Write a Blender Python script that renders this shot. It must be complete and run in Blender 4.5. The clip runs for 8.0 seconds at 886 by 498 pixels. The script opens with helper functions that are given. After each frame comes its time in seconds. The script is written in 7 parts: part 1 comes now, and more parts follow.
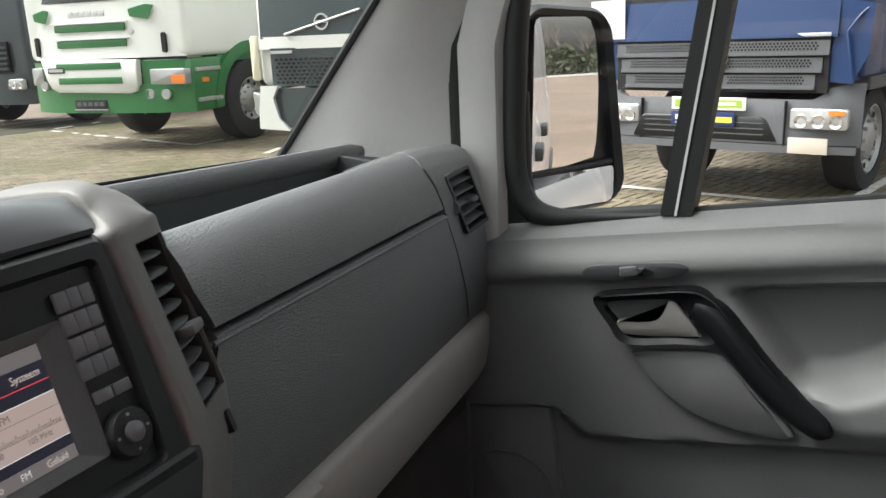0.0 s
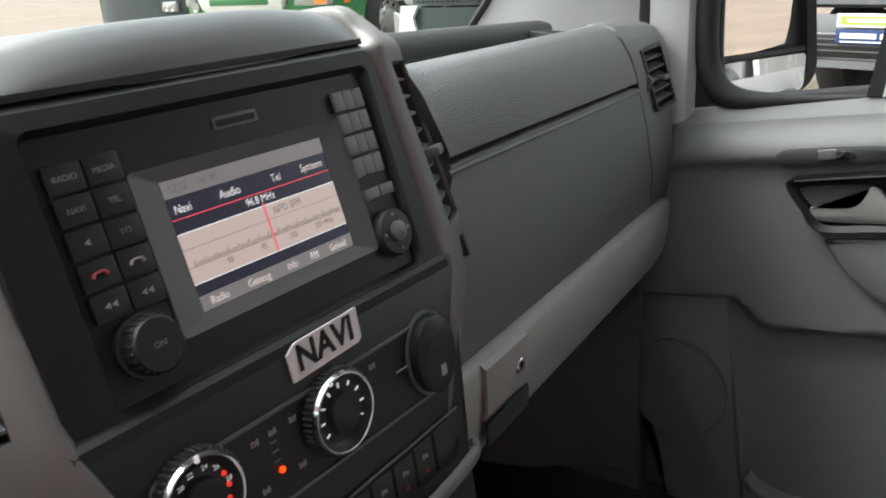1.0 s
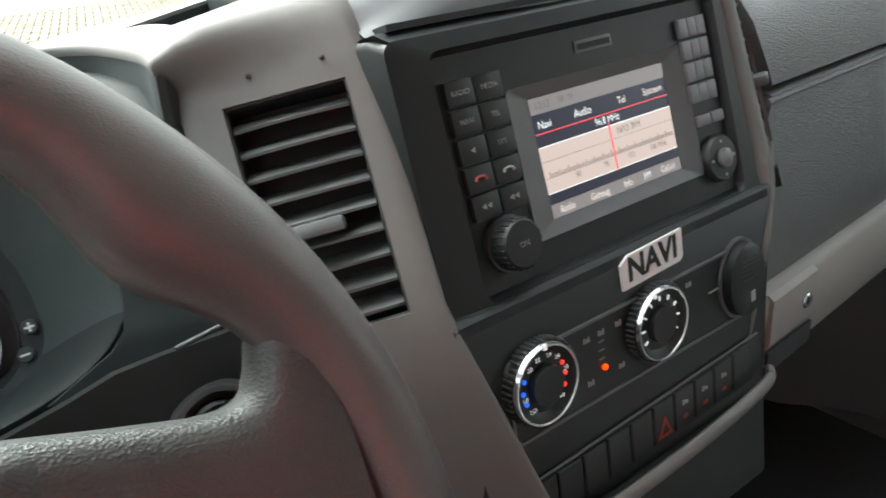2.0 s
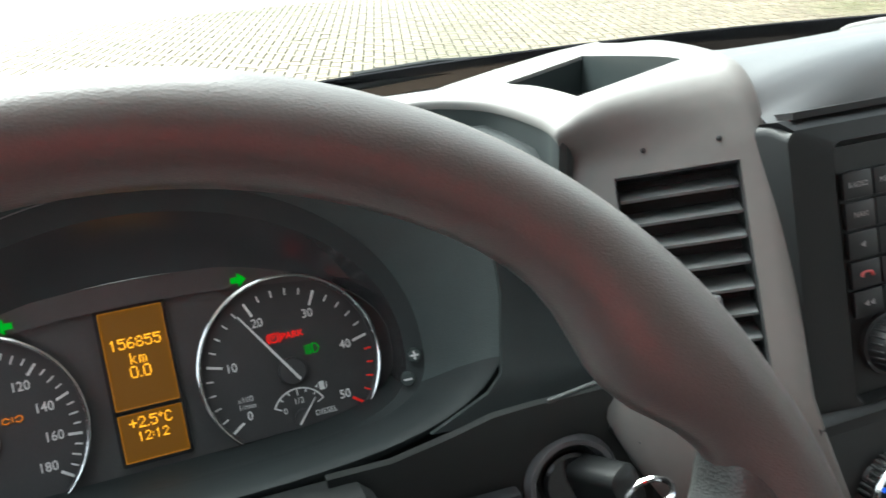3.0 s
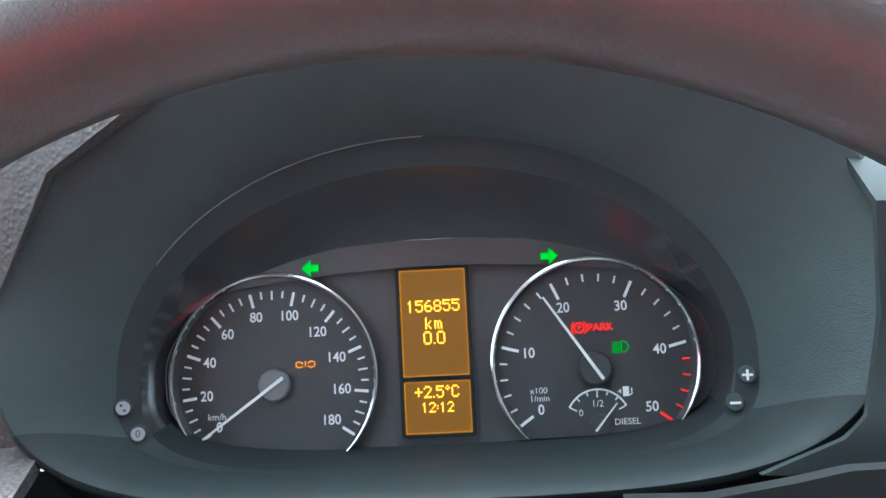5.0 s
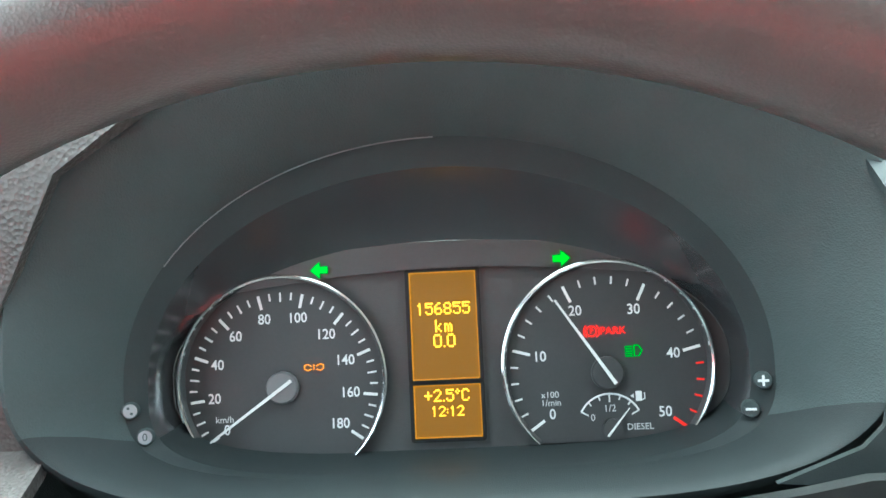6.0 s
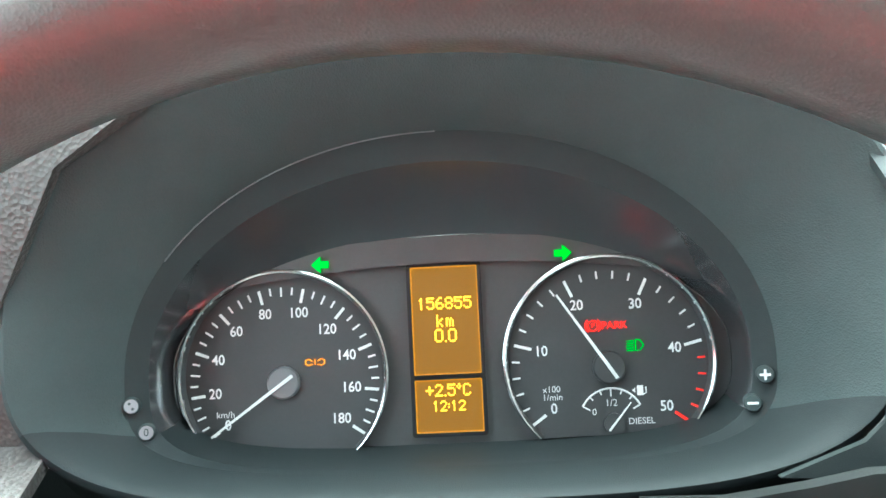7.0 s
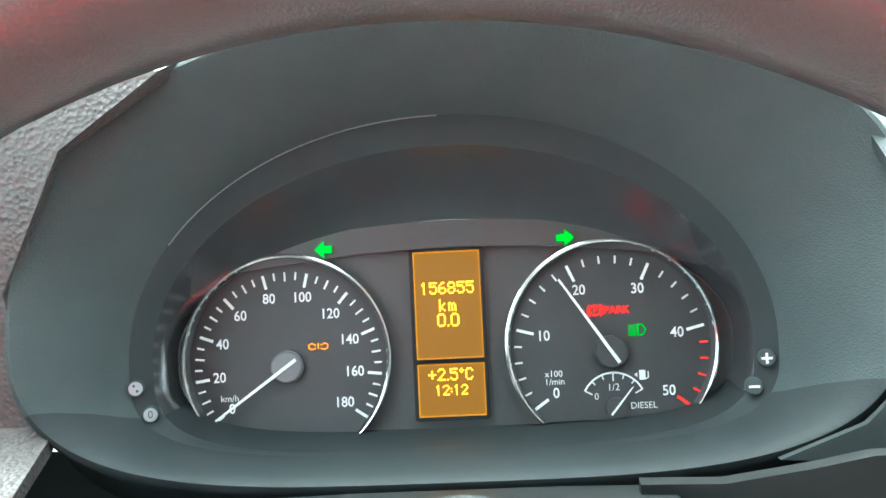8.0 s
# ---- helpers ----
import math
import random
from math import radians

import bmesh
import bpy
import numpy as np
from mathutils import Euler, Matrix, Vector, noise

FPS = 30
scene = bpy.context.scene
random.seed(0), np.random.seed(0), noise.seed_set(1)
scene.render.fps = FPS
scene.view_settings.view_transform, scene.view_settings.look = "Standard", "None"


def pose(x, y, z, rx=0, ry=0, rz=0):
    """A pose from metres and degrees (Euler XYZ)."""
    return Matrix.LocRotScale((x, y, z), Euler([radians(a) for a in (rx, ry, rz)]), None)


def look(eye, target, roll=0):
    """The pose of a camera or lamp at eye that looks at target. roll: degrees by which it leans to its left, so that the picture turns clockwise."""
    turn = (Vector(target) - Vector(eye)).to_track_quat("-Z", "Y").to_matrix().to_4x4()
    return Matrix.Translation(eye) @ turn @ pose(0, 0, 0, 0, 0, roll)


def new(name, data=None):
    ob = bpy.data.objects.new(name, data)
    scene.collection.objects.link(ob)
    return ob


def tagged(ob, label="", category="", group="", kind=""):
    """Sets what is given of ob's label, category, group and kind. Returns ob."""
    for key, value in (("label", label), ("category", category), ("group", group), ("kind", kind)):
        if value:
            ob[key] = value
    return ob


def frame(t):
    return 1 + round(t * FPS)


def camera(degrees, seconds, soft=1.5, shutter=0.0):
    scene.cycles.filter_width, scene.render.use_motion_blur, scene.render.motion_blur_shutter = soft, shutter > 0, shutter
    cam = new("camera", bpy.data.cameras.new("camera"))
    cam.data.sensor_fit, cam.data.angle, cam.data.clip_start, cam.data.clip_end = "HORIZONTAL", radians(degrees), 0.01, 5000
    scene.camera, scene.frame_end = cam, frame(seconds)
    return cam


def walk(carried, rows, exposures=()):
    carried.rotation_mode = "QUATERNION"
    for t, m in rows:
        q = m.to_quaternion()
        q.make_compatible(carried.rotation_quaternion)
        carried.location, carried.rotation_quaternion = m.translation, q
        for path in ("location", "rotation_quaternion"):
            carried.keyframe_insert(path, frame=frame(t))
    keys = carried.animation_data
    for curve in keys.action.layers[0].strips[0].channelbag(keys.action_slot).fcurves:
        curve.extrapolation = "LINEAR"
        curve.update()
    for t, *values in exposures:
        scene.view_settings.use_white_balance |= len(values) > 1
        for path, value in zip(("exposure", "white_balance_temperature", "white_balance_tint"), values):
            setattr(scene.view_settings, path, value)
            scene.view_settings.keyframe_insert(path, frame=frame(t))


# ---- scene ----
# ---- camera and its path ----
cam = camera(55.9, 8.0, shutter=0.16)
PATH = [
    (0, (0.2086, -0.5197, 1.5083), (0.6418, -0.3042, 1.3818), -2.47),
    (0.5, (0.1685, -0.4994, 1.4835), (0.5852, -0.2571, 1.3509), -2.84),
    (1, (0.1433, -0.4679, 1.4484), (0.5268, -0.1918, 1.2851), -3.19),
    (1.2, (0.1316, -0.4617, 1.4462), (0.4965, -0.1722, 1.2644), -3.47),
    (2.3, (0.0610, -0.4452, 1.4826), (0.2987, -0.0566, 1.2764), -3.77),
    (2.5, (0.0510, -0.4418, 1.4931), (0.2630, -0.0383, 1.2875), -3.80),
    (3, (0.0237, -0.4187, 1.5079), (0.1777, 0.0141, 1.3105), -3.64),
    (3.5, (0.0007, -0.3886, 1.4966), (0.0734, 0.0709, 1.3136), -3.43),
    (4, (0.0117, -0.3791, 1.4772), (0.0242, 0.0885, 1.3006), -3.37),
    (4.5, (0.0154, -0.3762, 1.4776), (0.0103, 0.0910, 1.2996), -3.36),
    (5, (0.0173, -0.3715, 1.4687), (0.0025, 0.0967, 1.2938), -3.67),
    (6.5, (0.0151, -0.3649, 1.4698), (-0.0054, 0.1018, 1.2915), -3.76),
    (7, (0.0135, -0.3653, 1.4688), (-0.0038, 0.1012, 1.2896), -3.66),
    (7.5, (0.0178, -0.3664, 1.4674), (-0.0061, 0.0996, 1.2877), -3.97),
    (8, (0.0171, -0.3680, 1.4646), (-0.0067, 0.0972, 1.2829), -3.94),
]
EXPOSURES = [(0, 1.22, 6400, 7), (1.0, 1.66, 6300, 5), (1.4, 1.85, 6300, 4), (2.3, 2.22, 6250, 0), (3.0, 2.15, 6100, 0), (3.5, 2.12, 5600, 0), (4.0, 2.58, 5150, 0), (5.0, 3.12, 5300, 0), (6.3, 3.70, 5600, -11), (8.0, 3.92, 5650, -9)]
walk(cam, [(t, look(eye, target, roll)) for t, eye, target, roll in PATH], EXPOSURES)

# ---- daylight: an overcast winter sky with a wide weak sun ----
world = bpy.data.worlds.new("overcast_sky")
scene.world = world
world.use_nodes = True
wt = world.node_tree
sky = wt.nodes.new("ShaderNodeTexSky")
sky.sky_type, sky.sun_disc = "NISHITA", False
sky.sun_elevation, sky.sun_rotation, sky.dust_density, sky.air_density = radians(57), radians(338), 6.0, 1.6
hs = wt.nodes.new("ShaderNodeHueSaturation")
hs.inputs["Saturation"].default_value = 0.22
bg = wt.nodes["Background"]
bg.inputs["Strength"].default_value = 0.15
wt.links.new(sky.outputs[0], hs.inputs["Color"])
wt.links.new(hs.outputs[0], bg.inputs["Color"])
sun = new("sun", bpy.data.lights.new("sun", "SUN"))
sun.data.energy, sun.data.angle, sun.data.color = 2.2, radians(40), (1.0, 0.97, 0.93)
sun.matrix_world = look((-1.5, 6.0, 8.0), (0, 0, 0))


# ---- materials ----
def material(name, color, rough=0.5, metal=0.0, tint=0.12, scale=40.0, grain=0.0, grain_scale=900.0,
             emit=None, power=0.0, coat=0.0, spec=0.5, smudge=0.08):
    """Base colour varied at two scales, a fine relief, uneven gloss."""
    m = bpy.data.materials.new(name)
    m.use_nodes = True
    nt = m.node_tree
    b = nt.nodes["Principled BSDF"]
    tc = nt.nodes.new("ShaderNodeTexCoord")
    big = nt.nodes.new("ShaderNodeTexNoise")
    big.inputs["Scale"].default_value, big.inputs["Detail"].default_value = scale, 6
    small = nt.nodes.new("ShaderNodeTexNoise")
    small.inputs["Scale"].default_value, small.inputs["Detail"].default_value = scale * 17, 3
    mix = nt.nodes.new("ShaderNodeMath")
    mix.operation = "MULTIPLY_ADD"
    mix.inputs[1].default_value = 0.4
    ramp = nt.nodes.new("ShaderNodeMapRange")
    ramp.inputs["From Min"].default_value, ramp.inputs["From Max"].default_value = 0.4, 1.0
    ramp.inputs["To Min"].default_value, ramp.inputs["To Max"].default_value = 1 - tint, 1 + tint
    hv = nt.nodes.new("ShaderNodeHueSaturation")
    hv.inputs["Color"].default_value = (*color, 1)
    for n in (big, small):
        nt.links.new(tc.outputs["Object"], n.inputs["Vector"])
    nt.links.new(small.outputs["Fac"], mix.inputs[0])
    nt.links.new(big.outputs["Fac"], mix.inputs[2])
    nt.links.new(mix.outputs[0], ramp.inputs["Value"])
    nt.links.new(ramp.outputs[0], hv.inputs["Value"])
    nt.links.new(hv.outputs[0], b.inputs["Base Color"])
    rr = nt.nodes.new("ShaderNodeMapRange")
    rr.inputs["To Min"].default_value, rr.inputs["To Max"].default_value = max(rough - smudge, 0.02), min(rough + smudge, 1)
    nt.links.new(big.outputs["Fac"], rr.inputs["Value"])
    nt.links.new(rr.outputs[0], b.inputs["Roughness"])
    b.inputs["Metallic"].default_value = metal
    b.inputs["Coat Weight"].default_value = coat
    b.inputs["Specular IOR Level"].default_value = spec
    if emit:
        b.inputs["Emission Color"].default_value = (*emit, 1)
        b.inputs["Emission Strength"].default_value = power
    if grain:
        vor = nt.nodes.new("ShaderNodeTexVoronoi")
        vor.inputs["Scale"].default_value = grain_scale
        nt.links.new(tc.outputs["Object"], vor.inputs["Vector"])
        bump = nt.nodes.new("ShaderNodeBump")
        bump.inputs["Strength"].default_value, bump.inputs["Distance"].default_value = grain, 0.0006
        nt.links.new(vor.outputs["Distance"], bump.inputs["Height"])
        nt.links.new(bump.outputs[0], b.inputs["Normal"])
    return m


def wrinkle(m, scale=330, strength=0.6, turn=-38, stretch=3.2, ior=1.5):
    """Fine creases that run one way, as on embossed vinyl."""
    nt = m.node_tree
    b = nt.nodes["Principled BSDF"]
    tc = nt.nodes.new("ShaderNodeTexCoord")
    mp = nt.nodes.new("ShaderNodeMapping")
    mp.inputs["Rotation"].default_value = (0, radians(turn), 0)
    mp.inputs["Scale"].default_value = (1, 1, stretch)
    no = nt.nodes.new("ShaderNodeTexNoise")
    no.inputs["Scale"].default_value, no.inputs["Detail"].default_value, no.inputs["Distortion"].default_value = scale, 2.5, 0.6
    bump = nt.nodes.new("ShaderNodeBump")
    bump.inputs["Strength"].default_value, bump.inputs["Distance"].default_value = strength, 0.0016
    nt.links.new(tc.outputs["Object"], mp.inputs["Vector"])
    nt.links.new(mp.outputs[0], no.inputs["Vector"])
    nt.links.new(no.outputs["Fac"], bump.inputs["Height"])
    nt.links.new(bump.outputs[0], b.inputs["Normal"])
    b.inputs["IOR"].default_value = ior
    return m


def plain(name, color, rough=0.5, emit=None, power=0.0, metal=0.0):
    m = bpy.data.materials.new(name)
    m.use_nodes = True
    b = m.node_tree.nodes["Principled BSDF"]
    b.inputs["Base Color"].default_value = (*color, 1)
    b.inputs["Roughness"].default_value, b.inputs["Metallic"].default_value = rough, metal
    if emit:
        b.inputs["Emission Color"].default_value, b.inputs["Emission Strength"].default_value = (*emit, 1), power
    return m


def glass(name, tone=(1, 1, 1), gloss=0.03):
    m = bpy.data.materials.new(name)
    m.use_nodes = True
    nt = m.node_tree
    nt.nodes.remove(nt.nodes["Principled BSDF"])
    out = nt.nodes["Material Output"]
    clear, shine, mixer = nt.nodes.new("ShaderNodeBsdfTransparent"), nt.nodes.new("ShaderNodeBsdfGlossy"), nt.nodes.new("ShaderNodeMixShader")
    clear.inputs["Color"].default_value = (*tone, 1)
    shine.inputs["Roughness"].default_value = 0.02
    mixer.inputs["Fac"].default_value = gloss
    nt.links.new(clear.outputs[0], mixer.inputs[1])
    nt.links.new(shine.outputs[0], mixer.inputs[2])
    nt.links.new(mixer.outputs[0], out.inputs["Surface"])
    return m


DARK = material("dark_grained_plastic", (0.040, 0.046, 0.047), 0.48, grain=0.35, grain_scale=1300, tint=0.15)
PAD = wrinkle(material("black_grained_dash_skin", (0.078, 0.079, 0.083), 0.40, spec=0.9, tint=0.18, scale=14), strength=1.0, ior=1.85)
HOODING = material("binnacle_grey_plastic", (0.064, 0.078, 0.078), 0.66, spec=0.15, grain=0.3, grain_scale=1300, tint=0.10)
SMOOTH = material("smooth_dark_plastic", (0.010, 0.0115, 0.012), 0.42, spec=0.5, grain=0.12, grain_scale=2500)
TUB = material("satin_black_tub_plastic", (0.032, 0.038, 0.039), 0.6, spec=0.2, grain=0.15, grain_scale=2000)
GLOSSY = material("gloss_black_plastic", (0.012, 0.012, 0.014), 0.2)
SILVER = material("satin_grey_paint", (0.165, 0.160, 0.153), 0.52, metal=0.0, tint=0.06, scale=120, smudge=0.05)
GREY = material("mid_grey_door_plastic", (0.160, 0.163, 0.165), 0.5, grain=0.5, grain_scale=900, tint=0.08, scale=9)
STRIP = material("warm_grey_trim_paint", (0.36, 0.338, 0.315), 0.48, tint=0.06, scale=60, grain=0.08, grain_scale=1500)
PALE = material("pale_grey_trim", (0.52, 0.52, 0.51), 0.6, grain=0.2, grain_scale=1200, tint=0.06, scale=8)
LEATHER = material("grained_wheel_skin", (0.095, 0.090, 0.087), 0.36, grain=0.14, grain_scale=1500, tint=0.12)
RUBBER = material("black_rubber", (0.012, 0.013, 0.014), 0.62)
CHROME = material("bright_chrome", (0.75, 0.75, 0.76), 0.14, metal=1.0, tint=0.03)
BEZEL = material("brushed_bezel", (0.13, 0.135, 0.138), 0.42, metal=0.1)
FACE = material("dial_face_black", (0.054, 0.053, 0.055), 0.55)
CARPET = material("dark_carpet", (0.045, 0.044, 0.045), 0.95, grain=0.8, grain_scale=400)
# white print with a weak glow added to its colour
WHITE_MARK = plain("glowing_white_print", (0.7, 0.7, 0.7), 0.5, (1, 1, 1), 0.12)
MIRROR = plain("mirror_glass", (0.9, 0.9, 0.9), 0.01, metal=1.0)
WINDOW = glass("clear_glass")
WINDSCREEN = glass("faintly_green_windscreen_glass", (0.79, 0.81, 0.795))
VAN_WHITE = material("white_van_paint", (0.75, 0.76, 0.77), 0.25, coat=0.4, tint=0.03, scale=2)


# ---- shaping helpers ----
def mesh_of(name, bm, mat, smooth=40):
    me = bpy.data.meshes.new(name)
    bmesh.ops.recalc_face_normals(bm, faces=bm.faces)
    bm.to_mesh(me)
    bm.free()
    for m in mat if isinstance(mat, (list, tuple)) else (mat,):
        me.materials.append(m)
    if smooth:
        me.set_sharp_from_angle(angle=radians(smooth))
        me.polygons.foreach_set("use_smooth", [True] * len(me.polygons))
        me.set_sharp_from_angle(angle=radians(smooth))
    return me


def thing(name, label, category, m=None, kind="", group=""):
    ob = new(name)
    ob.empty_display_size = 0.02
    if m is not None:
        ob.matrix_world = m
    return tagged(ob, label, category, group, kind)


def part(name, bm, mat, parent, label="", smooth=40, m=None):
    ob = new(name, mesh_of(name, bm, mat, smooth))
    ob.parent = parent
    if m is not None:
        ob.matrix_basis = m
    if label:
        ob["label"] = label
    return ob


def piece(name, bm, mat, label, category, m=None, kind="", smooth=40, group=""):
    """A thing that is one mesh."""
    ob = new(name, mesh_of(name, bm, mat, smooth))
    if m is not None:
        ob.matrix_world = m
    return tagged(ob, label, category, group, kind)


def plane_frame(x, y, z, lean, yaw=0.0):
    """A frame whose first axis runs right, second up the leaning face, third out of it to the rear."""
    return Matrix.Translation((x, y, z)) @ Matrix.Rotation(radians(yaw), 4, "Z") @ Matrix.Rotation(radians(90 - lean), 4, "X")


def add_box(bm, x0, x1, y0, y1, z0, z1, bevel=0.0, seg=2):
    made = bmesh.ops.create_cube(bm, size=1.0, matrix=Matrix.Translation(((x0 + x1) / 2, (y0 + y1) / 2, (z0 + z1) / 2))
                                 @ Matrix.Diagonal((abs(x1 - x0), abs(y1 - y0), abs(z1 - z0), 1)))
    if bevel:
        edges = list({e for v in made["verts"] for e in v.link_edges})
        bmesh.ops.bevel(bm, geom=edges, offset=bevel, segments=seg, affect="EDGES", profile=0.6)
    return bm


def box(*a, **k):
    return add_box(bmesh.new(), *a, **k)


def rounded(x0, y0, x1, y1, r, n=5):
    pts = []
    for cx, cy, a in ((x1 - r, y1 - r, 0), (x0 + r, y1 - r, 90), (x0 + r, y0 + r, 180), (x1 - r, y0 + r, 270)):
        pts += [(cx + r * math.cos(radians(a + 90 * i / n)), cy + r * math.sin(radians(a + 90 * i / n))) for i in range(n + 1)]
    return pts


def circle(cx, cy, r, n=48, ry=None):
    return [(cx + r * math.cos(2 * math.pi * i / n), cy + (ry or r) * math.sin(2 * math.pi * i / n)) for i in range(n)]


def add_prism(bm, pts, z0, z1, bevel=0.0, inset=None):
    """A plate with the outline pts from z0 to z1, its front edge rounded by bevel."""
    low = [bm.verts.new((x, y, z0)) for x, y in pts]
    rings = [low]
    if bevel:
        rings.append([bm.verts.new((x, y, z1 - bevel)) for x, y in pts])
        for k in (0.3, 1.0):
            ring = []
            for i, (x, y) in enumerate(pts):
                px, py = pts[i - 1]
                nx, ny = pts[(i + 1) % len(pts)]
                dx, dy = nx - px, ny - py
                s = math.hypot(dx, dy) or 1
                o = bevel * (1 - math.sqrt(max(0, 1 - k * k))) if k < 1 else bevel
                ring.append(bm.verts.new((x - o * dy / s, y + o * dx / s, z1 - bevel + bevel * k)))
            rings.append(ring)
    else:
        rings.append([bm.verts.new((x, y, z1)) for x, y in pts])
    for a, b in zip(rings, rings[1:]):
        for i in range(len(a)):
            j = (i + 1) % len(a)
            bm.faces.new((a[i], a[j], b[j], b[i]))
    caps = [bm.faces.new(rings[-1]), bm.faces.new(low[::-1])]
    if len(pts) > 4:
        bmesh.ops.triangulate(bm, faces=caps, ngon_method="EAR_CLIP")
    return bm


def prism(*a, **k):
    return add_prism(bmesh.new(), *a, **k)


def add_ring(bm, outer, inner, z0, z1, z_in=None):
    """A flat frame between two outlines with as many points; z_in: the height of its inner rim."""
    n = len(outer)
    zi = z1 if z_in is None else z_in
    q = [[bm.verts.new((*p, z)) for p in pts] for pts, z in ((outer, z0), (outer, z1), (inner, zi), (inner, z0))]
    for a, b in zip(q, q[1:] + q[:1]):
        for i in range(n):
            j = (i + 1) % n
            bm.faces.new((a[i], a[j], b[j], b[i]))
    return bm


def add_lathe(bm, profile, n=48, cx=0.0, cy=0.0, close=True):
    """Turns (radius, height) pairs about the third axis."""
    rows = []
    for r, z in profile:
        rows.append([bm.verts.new((cx + r * math.cos(2 * math.pi * i / n), cy + r * math.sin(2 * math.pi * i / n), z)) for i in range(n)])
    for a, b in zip(rows, rows[1:]):
        for i in range(n):
            j = (i + 1) % n
            bm.faces.new((a[i], a[j], b[j], b[i]))
    if close:
        bm.faces.new(rows[0][::-1])
        bm.faces.new(rows[-1])
    return bm


def lathe(*a, **k):
    return add_lathe(bmesh.new(), *a, **k)


def add_sheet(bm, rows, thick=0.0, loop=False):
    """A surface through rows of points; thick: how far its back lies behind it, along the averaged normals."""
    grid = [[bm.verts.new(p) for p in row] for row in rows]
    faces = []
    for a, b in zip(grid, grid[1:]):
        for i in range(len(a) - (0 if loop else 1)):
            j = (i + 1) % len(a)
            faces.append(bm.faces.new((a[i], a[j], b[j], b[i])))
    if thick:
        bmesh.ops.recalc_face_normals(bm, faces=faces)
        bmesh.ops.solidify(bm, geom=faces, thickness=thick)
    return bm


def sheet(*a, **k):
    return add_sheet(bmesh.new(), *a, **k)


def add_tube(bm, path, radius, n=10, flat=1.0):
    """A round bar along a path; radius: a number or one for each point."""
    rows = []
    for i, p in enumerate(path):
        p = Vector(p)
        t = (Vector(path[min(i + 1, len(path) - 1)]) - Vector(path[max(i - 1, 0)])).normalized()
        if i == 0:
            a = t.cross(Vector((0, 0, 1)))
            a = (a if a.length > 0.2 else t.cross(Vector((0, 1, 0)))).normalized()
        else:
            a = (a - t * a.dot(t)).normalized()
        b = t.cross(a)
        r = radius[i] if isinstance(radius, (list, tuple)) else radius
        rows.append([bm.verts.new(p + a * r * math.cos(2 * math.pi * k / n) + b * r * flat * math.sin(2 * math.pi * k / n)) for k in range(n)])
    for a, b in zip(rows, rows[1:]):
        for i in range(n):
            bm.faces.new((a[i], a[(i + 1) % n], b[(i + 1) % n], b[i]))
    bm.faces.new(rows[0][::-1])
    bm.faces.new(rows[-1])
    return bm


def tube(*a, **k):
    return add_tube(bmesh.new(), *a, **k)


def smooth_path(pts, n=8):
    """A Catmull-Rom line through a few points."""
    p = [Vector(q) for q in pts]
    p = [2 * p[0] - p[1]] + p + [2 * p[-1] - p[-2]]
    out = []
    for i in range(1, len(p) - 2):
        for k in range(n):
            t = k / n
            out.append(0.5 * (2 * p[i] + (p[i + 1] - p[i - 1]) * t + (2 * p[i - 1] - 5 * p[i] + 4 * p[i + 1] - p[i + 2]) * t * t
                              + (3 * p[i] - p[i - 1] - 3 * p[i + 1] + p[i + 2]) * t ** 3))
    return out + [p[-2]]


HOOD_SKIN = material("smooth_hood_skin", (0.060, 0.064, 0.067), 0.40, spec=0.9, grain=0.1, grain_scale=2500)
HOOD_SKIN.node_tree.nodes["Principled BSDF"].inputs["IOR"].default_value = 1.7


def words(text, size, mat, parent, u, v, w, name="lettering", align="CENTER", turn=0.0, depth=0.0, squeeze=1.0, bold=0.0):
    cu = bpy.data.curves.new(name, "FONT")
    cu.body, cu.size, cu.align_x, cu.align_y, cu.extrude, cu.offset = text, size, align, "CENTER", depth, bold
    cu.resolution_u = 3
    tmp = bpy.data.objects.new(name, cu)
    me = bpy.data.meshes.new_from_object(tmp)
    bpy.data.objects.remove(tmp)
    bpy.data.curves.remove(cu)
    me.name = name
    me.materials.clear()
    me.materials.append(mat)
    ob = new(name, me)
    ob.parent = parent
    ob.matrix_basis = Matrix.Translation((u, v, w)) @ Matrix.Rotation(radians(turn), 4, "Z") @ Matrix.Diagonal((squeeze, 1, 1, 1))
    return ob


def smoothstep(a, b, x):
    t = min(1.0, max(0.0, (x - a) / (b - a)))
    return t * t * (3 - 2 * t)


# ---- the cab: shell, screens, pillars ----
def belt(y):
    """Height of the door's window sill."""
    return 1.232 - (y + 0.08) * 0.126


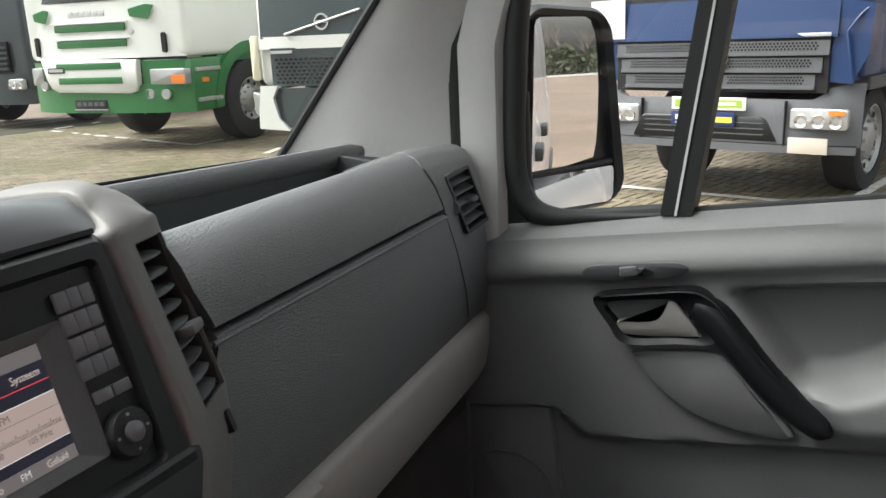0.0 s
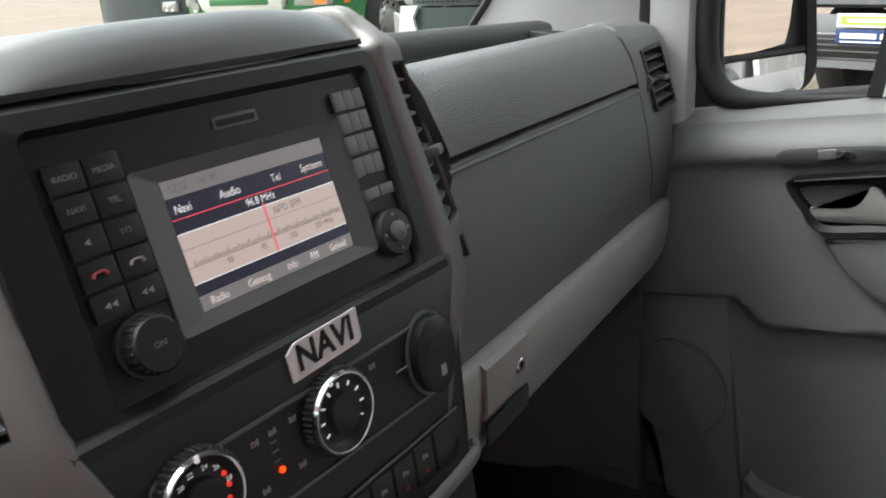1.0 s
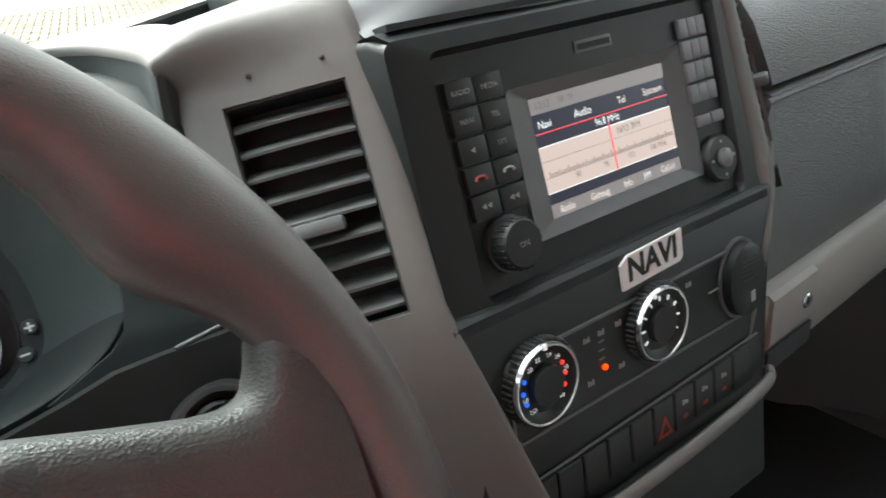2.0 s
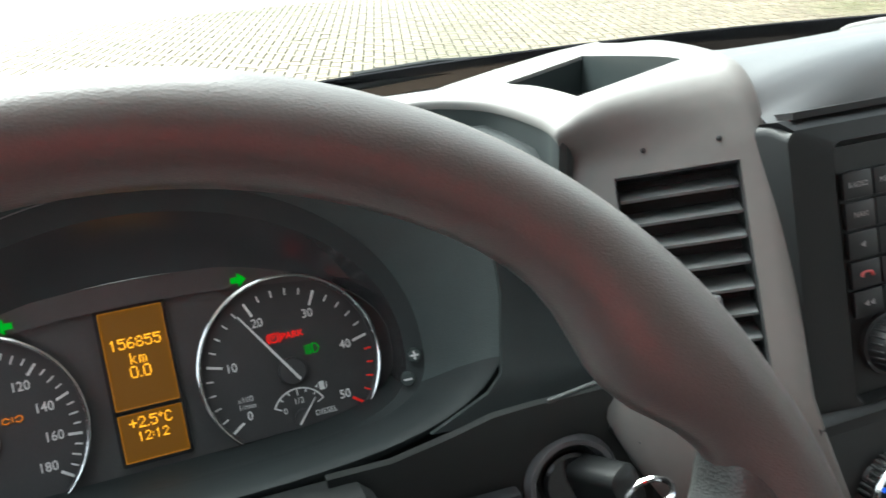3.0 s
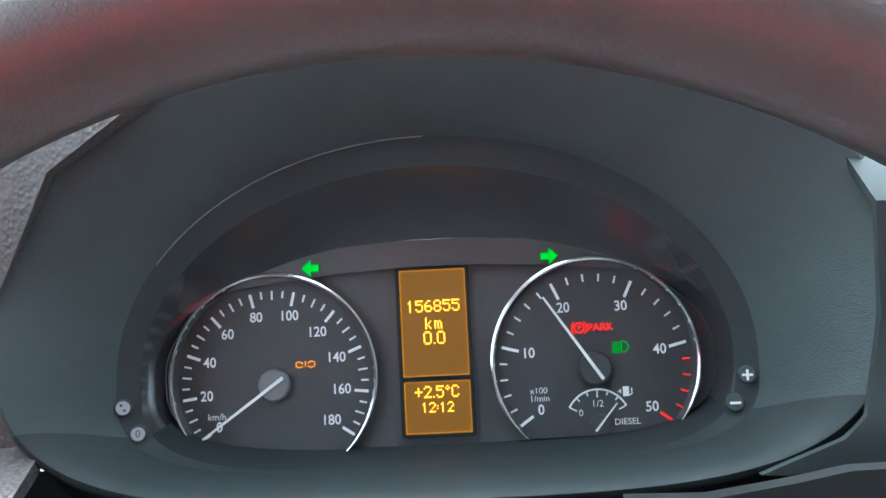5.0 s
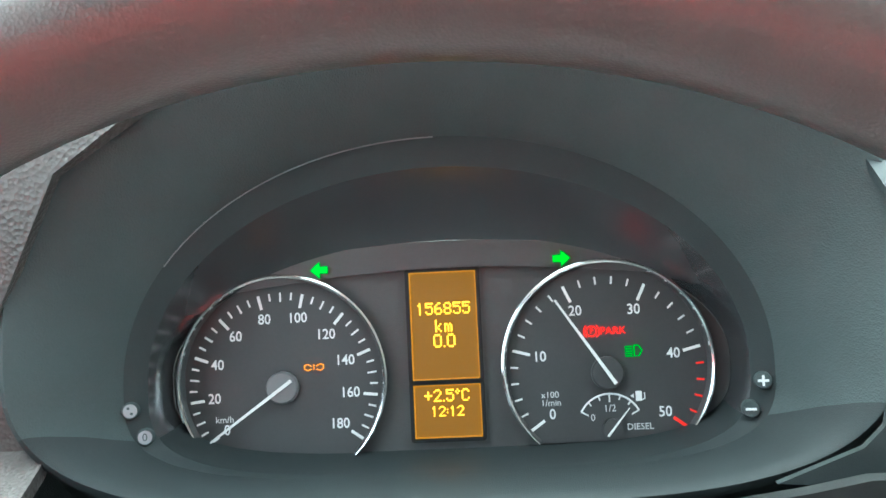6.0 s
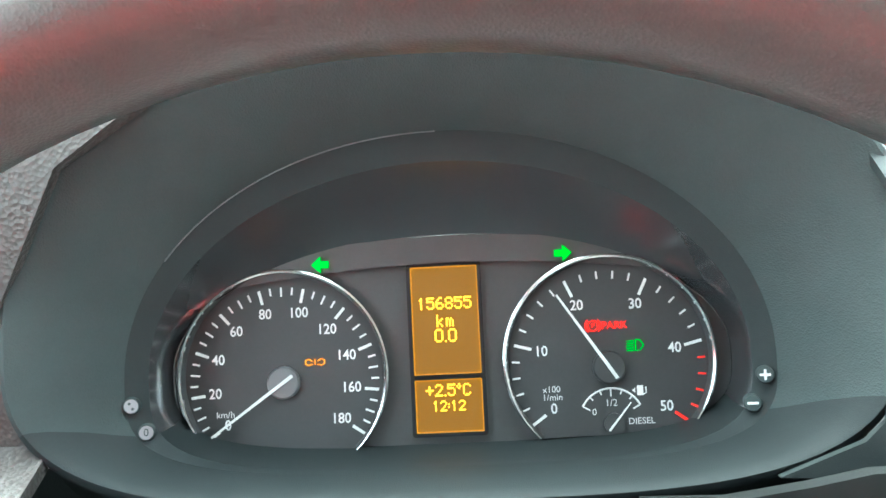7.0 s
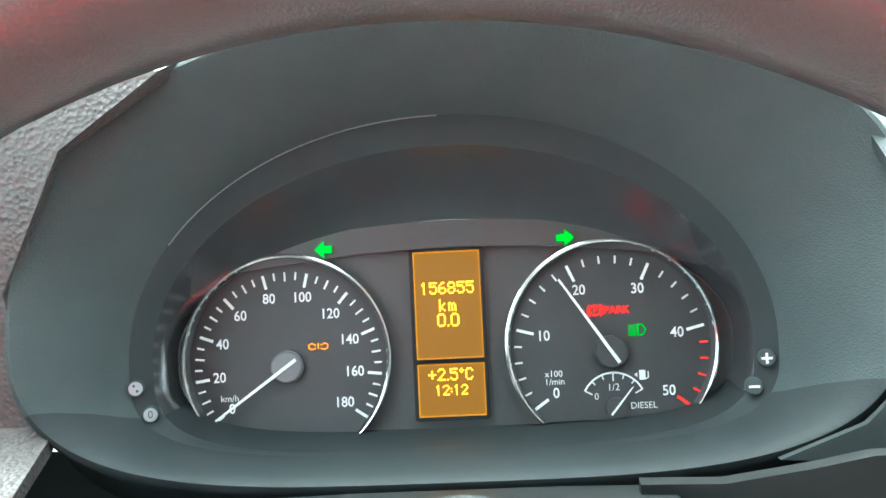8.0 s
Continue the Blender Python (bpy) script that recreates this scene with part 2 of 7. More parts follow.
def build_shell():
    # Unseen roof and rear wall: tones chosen for the light they bounce forward.
    ROOF = material("pale_headliner_felt", (0.58, 0.58, 0.57), 0.9, grain=0.4, grain_scale=900, tint=0.05, scale=12)
    REAR = material("grey_partition_panel", (0.33, 0.33, 0.325), 0.6, grain=0.2, grain_scale=1000, tint=0.08, scale=6)
    piece("floor", box(-0.46, 1.34, -1.25, 0.42, 0.55, 0.59), CARPET, "dark rubber-backed carpet on the cab floor", "floor", kind="structure")
    piece("ceiling", box(-0.46, 1.34, -1.25, -0.28, 1.98, 2.02, bevel=0.012), ROOF, "pale felt headliner over the cab", "ceiling", kind="structure")
    piece("wall_rear", box(-0.46, 1.34, -1.29, -1.25, 0.55, 2.02), REAR, "grey partition wall behind the seats", "wall", kind="structure")
    # Added red sheet, out of view: gives the wheel rim its red reflection.
    RED_CLOTH = material("unseen_red_cloth", (0.80, 0.030, 0.024), 0.9, tint=0.15, scale=8)
    piece("curtain", sheet([[(x, -0.72 + 0.010 * math.sin(x * 70), z) for x in [-0.34 + 0.46 * i / 40 for i in range(41)]] for z in (1.27, 1.42, 1.57)], 0.004), RED_CLOTH, "unseen red sheet added to redden reflections in the wheel", "curtain", kind="structure")
    # driver's side, unseen: door lining below a window opening, sill raised to cut side light
    bm = bmesh.new()
    add_box(bm, -0.46, -0.42, -1.25, 0.30, 0.55, 1.45)
    add_box(bm, -0.46, -0.42, -1.25, -1.05, 1.45, 1.98)
    add_box(bm, -0.46, -0.42, -1.05, -0.26, 1.92, 1.98)
    piece("wall_left", bm, DARK, "grey lining and posts round the driver window", "wall", kind="structure")
    # kick panel and door post on the passenger side
    bm = bmesh.new()
    add_box(bm, 1.287, 1.345, -0.020, 0.42, 0.55, 1.30)
    add_box(bm, 1.322, 1.346, -0.22, -0.018, 0.55, 1.10)
    piece("wall_right", bm, GREY, "grey kick panel ahead of the passenger door", "wall", kind="structure")
    bm = bmesh.new()
    add_box(bm, 1.30, 1.345, -1.25, -1.02, 0.55, 1.98)
    add_box(bm, 1.30, 1.345, -1.02, -0.26, 1.92, 1.98)
    piece("door_post", bm, PALE, "pale lining round the passenger doorway", "wall", kind="structure")
    piece("kick_trim", sheet([[(1.284 - 0.10 * smoothstep(0.02, 0.2, y) * k / 4, y, 1.13 - 0.5 * k / 4) for y in (-0.02, 0.03, 0.08, 0.14, 0.22)] for k in range(5)], 0.01), GREY, "grey moulded trim in the footwell corner", "trim", kind="structure")
    # firewall under the dash
    piece("wall_front", box(-0.46, 1.33, 0.36, 0.40, 0.59, 1.20), CARPET, "dark insulation on the firewall under the dashboard", "wall", kind="structure")
    # windscreen: curved, raked, its lower edge nearer at the sides
    rows = []
    for k in range(9):
        h = k / 8
        row = []
        for i in range(25):
            s = i / 24 * 2 - 1
            x = 0.43 + s * 0.80
            bow = 0.20 * (1 - s * s)
            y = 0.245 + bow - h * 0.545 - 0.06 * h * (1 - s * s)
            z = 1.322 + h * 0.64
            row.append((x, y, z))
        rows.append(row)
    ws = piece("windscreen", sheet(rows), WINDSCREEN, "clear raked windscreen of the van", "window", kind="structure")
    ws.visible_shadow = False
    # black band at the foot of the screen
    band = []
    for h in (-0.03, 0.028):
        row = []
        for i in range(25):
            s = i / 24 * 2 - 1
            bow = 0.20 * (1 - s * s)
            row.append((0.43 + s * 0.80, 0.240 + bow - h * 0.545 - 0.06 * h * (1 - s * s), 1.322 + h * 0.64))
        band.append(row)
    piece("windscreen_border", sheet(band, 0.002), GLOSSY, "black ceramic border along the foot of the windscreen", "trim", kind="structure")
    w = thing("wiper", "black windscreen wiper parked at the foot of the screen", "wiper")
    part("blade", tube([(0.16 + 0.30 * i / 10, 0.440 - 0.05 * ((i / 10 - 0.9) ** 2), 1.325 + 0.002 * i / 10) for i in range(11)], 0.004, 8), RUBBER, w, "rubber blade")
    part("arm", tube([(0.24, 0.435, 1.332), (0.34, 0.455, 1.331), (0.47, 0.475, 1.318)], 0.004, 8, flat=1.6), SMOOTH, w)
    # header over the screen
    piece("windscreen_header", box(-0.44, 1.30, -0.36, -0.26, 1.93, 1.99, bevel=0.02), ROOF, "pale header trim over the windscreen", "trim", kind="structure")


def build_pillar(sign):
    """A-pillar lining between windscreen and door frame; sign 1 is the passenger side."""
    def X(x):
        return x if sign > 0 else 0.86 - x
    n = 15
    levels = [(1.295 + k / (n - 1) * 0.67, k / (n - 1)) for k in range(n)]
    rows, strip = [], []
    for z, h in levels:
        y_win, y_in = 0.268 - h * 0.56, -0.004 - 0.235 * max(0, h - 0.25) * 1.2
        rows.append([(X(1.205 + 0.080 * s - 0.018 * math.sin(math.pi * s)), y_win + (y_in - y_win) * s, z) for s in [i / 10 for i in range(11)]])
        back = 0.24 * max(0, h - 0.30)
        strip.append([(X(1.300), -0.020 - back, z), (X(1.290), -0.026 - back, z), (X(1.288), -0.048 - back, z), (X(1.296), -0.066 - back, z), (X(1.312), -0.072 - back, z)])
    strip = [[(x, y + 0.0, z - 0.09) for x, y, z in strip[0]]] + strip
    piece("pillar_trim", sheet(rows, 0.012), PALE, "pale grey plastic lining of the windscreen pillar", "trim", kind="structure")
    # grey instead of van white: the strip's shade is put into its colour
    piece("door_frame_strip", sheet(strip, 0.008), PALE, "white door frame, greyed for its shade, between two rubber seals", "trim", kind="structure")
    piece("door_seal", tube([(X(1.292), -0.012 - 0.24 * max(0, h - 0.30), z) for z, h in levels], 0.0095, 8), RUBBER, "black rubber door seal along the pillar", "trim", kind="structure")
    piece("screen_seal", tube([(X(1.203), 0.272 - h * 0.56, z) for z, h in levels], 0.006, 8), RUBBER, "black rubber edge between windscreen and pillar", "trim", kind="structure")


build_shell()
build_pillar(1)
build_pillar(-1)


# ---- dashboard ----
LEFT_SKIN = material("grained_brown_grey_skin", (0.070, 0.060, 0.056), 0.50, grain=0.9, grain_scale=480, tint=0.12, scale=20)
KEY_DARK = material("dark_switch_plastic", (0.045, 0.046, 0.05), 0.42, tint=0.06)


def hood_half(v):
    """Half the width of the instrument hood's mouth at the height v up its leaning face."""
    if v > 0.058:
        return 0.1738 * max(0.0, 1 - ((v - 0.058) / 0.116) ** 2) ** 0.45
    return 0.1738 * max(0.0, 1 - (min(0.077, 0.058 - v) / 0.0775) ** 3.6) ** (1 / 3.6)


def build_dash_top():
    """The long top cover from door to door, rising behind the instruments and falling to the screen."""
    def height(x, y):
        c = max(0.0, 1 - ((x - 0.43) / 0.95) ** 2)
        return 1.276 + 0.035 * c + 0.055 * max(0.0, 0.25 - y) * c
    rows = []
    for i in range(40):
        x = -0.42 + i / 39 * 1.70
        s = (x - 0.43) / 0.86
        far = 0.235 + 0.20 * (1 - s * s)
        rows.append([(x, 0.09 + (far - 0.09) * k / 8, height(x, 0.09 + (far - 0.09) * k / 8)) for k in range(9)])
    dash = thing("dashboard", "dark grained plastic van dashboard with pale lower trim", "dashboard")
    part("top_cover", sheet(rows, 0.01), PAD, dash, "black grained top cover")
    # carrier under the covers, out of sight but closing the body
    part("carrier", box(-0.42, 1.27, -0.02, 0.34, 0.95, 1.23), DARK, dash)
    # lower knee panel, driver side
    knee = []
    for k, (y, z) in enumerate(((-0.115, 1.235), (-0.135, 1.16), (-0.12, 1.05), (-0.06, 0.92), (0.05, 0.86))):
        knee.append([(x, y, z) for x in (-0.42, -0.2, 0.0, 0.19)])
    part("knee_panel", sheet(knee, 0.012), DARK, dash)
    # leather-grained ledge and upright left of the instruments
    left = ((0.04, 1.428), (-0.02, 1.426), (-0.050, 1.418), (-0.066, 1.392), (-0.078, 1.340), (-0.083, 1.295), (-0.086, 1.2865), (-0.094, 1.2835), (-0.130, 1.2790), (-0.150, 1.2740), (-0.160, 1.2640), (-0.160, 1.24), (-0.135, 1.16))
    def side_end(z):
        """Where the skin meets the flank of the instrument hood."""
        return 0.0015 - hood_half((z - 1.2805) / 0.904) if z > 1.29 else -0.1585
    xs = [-0.42 + 0.268 * i / 12 for i in range(13)]
    part("side_pad", sheet([[(-0.42 + (x + 0.42) / 0.268 * (side_end(z) + 0.42), y + 0.008 * smoothstep(1.32, 1.36, z), z) for y, z in left] for x in xs], 0.006), LEFT_SKIN, dash, "grained brown-grey skin beside the instruments")
    under = ((-0.1195, 1.272), (-0.128, 1.2715), (-0.142, 1.2680), (-0.152, 1.2600), (-0.155, 1.24), (-0.135, 1.16))
    part("lower_pad", sheet([[(x, y - 0.006 * smoothstep(-0.10, -0.158, x), z + 0.007 * smoothstep(-0.10, -0.158, x) - 0.012 * smoothstep(-0.13, -0.08, x)) for y, z in under] for x in [-0.159 + 0.085 * i / 10 for i in range(11)]], 0.006), LEFT_SKIN, dash)
    part("rear_ledge", box(0.06, 0.2125, 0.030, 0.10, 1.33, 1.3875, bevel=0.006, seg=3), PAD, dash)
    # dark panel with the ignition lock, right of the instruments
    def insert_start(z):
        return 0.0015 + hood_half(min(0.09, (z - 1.2805) / 0.904)) - 0.004
    upper = ((-0.010, 1.365), (-0.055, 1.362), (-0.082, 1.345), (-0.095, 1.315), (-0.103, 1.297), (-0.110, 1.291), (-0.113, 1.283))
    part("upper_insert", sheet([[(x, y + 0.012 - 0.10 * (x - 0.15), z + 0.022 * smoothstep(1.29, 1.34, z)) for y, z in upper + ((-0.118, 1.270),) for x in (insert_start(z) + (0.226 - insert_start(z)) * k / 5,)] for k in range(6)], 0.004), TUB, dash, "dark insert beside the instruments")
    lower = ((-0.1195, 1.283), (-0.121, 1.276), (-0.120, 1.250), (-0.124, 1.20), (-0.115, 1.12), (-0.09, 1.0))
    part("ignition_panel", sheet([[(x, y - 0.04 * (x - 0.15), z - 0.012 * smoothstep(0.16, 0.10, x)) for y, z in lower] for x in (0.07, 0.10, 0.13, 0.15, 0.17, 0.20, 0.235)], 0.006), SMOOTH, dash, "smooth dark panel")
    part("panel_ridge", tube([(0.176, -0.1225, 1.2850), (0.20, -0.1235, 1.2885), (0.232, -0.125, 1.292)], 0.0013, 8), DARK, dash)
    part("panel_slot", box(0.118, 0.160, -0.128, -0.116, 1.219, 1.241, bevel=0.003), KEY_DARK, dash)
    return dash


build_dash_top()


def seam_y(x):
    return -0.122 + (x - 0.64) * 0.0973


def seam_z(x):
    return 1.307 - (x - 0.64) * 0.0297


def build_glovebox():
    g = thing("glovebox", "closed black grained glovebox with a pale grey lower strip", "glovebox")
    xs = [0.634 + (1.113 - 0.634) * i / 24 for i in range(25)]

    def face(x, table, lift=0.0):
        return [(x, seam_y(x) + dy - lift, seam_z(x) + dz) for dy, dz in table]
    # padded upper roll, from the open tray's lip down to the lid's seam
    upper = ((0.056, 0.066), (0.050, 0.074), (0.038, 0.076), (0.024, 0.070), (0.013, 0.056), (0.005, 0.036), (0.001, 0.016), (0.0, 0.004), (0.004, 0.0015), (0.012, 0.001))
    def end(dz):
        return 1.107 - 0.53 * min(dz, 0.06)

    def pad_line(i):
        line = []
        for dy, dz in upper:
            x0 = 0.626 + 0.014 * smoothstep(0.035, 0.0, dz)
            x = x0 + (end(dz) - x0) * max(0, i) / 24
            line.append((x, seam_y(x) + dy + (0.045 if i < 0 else 0), seam_z(x) + dz - 0.0065 * (1 - 0.7 * max(0, i) / 24) * smoothstep(0.02, 0.065, dz)))
        return line
    part("upper_pad", sheet([pad_line(i) for i in range(-1, 25)], 0.006), PAD, g, "padded black skin above the seam")
    lid = ((0.012, -0.0020), (0.003, -0.0022), (0.0, -0.004), (-0.0012, -0.012), (-0.0035, -0.06), (-0.002, -0.12), (0.005, -0.165), (0.012, -0.184), (0.02, -0.19))
    def lid_line(i):
        line = []
        for dy, dz in lid:
            x0 = 0.600 + 0.040 * smoothstep(-0.10, 0.0, dz)
            x = x0 + (end(dz) - x0) * i / 24
            line.append((x, seam_y(x) + dy, seam_z(x) + dz))
        return line
    part("lid", sheet([lid_line(i) for i in range(25)], 0.006), PAD, g, "grained black lid")
    # crease along the lid's upper edge
    part("lid_edge", tube([(x, seam_y(x) - 0.0006, seam_z(x) - 0.0075) for x in xs], 0.0022, 6), PAD, g)
    strip = ((0.010, -0.178), (0.002, -0.181), (-0.002, -0.188), (-0.001, -0.225), (0.006, -0.262), (0.02, -0.287), (0.05, -0.298), (0.10, -0.300))
    sx = [0.60 + (1.27 - 0.60) * i / 28 for i in range(29)]
    part("lower_strip", sheet([face(x, strip) for x in sx], 0.006), STRIP, g, "pale grey strip under the lid")
    hx = [0.672 + 0.086 * i / 6 for i in range(7)]
    plate = ((0.000, -0.182), (-0.006, -0.186), (-0.0065, -0.228), (-0.004, -0.234), (0.006, -0.236))
    hp = part("handle_plate", sheet([face(x, plate) for x in hx], 0.004), STRIP, g, "pale grey handle plate")
    cup = ((0.002, -0.238), (0.002, -0.241), (0.002, -0.256), (0.004, -0.262))
    part("handle_recess", sheet([face(x, cup, 0.008) for x in hx], 0.003), DARK, hp, "dark finger recess")
    lk = part("lock", lathe([(0.0075, -0.004), (0.0075, 0.0015), (0.0062, 0.0026), (0.0, 0.0022)], 28, close=False), CHROME, hp, "round steel lock", m=plane_frame(0.738, seam_y(0.738) - 0.0065, seam_z(0.738) - 0.209, 0))
    part("keyhole", box(-0.0009, 0.0009, -0.0035, 0.0035, 0.0022, 0.0030), RUBBER, lk)
    return g


build_glovebox()


def build_tray():
    """Open shelf in the top of the dash before the passenger."""
    t = thing("dash_tray", "open black shelf sunk into the dashboard top", "storage tray")
    xs = [0.60 + (1.19 - 0.60) * i / 20 for i in range(21)]
    def rim_z(x):
        return 1.377 - (x - 0.70) * 0.045
    rows = []
    for x in xs:
        y0 = seam_y(x) + 0.052
        rows.append([(x, y0, seam_z(x) + 0.05), (x, y0 + 0.004, 1.30), (x, y0 + 0.03, 1.288), (x, 0.06, 1.288), (x, 0.078, 1.30), (x, 0.085, rim_z(x) - 0.012)])
    part("well", sheet(rows, 0.004), DARK, t)
    rim = [(x, 0.088, rim_z(x) - 0.004) for x in xs]
    part("rear_rim", tube(rim, [0.0095] * 20 + [0.006], 10, flat=1.5), PAD, t, "raised round rim at the back")
    part("end_wall", prism([(-0.05, 1.29), (0.09, 1.29), (0.085, rim_z(1.15)), (0.0, 1.346), (-0.05, 1.352)], 1.118, 1.128), DARK, t).matrix_basis = Matrix(((0, 0, 1, 0), (1, 0, 0, 0), (0, 1, 0, 0), (0, 0, 0, 1)))
    return t


build_tray()


def refine(table):
    """The same profile with three extra stops between each pair."""
    out = []
    for (a, b), (c, d) in zip(table, table[1:]):
        out += [(a + (c - a) * k / 4, b + (d - b) * k / 4) for k in range(4)]
    return out + [table[-1]]


def build_dash_end():
    """The dash's outer end with its own outlet."""
    e = thing("dash_end", "black dashboard end panel with a small louvred outlet", "dashboard panel")
    rows = []
    for i in range(61):
        s = i / 60
        fall = 0.012 * s * s
        line = []
        for dy, dz in refine(((0.13, 0.050), (0.10, 0.060), (0.075, 0.068), (0.056, 0.0735), (0.038, 0.0745), (0.024, 0.069), (0.013, 0.056), (0.005, 0.036), (0.001, 0.012), (0.0, -0.01), (-0.003, -0.06), (-0.002, -0.12), (0.005, -0.165), (0.02, -0.19))):
            x0 = 1.1095 - 0.53 * min(dz, 0.06)
            x = x0 + (1.287 - x0) * s
            line.append((x, seam_y(x) - 0.001 + dy + 0.020 * (max(0.0, s - 0.80) / 0.20) ** 2, seam_z(x) + dz - fall))
        rows.append(line)
    bm = sheet(rows, 0.006)
    # opening for the outlet
    inv = build_outlet_frame.inverted()
    gone = []
    for f in bm.faces:
        p = inv @ f.calc_center_median()
        if -0.008 < p.y < 0.070 and 0.0135 < p.x + 0.55 * p.y < 0.0965 and abs(p.z) < 0.03:
            gone.append(f)
    bmesh.ops.delete(bm, geom=gone, context="FACES")
    part("cover", bm, PAD, e)
    return e


build_outlet_frame = plane_frame(1.156, -0.0770, 1.2610, 8, 6)
DASH_END = build_dash_end()


SLAT_GREY = material("grey_slat_plastic", (0.075, 0.078, 0.08), 0.4, tint=0.06)


def build_end_outlet():
    def lean(pts):
        return [(x - 0.55 * y, y) for x, y in pts]
    outer, inner = lean(rounded(0.010, -0.012, 0.100, 0.074, 0.006)), lean(rounded(0.015, -0.007, 0.095, 0.069, 0.003))
    v = part("outlet", add_ring(bmesh.new(), outer, inner, -0.026, 0.0022), DARK, DASH_END, "small black louvred air outlet", m=build_outlet_frame)
    part("backing", prism(inner, -0.028, -0.025), RUBBER, v)
    for k in range(5):
        part("slat", box(0.015, 0.095, -0.0010, 0.0010, -0.007, 0.007, bevel=0.0006), SLAT_GREY, v, m=pose(-0.55 * (0.004 + 0.0140 * k), 0.004 + 0.0140 * k, -0.005, 32))
    part("tab", box(0.034, 0.056, 0.026, 0.032, -0.004, 0.010, bevel=0.002), BEZEL, v)
    part("thumb_wheel", lathe([(0.010, -0.002), (0.011, 0.0), (0.010, 0.002)], 24), BEZEL, v, m=pose(-0.011, 0.030, -0.004, 0, 90, 0))


build_end_outlet()


COLLAR = material("grey_collar_plastic", (0.10, 0.10, 0.105), 0.32, tint=0.06)


def build_ignition():
    m = plane_frame(0.1875, -0.1235, 1.2375, 12, -6)
    ig = thing("ignition_lock", "round dark ignition lock with a key inserted", "ignition lock", m)
    part("collar", lathe([(0.0245, -0.006), (0.0245, 0.003), (0.0225, 0.0062), (0.0200, 0.0062), (0.0185, 0.002), (0.0165, -0.002), (0.0, -0.002)], 48, close=False), COLLAR, ig, "raised grey collar")
    part("barrel", lathe([(0.0150, -0.002), (0.0150, 0.004), (0.0135, 0.0055), (0.0, 0.0055)], 40, close=False), GLOSSY, ig)
    key = part("key", prism(rounded(-0.0085, -0.012, 0.0085, 0.012, 0.006), 0.004, 0.036, 0.003), SMOOTH, ig, "dark plastic key", m=pose(0.004, 0, 0, 0, 24, 20))
    part("key_ring", tube([(0.011 * math.cos(2 * math.pi * i / 24), 0.0, 0.046 + 0.011 * math.sin(2 * math.pi * i / 24)) for i in range(25)], 0.0016, 8), CHROME, key, "steel key ring")


build_ignition()


def build_shroud():
    s = thing("column_shroud", "dark plastic shroud round the steering column", "column shroud")
    rows = []
    for y, half, top in ((-0.105, 0.088, 1.262), (-0.130, 0.087, 1.272), (-0.150, 0.086, 1.277), (-0.20, 0.078, 1.279), (-0.25, 0.066, 1.281)):
        rows.append([(0.004 + x * half, y, top - d) for x, d in ((-1.0, 0.12), (-1.0, 0.018), (-0.97, 0.006), (-0.90, 0.0), (-0.45, -0.001), (0, -0.001), (0.45, -0.001), (0.90, 0.0), (0.97, 0.006), (1.0, 0.018), (1.0, 0.12))])
    part("upper_shell", sheet(rows, 0.004), SMOOTH, s)
    st = thing("control_stalk", "black control stalk with white printed marks", "control stalk")
    part("lever", tube([(-0.06, -0.17, 1.262), (-0.10, -0.176, 1.262), (-0.145, -0.182, 1.262), (-0.19, -0.186, 1.262)], [0.007, 0.0085, 0.010, 0.0105], 14), SMOOTH, st)
    for k in range(2):
        part("mark", lathe([(0.0042, 0), (0.0042, 0.0006)], 18), PRINT_WHITE, st, m=Matrix.Translation((-0.150, -0.1845 + 0.0, 1.2735 - 0.012 * k)) @ Matrix.Rotation(radians(55), 4, "X"))


PRINT_WHITE = plain("white_stalk_print", (0.7, 0.7, 0.7), 0.5)
build_shroud()


def build_card():
    """Paper price card standing behind the windscreen, its face to the outside."""
    # Both colours are darkened to paint the shade on the card's inner side.
    GREEN_INK = plain("shaded_green_band", (0.020, 0.044, 0.043), 0.7)
    PAPER = plain("shaded_card_paper", (0.11, 0.125, 0.12), 0.7)
    for ink in (GREEN_INK, PAPER):
        ink.node_tree.nodes["Principled BSDF"].inputs["Specular IOR Level"].default_value = 0.0
    m = plane_frame(-0.192, 0.318, 1.418, 52)
    c = thing("price_card", "paper card with a green band behind the windscreen, colours darkened for its shaded side", "card", m)
    part("paper", box(-0.072, 0.045, -0.075, 0.018, -0.0006, 0.0), PAPER, c)
    part("band", box(-0.072, 0.0445, -0.009, 0.0178, 0.0, 0.0004), GREEN_INK, c, "green printed band")
    for k in range(4):
        part("print_bar", box(-0.052 + k * 0.0225, -0.037 + k * 0.0225, -0.003, 0.0125, 0.0004, 0.0008), PAPER, c)
    for k in range(3):
        part("print_line", box(-0.066, 0.030 - 0.012 * k, -0.024 - 0.013 * k, -0.021 - 0.013 * k, 0.0, 0.0004), GREEN_INK, c)


build_card()


